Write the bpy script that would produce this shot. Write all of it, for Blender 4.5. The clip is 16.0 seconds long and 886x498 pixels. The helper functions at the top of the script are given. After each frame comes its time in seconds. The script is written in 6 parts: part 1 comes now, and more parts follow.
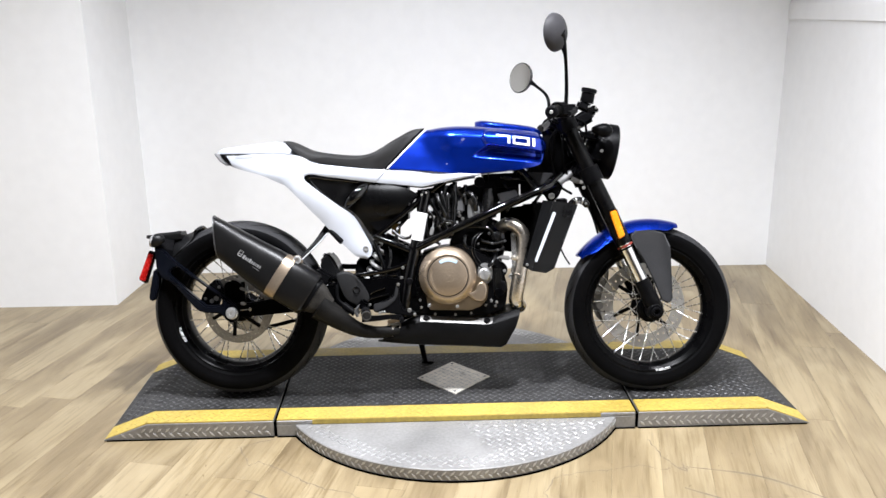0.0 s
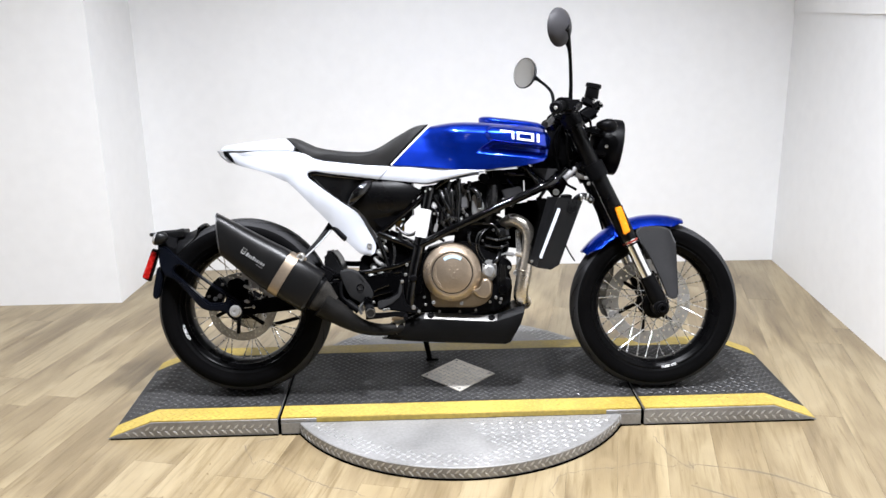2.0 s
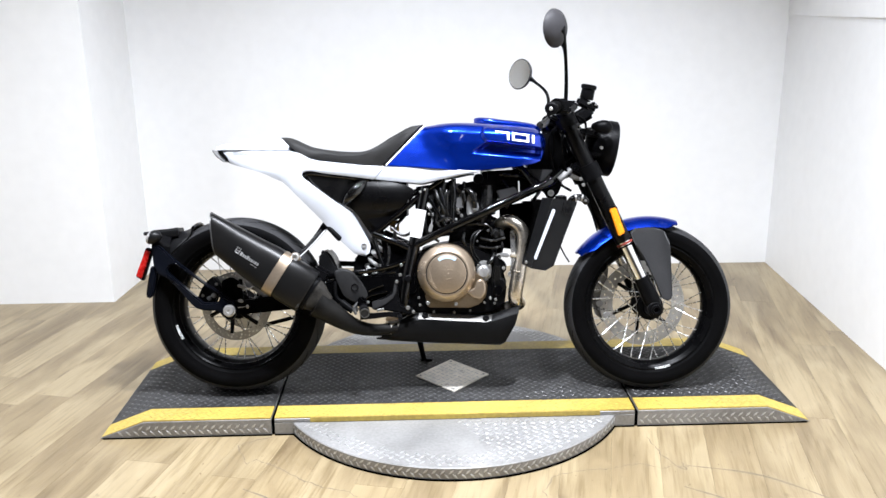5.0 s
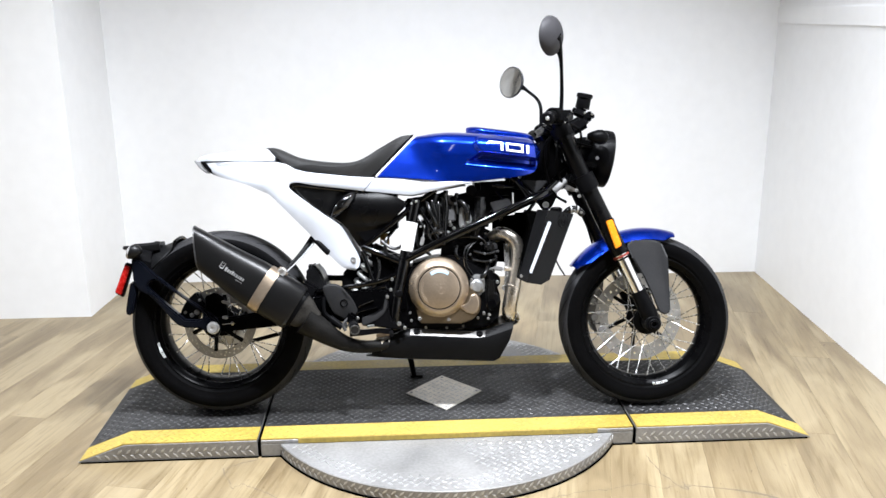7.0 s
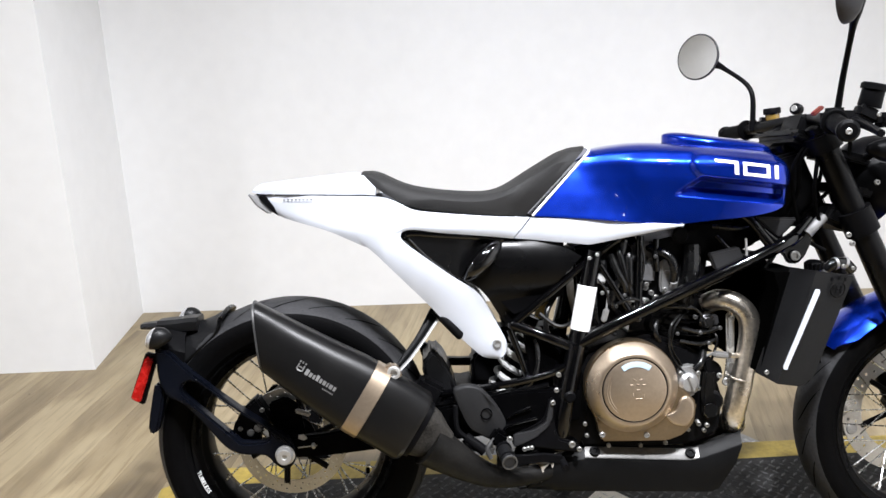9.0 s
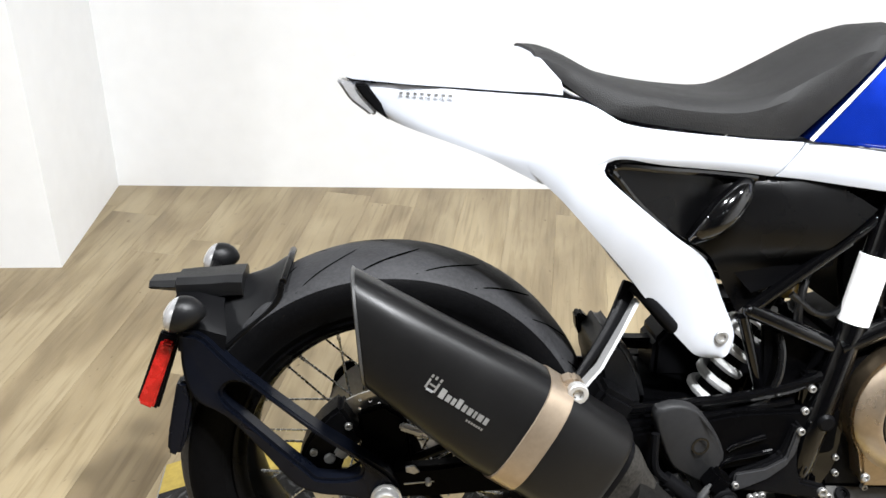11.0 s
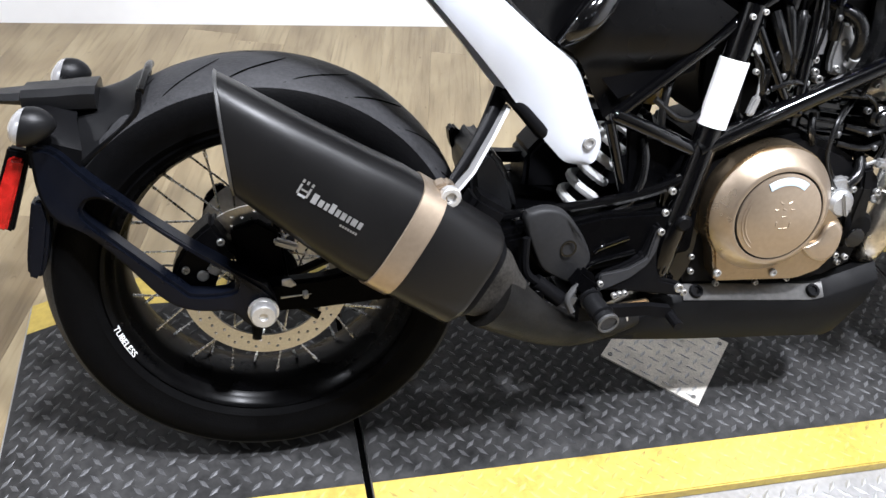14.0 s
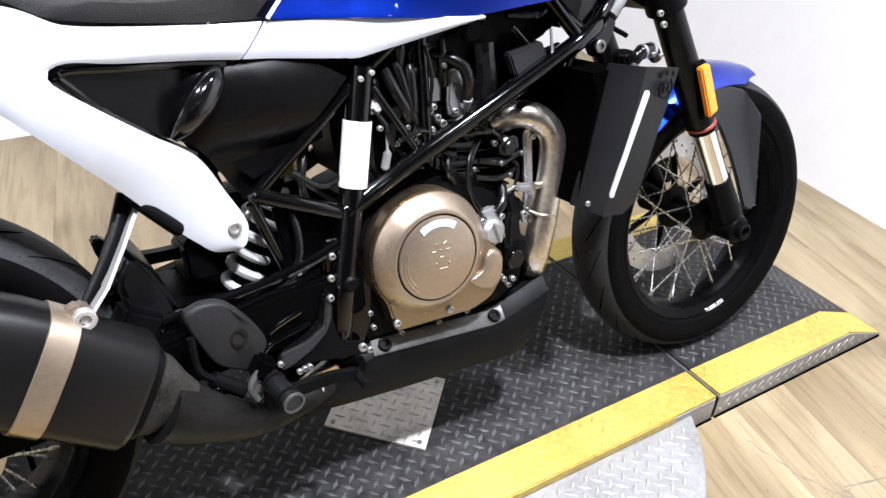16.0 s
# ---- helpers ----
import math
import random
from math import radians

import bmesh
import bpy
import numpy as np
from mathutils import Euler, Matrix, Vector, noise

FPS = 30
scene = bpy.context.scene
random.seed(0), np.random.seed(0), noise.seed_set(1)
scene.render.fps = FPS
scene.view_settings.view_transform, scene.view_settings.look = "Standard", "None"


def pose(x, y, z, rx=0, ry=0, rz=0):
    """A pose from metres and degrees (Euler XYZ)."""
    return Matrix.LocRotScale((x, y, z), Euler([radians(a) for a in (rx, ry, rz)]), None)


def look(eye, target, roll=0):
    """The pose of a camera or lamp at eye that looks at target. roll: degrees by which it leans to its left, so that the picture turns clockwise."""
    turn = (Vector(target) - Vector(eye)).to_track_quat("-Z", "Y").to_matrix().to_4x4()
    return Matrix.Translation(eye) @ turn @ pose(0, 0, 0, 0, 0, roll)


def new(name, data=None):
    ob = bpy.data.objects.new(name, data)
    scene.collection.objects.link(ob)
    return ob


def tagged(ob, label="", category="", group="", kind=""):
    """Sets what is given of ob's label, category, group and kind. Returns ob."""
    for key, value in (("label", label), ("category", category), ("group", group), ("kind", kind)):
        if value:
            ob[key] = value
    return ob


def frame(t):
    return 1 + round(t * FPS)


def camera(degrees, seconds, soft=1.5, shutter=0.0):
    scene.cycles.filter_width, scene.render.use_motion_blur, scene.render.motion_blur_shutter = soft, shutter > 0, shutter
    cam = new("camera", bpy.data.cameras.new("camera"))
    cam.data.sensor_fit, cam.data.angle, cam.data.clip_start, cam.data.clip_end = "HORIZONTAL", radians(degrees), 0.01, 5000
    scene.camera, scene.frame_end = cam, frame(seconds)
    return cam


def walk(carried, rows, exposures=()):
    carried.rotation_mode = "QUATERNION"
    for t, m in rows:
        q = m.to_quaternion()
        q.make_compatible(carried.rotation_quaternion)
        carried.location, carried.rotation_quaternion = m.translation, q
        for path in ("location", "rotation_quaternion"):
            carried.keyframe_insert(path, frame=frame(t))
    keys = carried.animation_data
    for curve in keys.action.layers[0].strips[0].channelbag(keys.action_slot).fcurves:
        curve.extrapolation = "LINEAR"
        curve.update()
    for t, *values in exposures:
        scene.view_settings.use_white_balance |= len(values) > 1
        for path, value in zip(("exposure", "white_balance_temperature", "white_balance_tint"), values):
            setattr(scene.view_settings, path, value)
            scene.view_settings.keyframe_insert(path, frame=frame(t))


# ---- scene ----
cam = camera(55.3, 16.0)
PATH = [
    (0, (-0.078, 0.057, 1.386), (-0.025, 1.981, 0.843), -0.7),
    (0.5, (-0.069, 0.055, 1.389), (-0.024, 1.979, 0.844), -0.9),
    (1, (-0.068, 0.06, 1.385), (-0.027, 1.983, 0.838), -1.0),
    (1.5, (-0.069, 0.065, 1.389), (-0.029, 1.988, 0.837), -1.0),
    (2, (-0.076, 0.072, 1.386), (-0.034, 1.994, 0.833), -1.0),
    (2.5, (-0.065, 0.075, 1.387), (-0.021, 1.997, 0.836), -1.1),
    (3, (-0.071, 0.065, 1.374), (-0.022, 1.991, 0.838), -0.7),
    (3.5, (-0.071, 0.068, 1.389), (-0.019, 1.989, 0.834), -0.9),
    (4, (-0.073, 0.07, 1.383), (-0.024, 1.992, 0.83), -0.9),
    (6.5, (-0.098, 0.105, 1.383), (-0.022, 2.028, 0.839), -0.0),
    (7, (-0.124, 0.168, 1.383), (-0.014, 2.092, 0.846), -0.4),
    (7.5, (-0.188, 0.316, 1.39), (-0.032, 2.225, 0.815), 0.0),
    (8, (-0.215, 0.611, 1.384), (-0.156, 2.537, 0.849), -0.3),
    (8.5, (-0.344, 0.926, 1.385), (-0.259, 2.839, 0.808), 0.5),
    (9, (-0.474, 1.241, 1.384), (-0.369, 3.129, 0.733), -1.1),
    (9.2, (-0.493, 1.37, 1.36), (-0.446, 3.275, 0.754), -1.2),
    (11.3, (-0.776, 2.003, 1.257), (-0.572, 3.674, 0.177), 3.4),
    (11.5, (-0.758, 2.0, 1.247), (-0.585, 3.647, 0.125), 3.1),
    (12, (-0.76, 1.996, 1.216), (-0.603, 3.583, 0.009), 4.4),
    (12.5, (-0.775, 1.988, 1.195), (-0.626, 3.531, -0.068), 5.8),
    (13, (-0.786, 1.972, 1.183), (-0.612, 3.489, -0.109), 7.0),
    (13.5, (-0.788, 1.965, 1.194), (-0.469, 3.468, -0.086), 7.9),
    (14, (-0.754, 1.958, 1.202), (-0.291, 3.448, -0.049), 7.5),
    (14.5, (-0.721, 1.961, 1.206), (-0.114, 3.442, 0.005), 7.1),
    (15, (-0.666, 1.95, 1.217), (0.095, 3.4, 0.068), 6.5),
    (15.5, (-0.631, 1.943, 1.217), (0.254, 3.348, 0.103), 5.7),
    (16, (-0.601, 1.929, 1.235), (0.367, 3.29, 0.135), 5.1),
]
EXPOSURES = [(0.0, -0.12, 6400, 13), (2.0, -0.12, 6350, 13), (3.0, -0.05, 6200, 12), (6.3, 0.04, 6250, 12), (7.5, -0.03, 6300, 11), (8.5, -0.13, 6400, 12), (9.2, -0.17, 6450, 13), (11.3, 0.04, 6500, 10), (12.5, 0.13, 6450, 10), (13.5, 0.10, 6300, 12), (14.5, 0.02, 6180, 15), (16.0, 0.02, 6220, 16)]
walk(cam, [(t, look(eye, target, roll)) for t, eye, target, roll in PATH], EXPOSURES)

# ---- world and lights ----
world = bpy.data.worlds.new("world")
scene.world = world
world.use_nodes = True
world.node_tree.nodes["Background"].inputs[0].default_value = (0.9, 0.95, 1.0, 1)
world.node_tree.nodes["Background"].inputs[1].default_value = 0.05


def lamp(place, size_x, size_y, watts, colour=(0.945, 0.972, 1.0), target=None):
    data = bpy.data.lights.new("ceiling_or_fill_lamp", "AREA")
    data.shape, data.size, data.size_y, data.energy, data.color = "ELLIPSE", size_x, size_y, watts, colour
    data.spread = radians(122)
    ob = new("ceiling_or_fill_lamp", data)
    ob.matrix_world = look(place, target or (place[0], place[1] + 0.001, 0))
    return ob


# The last four are added fill lamps; the west one brightens the mirror glass.
for lx, ly, watts in ((-0.74, 2.55, 60), (0.16, 1.90, 108), (1.05, 2.30, 40), (-1.3, -0.4, 4), (0.0, -0.4, 4), (0.8, -0.4, 4), (-3.45, 2.2, 46)):
    lamp((lx, ly, 3.22), 0.17, 0.17, watts)

# ---- materials ----


def mat(name, colour, rough=0.5, metal=0.0, vary=0.12, scale=6.0, bump=0.0, bump_scale=400.0, coat=0.0, rough_vary=0.08, spec=0.5, stretch=(1, 1, 1), rand=0.0):
    """A worn surface: colour drifts at two scales, the gloss with it, and a fine relief."""
    m = bpy.data.materials.new(name)
    m.use_nodes = True
    nt = m.node_tree
    p = nt.nodes["Principled BSDF"]
    p.inputs["Roughness"].default_value, p.inputs["Metallic"].default_value = rough, metal
    p.inputs["Coat Weight"].default_value, p.inputs["Coat Roughness"].default_value = coat, 0.04
    p.inputs["Specular IOR Level"].default_value = spec
    tc, mp = nt.nodes.new("ShaderNodeTexCoord"), nt.nodes.new("ShaderNodeMapping")
    mp.inputs["Scale"].default_value = stretch
    nt.links.new(tc.outputs["Object"], mp.inputs["Vector"])

    def noise_at(s, detail=4):
        n = nt.nodes.new("ShaderNodeTexNoise")
        n.inputs["Scale"].default_value, n.inputs["Detail"].default_value = s, detail
        nt.links.new(mp.outputs["Vector"], n.inputs["Vector"])
        return n.outputs["Fac"]

    big, small = noise_at(scale), noise_at(scale * 14)
    add = nt.nodes.new("ShaderNodeMath")
    add.operation = "ADD"
    nt.links.new(big, add.inputs[0]), nt.links.new(small, add.inputs[1])
    fac = add.outputs[0]
    if rand:
        info, mul, add2 = nt.nodes.new("ShaderNodeObjectInfo"), nt.nodes.new("ShaderNodeMath"), nt.nodes.new("ShaderNodeMath")
        mul.operation, add2.operation, mul.inputs[1].default_value = "MULTIPLY_ADD", "ADD", rand
        mul.inputs[2].default_value = -rand / 2
        nt.links.new(info.outputs["Random"], mul.inputs[0])
        nt.links.new(fac, add2.inputs[0]), nt.links.new(mul.outputs[0], add2.inputs[1])
        fac = add2.outputs[0]
    ramp = nt.nodes.new("ShaderNodeMapRange")
    ramp.inputs["From Min"].default_value, ramp.inputs["From Max"].default_value = 0.6, 1.4
    ramp.inputs["To Min"].default_value, ramp.inputs["To Max"].default_value = 1 - vary, 1 + vary
    nt.links.new(fac, ramp.inputs["Value"])
    mul = nt.nodes.new("ShaderNodeVectorMath")
    mul.operation = "SCALE"
    mul.inputs[0].default_value = colour
    nt.links.new(ramp.outputs["Result"], mul.inputs["Scale"])
    nt.links.new(mul.outputs["Vector"], p.inputs["Base Color"])
    rr = nt.nodes.new("ShaderNodeMapRange")
    rr.inputs["From Min"].default_value, rr.inputs["From Max"].default_value = 0.3, 0.7
    rr.inputs["To Min"].default_value, rr.inputs["To Max"].default_value = max(rough - rough_vary, 0.02), min(rough + rough_vary, 1)
    nt.links.new(big, rr.inputs["Value"])
    nt.links.new(rr.outputs["Result"], p.inputs["Roughness"])
    if bump:
        b = nt.nodes.new("ShaderNodeBump")
        b.inputs["Strength"].default_value, b.inputs["Distance"].default_value = bump, 0.002
        nt.links.new(noise_at(bump_scale, 3), b.inputs["Height"])
        nt.links.new(b.outputs["Normal"], p.inputs["Normal"])
    return m


def wood_floor():
    m = bpy.data.materials.new("washed_oak_plank")
    m.use_nodes = True
    nt = m.node_tree
    p = nt.nodes["Principled BSDF"]
    tc, info = nt.nodes.new("ShaderNodeTexCoord"), nt.nodes.new("ShaderNodeObjectInfo")
    off = nt.nodes.new("ShaderNodeVectorMath")
    off.operation = "MULTIPLY_ADD"
    off.inputs[1].default_value = (37, 53, 11)
    nt.links.new(info.outputs["Random"], off.inputs[0])
    nt.links.new(tc.outputs["Object"], off.inputs[2])

    def noise_at(scale, stretch, detail=5, dist=0.0):
        mp, n = nt.nodes.new("ShaderNodeMapping"), nt.nodes.new("ShaderNodeTexNoise")
        mp.inputs["Scale"].default_value = stretch
        nt.links.new(off.outputs[0], mp.inputs["Vector"])
        n.inputs["Scale"].default_value, n.inputs["Detail"].default_value, n.inputs["Distortion"].default_value = scale, detail, dist
        nt.links.new(mp.outputs[0], n.inputs["Vector"])
        return n.outputs["Fac"]

    def ramp(value, stops):
        r = nt.nodes.new("ShaderNodeValToRGB")
        while len(r.color_ramp.elements) < len(stops):
            r.color_ramp.elements.new(0.5)
        for e, (pos, c) in zip(r.color_ramp.elements, stops):
            e.position, e.color = pos, (*c, 1)
        nt.links.new(value, r.inputs[0])
        return r.outputs[0]

    base = ramp(noise_at(3.2, (2.2, 0.55, 1), 6, 0.6), [(0.28, (0.140, 0.103, 0.056)), (0.42, (0.188, 0.143, 0.081)), (0.52, (0.240, 0.188, 0.109)), (0.62, (0.292, 0.235, 0.142)), (0.78, (0.252, 0.199, 0.118))])
    grain = ramp(noise_at(9, (9, 0.5, 1), 8, 0.4), [(0.30, (0.70, 0.66, 0.59)), (0.5, (1, 1, 1)), (0.8, (1.04, 1.02, 0.99))])
    tone = ramp(info.outputs["Random"], [(0.0, (0.955, 0.953, 0.95)), (0.5, (1, 1, 1)), (1.0, (1.025, 1.022, 1.015))])
    knots = ramp(noise_at(7, (1.3, 0.7, 1), 2, 1.2), [(0.18, (0.3, 0.25, 0.2)), (0.27, (1, 1, 1)), (1.0, (1, 1, 1))])
    flecks = ramp(noise_at(42, (1.6, 0.8, 1), 2, 0.6), [(0.22, (0.42, 0.36, 0.30)), (0.29, (1, 1, 1)), (1.0, (1, 1, 1))])
    stains = ramp(noise_at(1.3, (1.0, 0.7, 1), 5, 1.0), [(0.32, (0.80, 0.785, 0.77)), (0.5, (1, 1, 1)), (0.75, (1.06, 1.05, 1.02))])
    last = base
    for c in (grain, tone, knots, flecks, stains):
        mx = nt.nodes.new("ShaderNodeMix")
        mx.data_type, mx.blend_type = "RGBA", "MULTIPLY"
        mx.inputs["Factor"].default_value = 0.85
        nt.links.new(last, mx.inputs["A"]), nt.links.new(c, mx.inputs["B"])
        last = mx.outputs["Result"]
    nt.links.new(last, p.inputs["Base Color"])
    p.inputs["Roughness"].default_value = 0.34
    b = nt.nodes.new("ShaderNodeBump")
    b.inputs["Strength"].default_value, b.inputs["Distance"].default_value = 0.25, 0.002
    nt.links.new(noise_at(30, (9, 0.6, 1), 4), b.inputs["Height"])
    nt.links.new(b.outputs["Normal"], p.inputs["Normal"])
    return m


WHITE_WALL = mat("white_wall_paint", (0.87, 0.875, 0.88), 0.6, vary=0.03, scale=1.2, bump=0.05, bump_scale=120)
DIM_WALL = mat("grey_workshop_wall", (0.16, 0.16, 0.16), 0.8, vary=0.1, scale=2)
SIDE_WALL = mat("pale_grey_wall", (0.85, 0.85, 0.84), 0.7, vary=0.04, scale=2)
CEILING = mat("dark_workshop_ceiling", (0.09, 0.09, 0.09), 0.8, vary=0.1, scale=2)
WOOD = wood_floor()
SUBFLOOR = mat("dark_joint", (0.13, 0.107, 0.076), 0.9)
DECK = mat("dark_painted_deck", (0.0240, 0.0236, 0.0234), 0.5, vary=0.85, scale=4, bump=0.25, bump_scale=220, rough_vary=0.15, spec=0.14)
TREAD = mat("worn_tread_bars", (0.078, 0.078, 0.080), 0.36, 0.25, vary=0.5, scale=12, rough_vary=0.12, spec=0.3)
SILVER = mat("aluminium_tread_plate", (0.25, 0.246, 0.24), 0.44, 0.35, vary=0.25, scale=7, bump=0.15, bump_scale=160, rough_vary=0.12)
SILVER_BAR = mat("aluminium_tread_bars", (0.46, 0.46, 0.46), 0.36, 0.7, vary=0.15, scale=11)
YELLOW = mat("worn_yellow_paint", (0.36, 0.262, 0.050), 0.5, vary=0.32, scale=6, bump=0.2, bump_scale=180, rough_vary=0.12)
BLUE = mat("metallic_blue_paint", (0.0012, 0.026, 0.36), 0.25, 0.85, vary=0.06, scale=30, coat=0.7, rough_vary=0.02)
WHITE = mat("white_bodywork_paint", (0.45, 0.472, 0.52), 0.32, vary=0.02, scale=3, coat=0.5)
DECAL = mat("white_decal", (0.85, 0.85, 0.85), 0.45, vary=0.03)
BLACK = mat("gloss_black_paint", (0.0010, 0.0010, 0.0012), 0.075, vary=0.2, scale=14, spec=0.42, rough_vary=0.04)
SATIN = mat("satin_black_plastic", (0.003, 0.003, 0.0034), 0.36, vary=0.25, scale=16, bump=0.12, bump_scale=900, spec=0.05)
NAVY = mat("blue_black_cast_metal", (0.002, 0.0027, 0.0052), 0.30, vary=0.25, scale=18, bump=0.10, bump_scale=700, spec=0.18)
GREY = mat("charcoal_plastic", (0.0056, 0.0057, 0.0062), 0.40, vary=0.2, scale=12, bump=0.12, bump_scale=900, spec=0.20)
RUBBER = mat("tyre_rubber", (0.0019, 0.0019, 0.0021), 0.6, vary=0.3, scale=10, bump=0.25, bump_scale=400, rough_vary=0.1, spec=0.03)
TREAD_RUBBER = mat("worn_tread_rubber", (0.024, 0.024, 0.0255), 0.62, vary=0.4, scale=14, bump=0.35, bump_scale=300, spec=0.2)
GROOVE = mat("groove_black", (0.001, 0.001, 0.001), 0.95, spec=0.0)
SEAT = mat("seat_vinyl", (0.0155, 0.0152, 0.0152), 0.62, vary=0.18, scale=14, bump=0.45, bump_scale=650, spec=0.2)
CAN = mat("ceramic_black_silencer", (0.0050, 0.0049, 0.0050), 0.33, 0.10, vary=0.2, scale=12, bump=0.05, bump_scale=1400, spec=0.22, rough_vary=0.03)
BRONZE = mat("bronze_anodised_metal", (0.34, 0.272, 0.203), 0.34, 0.8, vary=0.12, scale=10, bump=0.1, bump_scale=900)
STEEL = mat("bright_steel", (0.56, 0.555, 0.545), 0.36, 0.72, vary=0.15, scale=16)
WIRE = mat("stainless_spoke", (0.50, 0.50, 0.49), 0.26, 0.95, vary=0.1, scale=20)
HEADER = mat("heat_tinted_steel_pipe", (0.58, 0.535, 0.47), 0.30, 0.97, vary=0.42, scale=9, rough_vary=0.10)
DISC = mat("brake_disc_steel", (0.56, 0.55, 0.53), 0.34, 0.95, vary=0.2, scale=22)
CAST = mat("cast_aluminium", (0.36, 0.36, 0.36), 0.42, 0.8, vary=0.25, scale=25, bump=0.2, bump_scale=500)
CHROME = mat("chrome", (0.80, 0.80, 0.80), 0.10, 1.0, vary=0.05)
SPRING = mat("white_spring_paint", (0.44, 0.44, 0.435), 0.35, vary=0.06)
RIM = mat("black_anodised_rim", (0.0016, 0.0016, 0.0018), 0.28, vary=0.2, scale=20, spec=0.05)
AMBER = mat("amber_reflector", (0.85, 0.28, 0.01), 0.22, vary=0.12, scale=120, coat=0.8)
RED = mat("red_reflector", (0.32, 0.008, 0.006), 0.25, vary=0.6, scale=60, coat=0.6)
PINK = mat("red_ring", (0.20, 0.03, 0.02), 0.4)
LENS = mat("smoked_lens", (0.10, 0.10, 0.105), 0.08, vary=0.1, coat=1.0)
CLEAR = mat("silvered_lens", (0.42, 0.42, 0.43), 0.12, 0.5, vary=0.15, scale=60, coat=1.0)
MIRROR = mat("mirror_glass", (0.86, 0.87, 0.88), 0.03, 1.0, vary=0.01, rough_vary=0.01)
LIP = mat("bare_silencer_lip", (0.07, 0.07, 0.07), 0.4, 0.5, vary=0.2, scale=30)
AIRBOX = mat("black_airbox_plastic", (0.0018, 0.0018, 0.002), 0.30, vary=0.2, scale=10, bump=0.03, bump_scale=600, spec=0.14)
PAN = mat("black_belly_pan", (0.0048, 0.0048, 0.0050), 0.36, vary=0.25, scale=12, bump=0.06, bump_scale=700, spec=0.05, rough_vary=0.05)
GLOSS = mat("wet_gloss_black", (0.0015, 0.0015, 0.0017), 0.08, vary=0.1, spec=0.6)
BRASS = mat("amber_fluid_window", (0.22, 0.14, 0.03), 0.2, vary=0.3, scale=60, coat=0.6)

CHAMFER_GLINT = mat("pan_chamfer_glint", (0.075, 0.073, 0.070), 0.36, 0.6, vary=0.3, scale=9, rough_vary=0.08)
FASTENER = mat("zinc_fastener", (0.29, 0.286, 0.275), 0.4, 0.75, vary=0.25, scale=60)
DULL = mat("dull_bare_metal", (0.22, 0.22, 0.22), 0.6, 0.3, vary=0.12, scale=20, bump=0.1, bump_scale=600)
HOSE = mat("shiny_rubber_hose", (0.003, 0.003, 0.0032), 0.26, vary=0.2, scale=20, spec=0.38)
DULLBOX = mat("grey_moulded_box", (0.085, 0.085, 0.088), 0.45, vary=0.15, scale=20, bump=0.1, bump_scale=800)
DIAMOND = mat("scuffed_steel_plate", (0.66, 0.62, 0.55), 0.45, 0.2, vary=0.4, scale=22, bump=0.4, bump_scale=90, rough_vary=0.2)
WORN = mat("scuffed_yellow_bars", (0.33, 0.25, 0.06), 0.5, vary=0.6, scale=5, rough_vary=0.12)
SCUFF = mat("floor_scuff", (0.15, 0.12, 0.083), 0.6, vary=0.4, scale=9)
# Darker, more metallic bronze that puts the case's side shade into its colour.
CASE = mat("shaded_bronze_metal", (0.31, 0.24, 0.16), 0.32, 0.97, vary=0.14, scale=10, bump=0.1, bump_scale=900)
HEEL = mat("dark_moulded_guard", (0.015, 0.015, 0.0155), 0.42, vary=0.2, scale=14, bump=0.1, bump_scale=900, spec=0.10)
DUST = mat("dusty_tan_pipe_end", (0.021, 0.0195, 0.0175), 0.55, vary=0.8, scale=18, bump=0.2, bump_scale=400, spec=0.10)
PIPE = mat("dusty_black_pipe", (0.0055, 0.0052, 0.0048), 0.5, vary=0.8, scale=14, bump=0.2, bump_scale=500, spec=0.10)
BADGE = mat("pale_blue_badge", (0.42, 0.55, 0.66), 0.25, vary=0.08, coat=0.6)
DEEP = mat("deep_black_casting", (0.0012, 0.0012, 0.0014), 0.30, vary=0.3, scale=18, bump=0.1, bump_scale=500, spec=0.02)
BRACKET = mat("charcoal_cast_bracket", (0.020, 0.020, 0.021), 0.46, vary=0.2, scale=16, bump=0.1, bump_scale=800, spec=0.15)
STRIP = mat("silver_reflective_strip", (0.52, 0.55, 0.61), 0.4, vary=0.06, scale=60)
SHELL = mat("grey_mirror_shell", (0.034, 0.033, 0.036), 0.5, vary=0.12, scale=14, spec=0.15)
BRIGHT = mat("polished_aluminium", (0.78, 0.78, 0.77), 0.24, 0.9, vary=0.1, scale=20)

# ---- mesh tools ----


def finish(bm, angle=35):
    bmesh.ops.recalc_face_normals(bm, faces=bm.faces)
    lim = radians(angle)
    for f in bm.faces:
        f.smooth = True
    for e in bm.edges:
        if len(e.link_faces) == 2 and e.calc_face_angle(0) > lim:
            e.smooth = False


def part(name, bm, material, parent=None, label="", angle=35):
    finish(bm, angle)
    me = bpy.data.meshes.new(name)
    bm.to_mesh(me)
    bm.free()
    me.materials.append(material)
    ob = new(name, me)
    if parent:
        ob.parent = parent
    if label:
        ob["label"] = label
    return ob


def flipped(bm):
    """A copy mirrored to the other side of the machine."""
    b = bm.copy()
    for v in b.verts:
        v.co.y = -v.co.y
    bmesh.ops.reverse_faces(b, faces=b.faces)
    return b


def pair(name, bm, material, parent, label=""):
    other = flipped(bm)
    return part(name, bm, material, parent, label), part(name, other, material, parent, label)


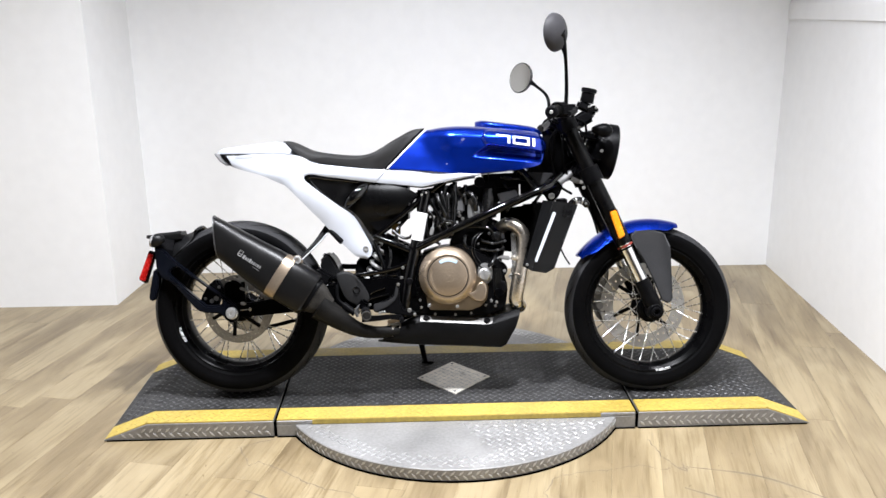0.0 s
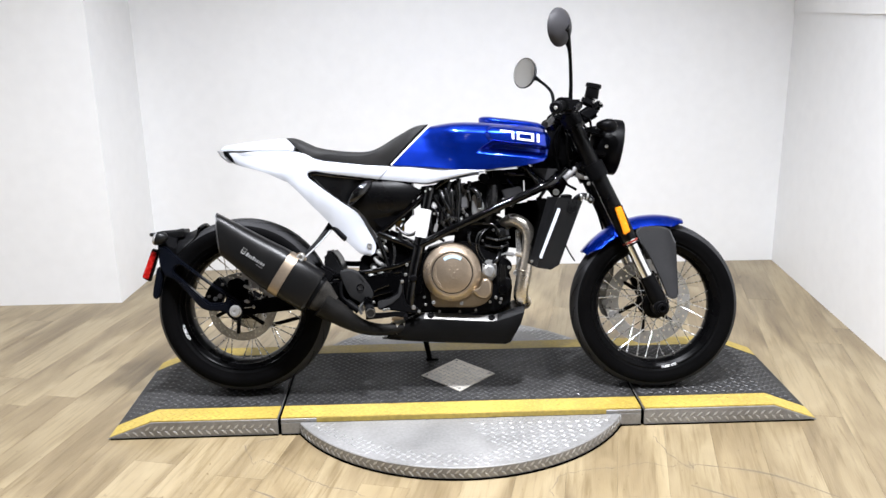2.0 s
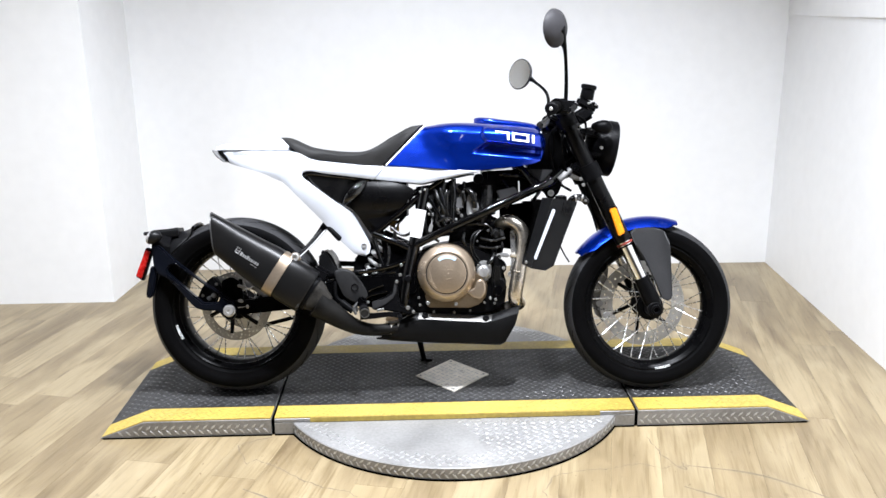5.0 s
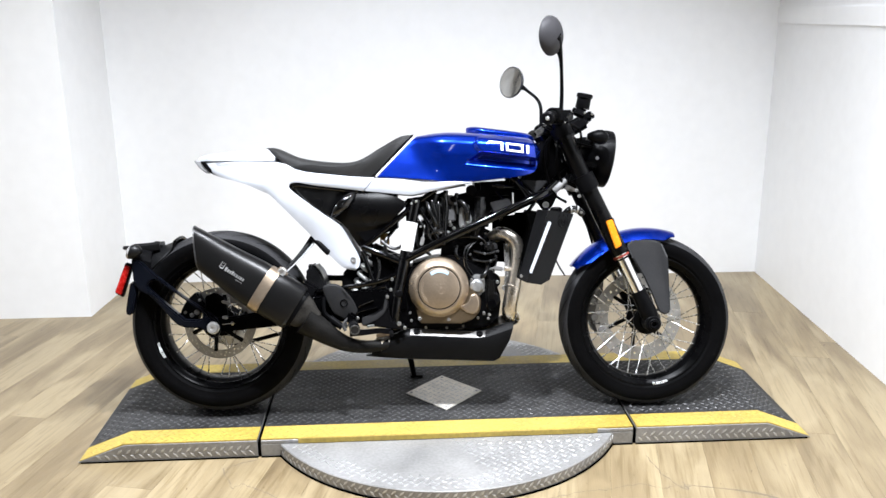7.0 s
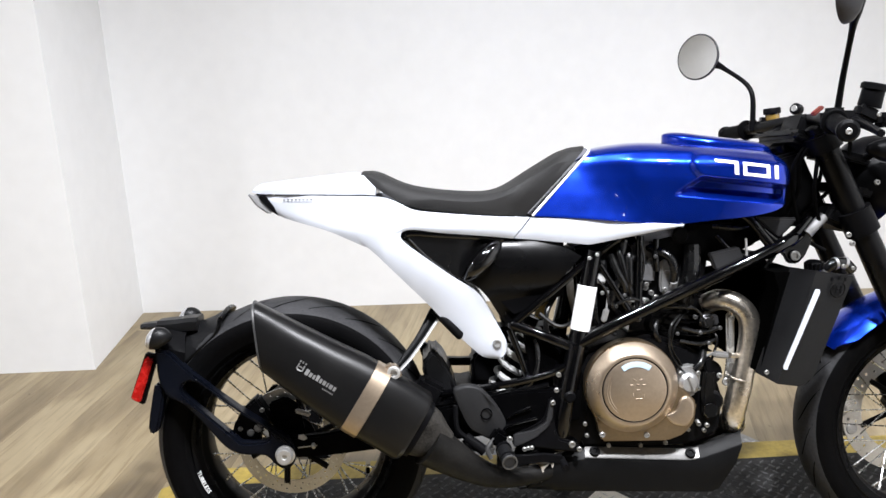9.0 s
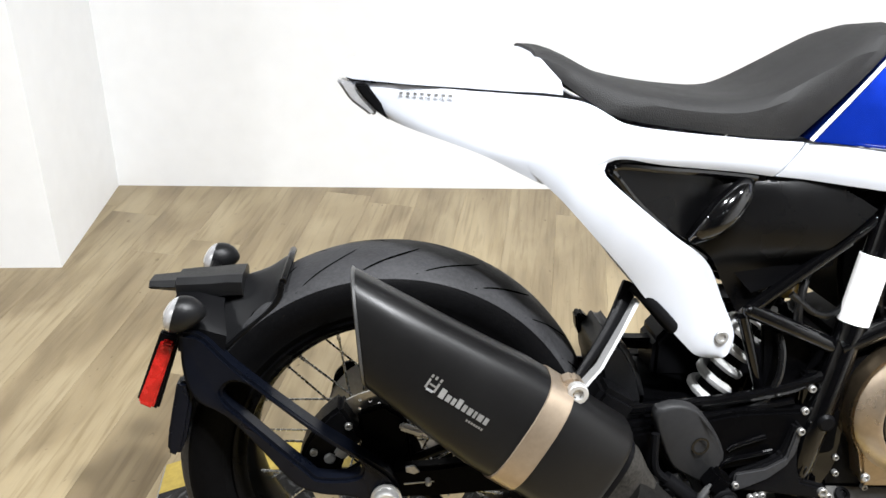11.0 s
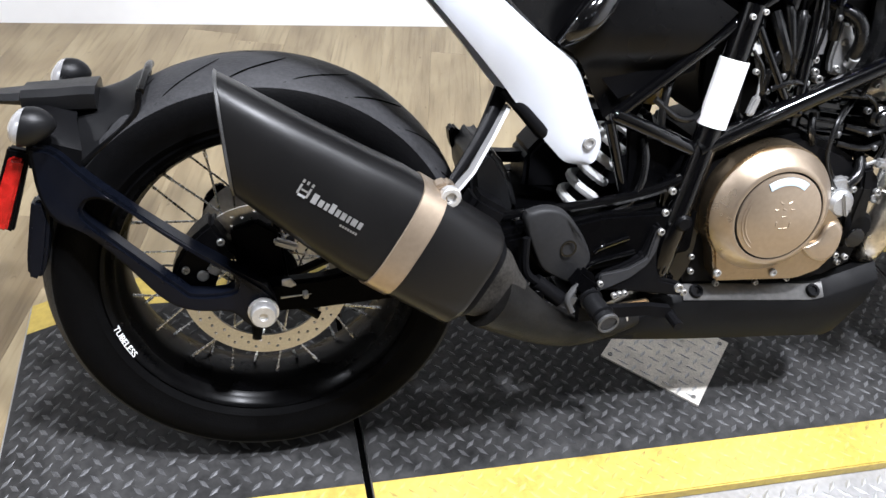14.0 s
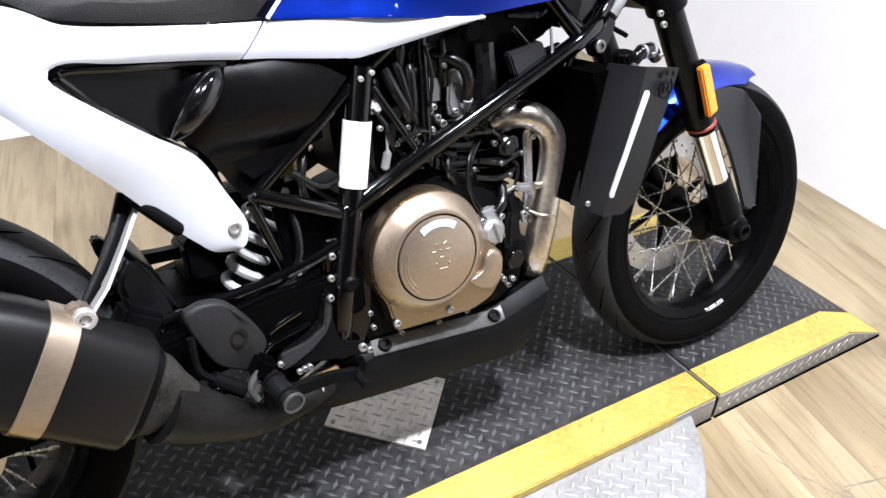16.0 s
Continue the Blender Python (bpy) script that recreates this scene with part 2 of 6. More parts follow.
def spline(pts, sub=6):
    """A smooth curve through the points (tuples of any length)."""
    pts = [np.array(p, float) for p in pts]
    if len(pts) < 3:
        return [pts[0] + (pts[1] - pts[0]) * k / sub for k in range(sub + 1)]
    ext = [2 * pts[0] - pts[1], *pts, 2 * pts[-1] - pts[-2]]
    out = []
    for i in range(1, len(ext) - 2):
        p0, p1, p2, p3 = ext[i - 1:i + 3]
        for k in range(sub):
            t = k / sub
            out.append(0.5 * (2 * p1 + (p2 - p0) * t + (2 * p0 - 5 * p1 + 4 * p2 - p3) * t * t + (3 * p1 - p0 - 3 * p2 + p3) * t ** 3))
    return out + [pts[-1]]


def even(pts, n):
    """n points evenly spaced along a polyline."""
    pts = [np.array(p, float) for p in pts]
    d = np.concatenate([[0], np.cumsum([np.linalg.norm(b - a) for a, b in zip(pts, pts[1:])])])
    want = np.linspace(0, d[-1], n)
    arr = np.array(pts)
    return [np.array([np.interp(w, d, arr[:, k]) for k in range(arr.shape[1])]) for w in want]


def loft(rings, cap=True, closed=True, bm=None):
    bm = bm or bmesh.new()
    vs = [[bm.verts.new(Vector(p)) for p in r] for r in rings]
    n = len(vs[0])
    for a, b in zip(vs, vs[1:]):
        for i in range(n if closed else n - 1):
            j = (i + 1) % n
            bm.faces.new((a[i], a[j], b[j], b[i]))
    if cap and closed:
        bm.faces.new(vs[0])
        bm.faces.new(vs[-1])
    return bm


def tube(pts, r, n=16, sub=6, squash=1.0, bm=None):
    """A pipe along a curve; r is one radius or one for each point; squash flattens it sideways."""
    rs = r if isinstance(r, (list, tuple)) else [r] * len(pts)
    c = spline([(*p, q) for p, q in zip(pts, rs)], sub if len(pts) > 2 else 1)
    up, rings = None, []
    for i, p in enumerate(c):
        t = Vector(c[min(i + 1, len(c) - 1)][:3] - c[max(i - 1, 0)][:3]).normalized()
        if up is None:
            up = Vector((0, 1, 0)) if abs(t.y) < 0.9 else Vector((1, 0, 0))
        up = (up - t * up.dot(t)).normalized()
        side = t.cross(up)
        rings.append([Vector(p[:3]) + (up * math.cos(a) * squash + side * math.sin(a)) * p[3] for a in (2 * math.pi * k / n for k in range(n))])
    return loft(rings, bm=bm)


def lathe(profile, centre=(0, 0, 0), axis=(0, 1, 0), n=48, closed=True, bm=None):
    """Turns (radius, place along the axis) round the axis."""
    bm = bm or bmesh.new()
    q = Vector((0, 0, 1)).rotation_difference(Vector(axis)).to_matrix()
    rings = [[Vector(centre) + q @ Vector((r * math.cos(2 * math.pi * k / n), r * math.sin(2 * math.pi * k / n), h)) for r, h in profile] for k in range(n)]
    vs = [[bm.verts.new(p) for p in r] for r in rings]
    m = len(profile)
    for k in range(n):
        a, b = vs[k], vs[(k + 1) % n]
        for i in range(m if closed else m - 1):
            j = (i + 1) % m
            bm.faces.new((a[i], a[j], b[j], b[i]))
    if not closed:
        for end in (0, -1):
            if profile[end][0] > 1e-5:
                bm.faces.new([v[end] for v in vs])
    bmesh.ops.remove_doubles(bm, verts=bm.verts, dist=1e-6)
    return bm


def drum(centre, axis, r, depth, bev=0.002, n=24, bm=None):
    """A round block with eased edges, its base at centre."""
    return lathe([(1e-6, 0), (r - bev, 0), (r, bev), (r, depth - bev), (r - bev, depth), (1e-6, depth)], centre, axis, n, False, bm)


def plate(poly, y0, y1, bev=0.003, segs=2, bm=None):
    """An outline in x and z, given thickness in y, with eased edges."""
    b = bmesh.new()
    lo = [b.verts.new((x, y0, z)) for x, z in poly]
    hi = [b.verts.new((x, y1, z)) for x, z in poly]
    b.faces.new(lo), b.faces.new(hi)
    n = len(poly)
    for i in range(n):
        b.faces.new((lo[i], lo[(i + 1) % n], hi[(i + 1) % n], hi[i]))
    bmesh.ops.recalc_face_normals(b, faces=b.faces)
    if bev:
        bmesh.ops.bevel(b, geom=list(b.edges), offset=bev, segments=segs, affect="EDGES", clamp_overlap=True)
    return join(bm, b)


def dome(poly, y0, rise, bm=None, steps=5, inset=0.5):
    """A cushion-like cover: an outline in x and z that swells towards the rider's right."""
    cx, cz = sum(p[0] for p in poly) / len(poly), sum(p[1] for p in poly) / len(poly)
    rings = [[(x, y0, z) for x, z in poly]]
    for k in range(steps + 1):
        a = k / steps * math.pi / 2
        s = 1 - inset * (1 - math.cos(a))
        rings.append([(cx + (x - cx) * s, y0 - 0.3 * rise - 0.7 * rise * math.sin(a), cz + (z - cz) * s) for x, z in poly])
    return loft(rings, bm=bm)


def join(bm, b):
    if bm is None:
        return b
    me = bpy.data.meshes.new("tmp")
    b.to_mesh(me)
    b.free()
    bm.from_mesh(me)
    bpy.data.meshes.remove(me)
    return bm


def block(size, m=None, bev=0.003, segs=2, bm=None):
    """An eased box of that size, centred, put in place by the matrix m."""
    b = bmesh.new()
    bmesh.ops.create_cube(b, size=1)
    bmesh.ops.scale(b, vec=size, verts=b.verts)
    if bev:
        bmesh.ops.bevel(b, geom=list(b.edges), offset=bev, segments=segs, affect="EDGES", clamp_overlap=True)
    if m is not None:
        b.transform(m)
    return join(bm, b)


def sheet(rows, thick=0.003):
    """A skin through rows of points, given thickness."""
    bm = bmesh.new()
    vs = [[bm.verts.new(Vector(p)) for p in r] for r in rows]
    for a, b in zip(vs, vs[1:]):
        for i in range(len(a) - 1):
            bm.faces.new((a[i], a[i + 1], b[i + 1], b[i]))
    if thick:
        bmesh.ops.recalc_face_normals(bm, faces=bm.faces)
        bmesh.ops.solidify(bm, geom=list(bm.faces), thickness=thick)
    return bm


def ring_plate(outer, inner, y0, y1, n=48, bev=0.002):
    """A flat link with a hole: both outlines run the same way from matching first corners."""
    o, i = even([*outer, outer[0]], n + 1)[:-1], even([*inner, inner[0]], n + 1)[:-1]
    b = bmesh.new()
    f = 0.004
    lay = [[b.verts.new((p[0], y, p[1])) for p in c] for c, y in ((o, y0), (o, y1), (i, y1), (i, y0))]
    for a, c in ((0, 1), (1, 2), (2, 3), (3, 0)):
        for k in range(n):
            j = (k + 1) % n
            b.faces.new((lay[a][k], lay[a][j], lay[c][j], lay[c][k]))
    if bev:
        bmesh.ops.recalc_face_normals(b, faces=b.faces)
        long_edges = [e for e in b.edges if e.calc_face_angle(0) > 1.0]
        bmesh.ops.bevel(b, geom=long_edges, offset=bev, segments=2, affect="EDGES")
    return b


def bolt(centre, axis, r=0.008, depth=0.006, bm=None):
    """A cap screw with a socket."""
    r = r * 0.82 if r < 0.009 else r
    return lathe([(1e-6, 0), (r, 0), (r, depth - 0.001), (r - 0.001, depth), (r * 0.55, depth), (r * 0.5, depth * 0.5), (1e-6, depth * 0.5)], centre, axis, 14, False, bm)


def smooth01(a, b, x):
    t = min(max((x - a) / (b - a), 0), 1)
    return t * t * (3 - 2 * t)


def prism(name, poly, z0, z1, material, label):
    """A piece of wall: an outline on the floor, raised."""
    bm = bmesh.new()
    lo, hi = [bm.verts.new((x, y, z0)) for x, y in poly], [bm.verts.new((x, y, z1)) for x, y in poly]
    bm.faces.new(lo), bm.faces.new(hi)
    for i in range(len(poly)):
        j = (i + 1) % len(poly)
        bm.faces.new((lo[i], lo[j], hi[j], hi[i]))
    return tagged(part(name, bm, material), label, "wall", kind="structure")


# ---- the room ----
HIGH = 3.4
prism("wall_north", [(-1.553, 4.577), (1.846, 4.519), (1.90, 4.72), (-1.56, 4.72)], -0.05, HIGH, WHITE_WALL, "plain white painted back wall of the photo bay")
prism("wall_pillar", [(-4.0, 4.062), (-1.583, 4.062), (-1.551, 4.576), (-1.562, 4.72), (-4.0, 4.72)], -0.05, HIGH, WHITE_WALL, "white painted wall jutting forward beside the bay")
prism("wall_east", [(1.844, 4.518), (1.29, -3.0), (1.44, -3.0), (2.04, 4.72), (1.902, 4.72)], -0.05, HIGH, WHITE_WALL, "white painted side wall of the bay")
prism("wall_west", [(-4.0, -3.0), (-3.88, -3.0), (-3.88, 4.036), (-4.0, 4.036)], -0.05, HIGH, SIDE_WALL, "pale grey side wall")
prism("wall_south", [(-4.0, -3.12), (1.44, -3.12), (1.44, -3.001), (-4.0, -3.001)], -0.05, HIGH, DIM_WALL, "dim grey workshop wall behind")
bm = bmesh.new()
block((6.2, 7.9, 0.1), pose(-0.95, 0.77, HIGH + 0.051), 0, bm=bm)
tagged(part("ceiling", bm, CEILING), "plain dark grey workshop ceiling", "ceiling", kind="structure")
tagged(prism("trim", [(1.838, 4.517), (1.357, -2.0), (1.367, -2.0), (1.8475, 4.517)], 1.325, 1.40, WHITE_WALL, "thin white ledge along the side wall"), category="trim")
bm = bmesh.new()
block((6.2, 7.9, 0.1), pose(-0.95, 0.77, -0.055), 0, bm=bm)
floor = tagged(part("floor", bm, SUBFLOOR), "washed oak plank floor with grey streaks and knots", "floor", kind="structure")

# ---- the turntable platform ----
DECK_Z = 0.0575
Y_NEAR, Y_FAR = 2.66, 3.285
X_L, X_R = -1.158, 1.25


def slab(name, outline, material, label, parent=None):
    """outline: (x, z) of the side; runs from the near to the far edge."""
    return part(name, plate(outline, Y_NEAR, Y_FAR, 0.002, 1), material, parent, label)


def bars(where, height, material, name, parent, pitch=0.032, long=0.0142, wide=0.0046, tall=0.0016):
    """Raised tread bars in the usual crosswise pattern, over the points that where() allows."""
    verts, faces = [], []
    n = 0
    for iy in range(int(2.2 / pitch), int(3.8 / pitch)):
        for ix in range(-60, 60):
            for odd in (0, 1):
                x, y = (ix + 0.5 * odd) * pitch, (iy + 0.5 * odd) * pitch
                z = height(x, y) if where(x, y) else None
                if z is None:
                    continue
                a = radians(45 if odd else -45)
                c, s = math.cos(a), math.sin(a)
                dz = (height(x + 0.01, y) or z) - z
                o = len(verts)
                for u, v, h in ((-long, 0, 0), (0, -wide, 0), (long, 0, 0), (0, wide, 0), (-long * 0.55, 0, tall), (long * 0.55, 0, tall)):
                    px = c * u - s * v
                    verts.append((x + px, y + s * u + c * v, z + h + dz * px / 0.01))
                faces += [(o, o + 1, o + 5, o + 4), (o + 1, o + 2, o + 5), (o + 2, o + 3, o + 4, o + 5), (o + 3, o, o + 4)]
    me = bpy.data.meshes.new(name)
    me.from_pydata(verts, [], faces)
    me.materials.append(material)
    ob = new(name, me)
    ob.parent = parent
    return tagged(ob, kind="stuff")


CX, CY, RD = 0.032, 2.968, 0.625
DISC_Z = 0.042
CREST_L, CREST_R = -1.008, 1.10


def deck_height(x, y):
    if x < CREST_L:
        return DECK_Z * (x - X_L) / (CREST_L - X_L)
    if x > CREST_R:
        return DECK_Z * (X_R - x) / (X_R - CREST_R)
    return DECK_Z


turntable = tagged(new("turntable_platform"), "low motorcycle turntable with dark tread plate deck and yellow edges", "turntable")
turntable.location = (0, 0, 0.002)
disc = part("turntable_disc", lathe([(1e-6, -0.001), (RD - 0.001, -0.001), (RD, 0.0), (RD, DISC_Z - 0.003), (RD - 0.003, DISC_Z), (1e-6, DISC_Z)], (CX, CY, 0), (0, 0, 1), 96, False), SILVER, turntable, "round silver tread plate base")
decks = [slab("ramp", [(X_L, 0.0), (-0.586, 0.0), (-0.586, DECK_Z), (CREST_L, DECK_Z), (X_L, 0.003)], SILVER, "sloping end ramp", turntable),
         slab("deck", [(-0.575, 0.0435), (0.644, 0.0435), (0.644, DECK_Z), (-0.575, DECK_Z)], SILVER, "middle deck", turntable),
         slab("ramp", [(0.655, 0.0), (X_R, 0.0), (X_R, 0.003), (CREST_R, DECK_Z), (0.655, DECK_Z)], SILVER, "sloping end ramp", turntable)]
# dark gaps between the sections
for jx in (-0.5805, 0.6495):
    part("section_joint", plate([(jx - 0.0048, 0.002), (jx + 0.0048, 0.002), (jx + 0.0048, DECK_Z - 0.006), (jx - 0.0048, DECK_Z - 0.006)], Y_NEAR + 0.002, Y_FAR - 0.002, 0), GROOVE, turntable, "dark gap between deck sections")
# the skirt below the middle deck, up to the disc
for sx, ex in ((-0.575, -0.47), (0.54, 0.644)):
    part("skirt", plate([(sx, 0), (ex, 0), (ex, 0.0434), (sx, 0.0434)], Y_NEAR, Y_NEAR + 0.02, 0.001, 1), SILVER, turntable, "silver tread plate skirt")


def band(name, x0, x1, y0, y1, material, lift, label):
    """A thin painted layer that follows the deck and its ramps."""
    xs = sorted({x0, x1, *[c for c in (CREST_L, CREST_R) if x0 < c < x1]})
    bm = bmesh.new()
    top = [[bm.verts.new((x, y, deck_height(x, y) + lift)) for y in (y0, y1)] for x in xs]
    for a, b in zip(top, top[1:]):
        bm.faces.new((a[0], b[0], b[1], a[1]))
    ext = bmesh.ops.extrude_face_region(bm, geom=list(bm.faces))
    for v in ext["geom"]:
        if isinstance(v, bmesh.types.BMVert):
            v.co.z -= lift + 0.001
    return part(name, bm, material, turntable, label, 60)


STRIPE_N, STRIPE_F = (Y_NEAR + 0.002, Y_NEAR + 0.088), (3.205, Y_FAR - 0.002)
for x0, x1 in ((X_L + 0.004, -0.587), (-0.574, 0.643), (0.656, X_R - 0.004)):
    band("tread_plate", x0, x1, STRIPE_N[1] + 0.0005, STRIPE_F[0] - 0.0005, DECK, 0.0045, "dark grey painted tread plate")
    band("stripe", x0, x1, *STRIPE_N, YELLOW, 0.0047, "worn yellow edge stripe")
    band("stripe", x0, x1, *STRIPE_F, YELLOW, 0.0047, "worn yellow edge stripe")


def on_diamond(x, y, grow=0.0):
    return abs(x - 0.036) / 0.136 + abs(y - 2.967) / 0.143 < 1 + grow


def on_deck(x, y):
    if not (X_L + 0.02 < x < X_R - 0.02 and STRIPE_N[1] + 0.008 < y < STRIPE_F[0] - 0.008):
        return False
    return min(abs(x + 0.58), abs(x - 0.65)) > 0.016 and not on_diamond(x, y, 0.06)


bars(on_deck, lambda x, y: deck_height(x, y) + 0.0043, TREAD, "tread_pattern", turntable)
bars(lambda x, y: (x - CX) ** 2 + (y - CY) ** 2 < (RD - 0.02) ** 2 and ((x - CX) ** 2 + (y - CY) ** 2 > (RD - 0.085) ** 2 or x > 0.03 + 0.5 * abs(y - Y_NEAR)) and not Y_NEAR - 0.012 < y < Y_FAR + 0.012, lambda x, y: DISC_Z, SILVER_BAR, "tread_pattern", disc)
bars(lambda x, y: on_diamond(x, y, -0.1), lambda x, y: DECK_Z + 0.0075, SILVER_BAR, "tread_pattern", turntable, tall=0.0013)
bars(lambda x, y: X_L + 0.03 < x < X_R - 0.03 and STRIPE_N[0] + 0.008 < y < STRIPE_N[1] - 0.008 and min(abs(x + 0.58), abs(x - 0.65)) > 0.016, lambda x, y: deck_height(x, y) + 0.0045, WORN, "tread_pattern", turntable, tall=0.0012)
part("stripe_edge", plate([(-0.455, 0.0440), (0.525, 0.0440), (0.525, 0.0615), (-0.455, 0.0615)], Y_NEAR - 0.0012, Y_NEAR + 0.0015, 0.0005, 1), YELLOW, turntable, "worn yellow edge of the deck")
# thin black line where the base meets the planks
part("base_seal", lathe([(RD - 0.002, -0.0015), (RD + 0.0035, -0.0015), (RD + 0.0035, 0.0035), (RD - 0.002, 0.0035)], (CX, CY, 0), (0, 0, 1), 96), GROOVE, disc, "thin black ring under the disc")
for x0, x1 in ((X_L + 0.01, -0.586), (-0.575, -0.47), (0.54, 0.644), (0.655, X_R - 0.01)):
    part("base_seal", plate([(x0, -0.0015), (x1, -0.0015), (x1, 0.0025), (x0, 0.0025)], Y_NEAR - 0.0035, Y_NEAR - 0.0003, 0), GROOVE, turntable, "thin black strip under the skirt")
bm = bmesh.new()
loft([[(0.036 + sx * 0.136, 2.967 + sy * 0.143, z) for sx, sy in ((-1, 0), (0, -1), (1, 0), (0, 1))] for z in (DECK_Z, DECK_Z + 0.0078)], bm=bm)
diamond = part("diamond_plate", bm, DIAMOND, turntable, "bare silver diamond-shaped plate")
for sx, sy in ((-0.86, 0), (0.86, 0), (0, 0.86), (0, -0.86)):
    part("screw", bolt((0.036 + sx * 0.136, 2.967 + sy * 0.143, DECK_Z + 0.0078), (0, 0, 1), 0.006, 0.002), FASTENER, diamond)


def side_bars(x_from, x_to, parent):
    verts, faces = [], []
    k = 0
    x = x_from
    while x < x_to:
        for z, odd in ((0.016, 0), (0.034, 1)):
            xx = x + 0.0135 * odd
            if z + 0.009 < deck_height(xx, 0) and xx < x_to:
                a = radians(45 if odd else -45)
                o = len(verts)
                for u, v, h in ((-0.0125, 0, 0), (0, -0.0042, 0), (0.0125, 0, 0), (0, 0.0042, 0), (-0.007, 0, 0.0015), (0.007, 0, 0.0015)):
                    verts.append((xx + math.cos(a) * u - math.sin(a) * v, Y_NEAR - h, z + math.sin(a) * u + math.cos(a) * v))
                faces += [(o, o + 1, o + 5, o + 4), (o + 1, o + 2, o + 5), (o + 2, o + 3, o + 4, o + 5), (o + 3, o, o + 4)]
        x += 0.027
    me = bpy.data.meshes.new("tread_pattern")
    me.from_pydata(verts, [], faces)
    me.materials.append(SILVER_BAR)
    ob = new("tread_pattern", me)
    ob.parent = parent
    return tagged(ob, kind="stuff")


side_bars(X_L + 0.04, -0.6, decks[0]), side_bars(0.67, X_R - 0.04, decks[2])
# tread bars round the rim of the disc
verts, faces = [], []
for k in range(150):
    for z, odd in ((0.013, 0), (0.028, 1)):
        th = 2 * math.pi * (k + 0.5 * odd) / 150
        a = radians(45 if odd else -45)
        o = len(verts)
        for u, v, h in ((-0.0125, 0, 0), (0, -0.0042, 0), (0.0125, 0, 0), (0, 0.0042, 0), (-0.007, 0, 0.0015), (0.007, 0, 0.0015)):
            t2 = th + (math.cos(a) * u - math.sin(a) * v) / RD
            verts.append((CX + (RD + h) * math.cos(t2), CY + (RD + h) * math.sin(t2), z + math.sin(a) * u + math.cos(a) * v))
        faces += [(o, o + 1, o + 5, o + 4), (o + 1, o + 2, o + 5), (o + 2, o + 3, o + 4, o + 5), (o + 3, o, o + 4)]
me = bpy.data.meshes.new("tread_pattern")
me.from_pydata(verts, [], faces)
me.materials.append(SILVER_BAR)
tagged(new("tread_pattern", me), kind="stuff").parent = disc

# ---- the motorcycle: x forward, y to its left, z up, from the ground between the wheels ----
bike = tagged(new("motorcycle"), "blue and white naked motorcycle leaning on its side stand", "motorcycle")
bike.matrix_world = pose(0.010, 2.868, 0.064) @ pose(0, 0, 0, 0, 0, -1.6) @ pose(0, 0, 0, -13.0, 0, 0)
OUT = (0, -1, 0)

# -- wheels --


def text_mesh(word, size):
    cu = bpy.data.curves.new("lettering", "FONT")
    cu.body, cu.size, cu.align_x, cu.extrude = word, size, "CENTER", 0.0
    ob = bpy.data.objects.new("lettering", cu)
    me = ob.to_mesh()
    vs, fs = [tuple(v.co) for v in me.vertices], [tuple(p.vertices) for p in me.polygons]
    ob.to_mesh_clear()
    bpy.data.objects.remove(ob)
    return vs, fs


SPOKE = None


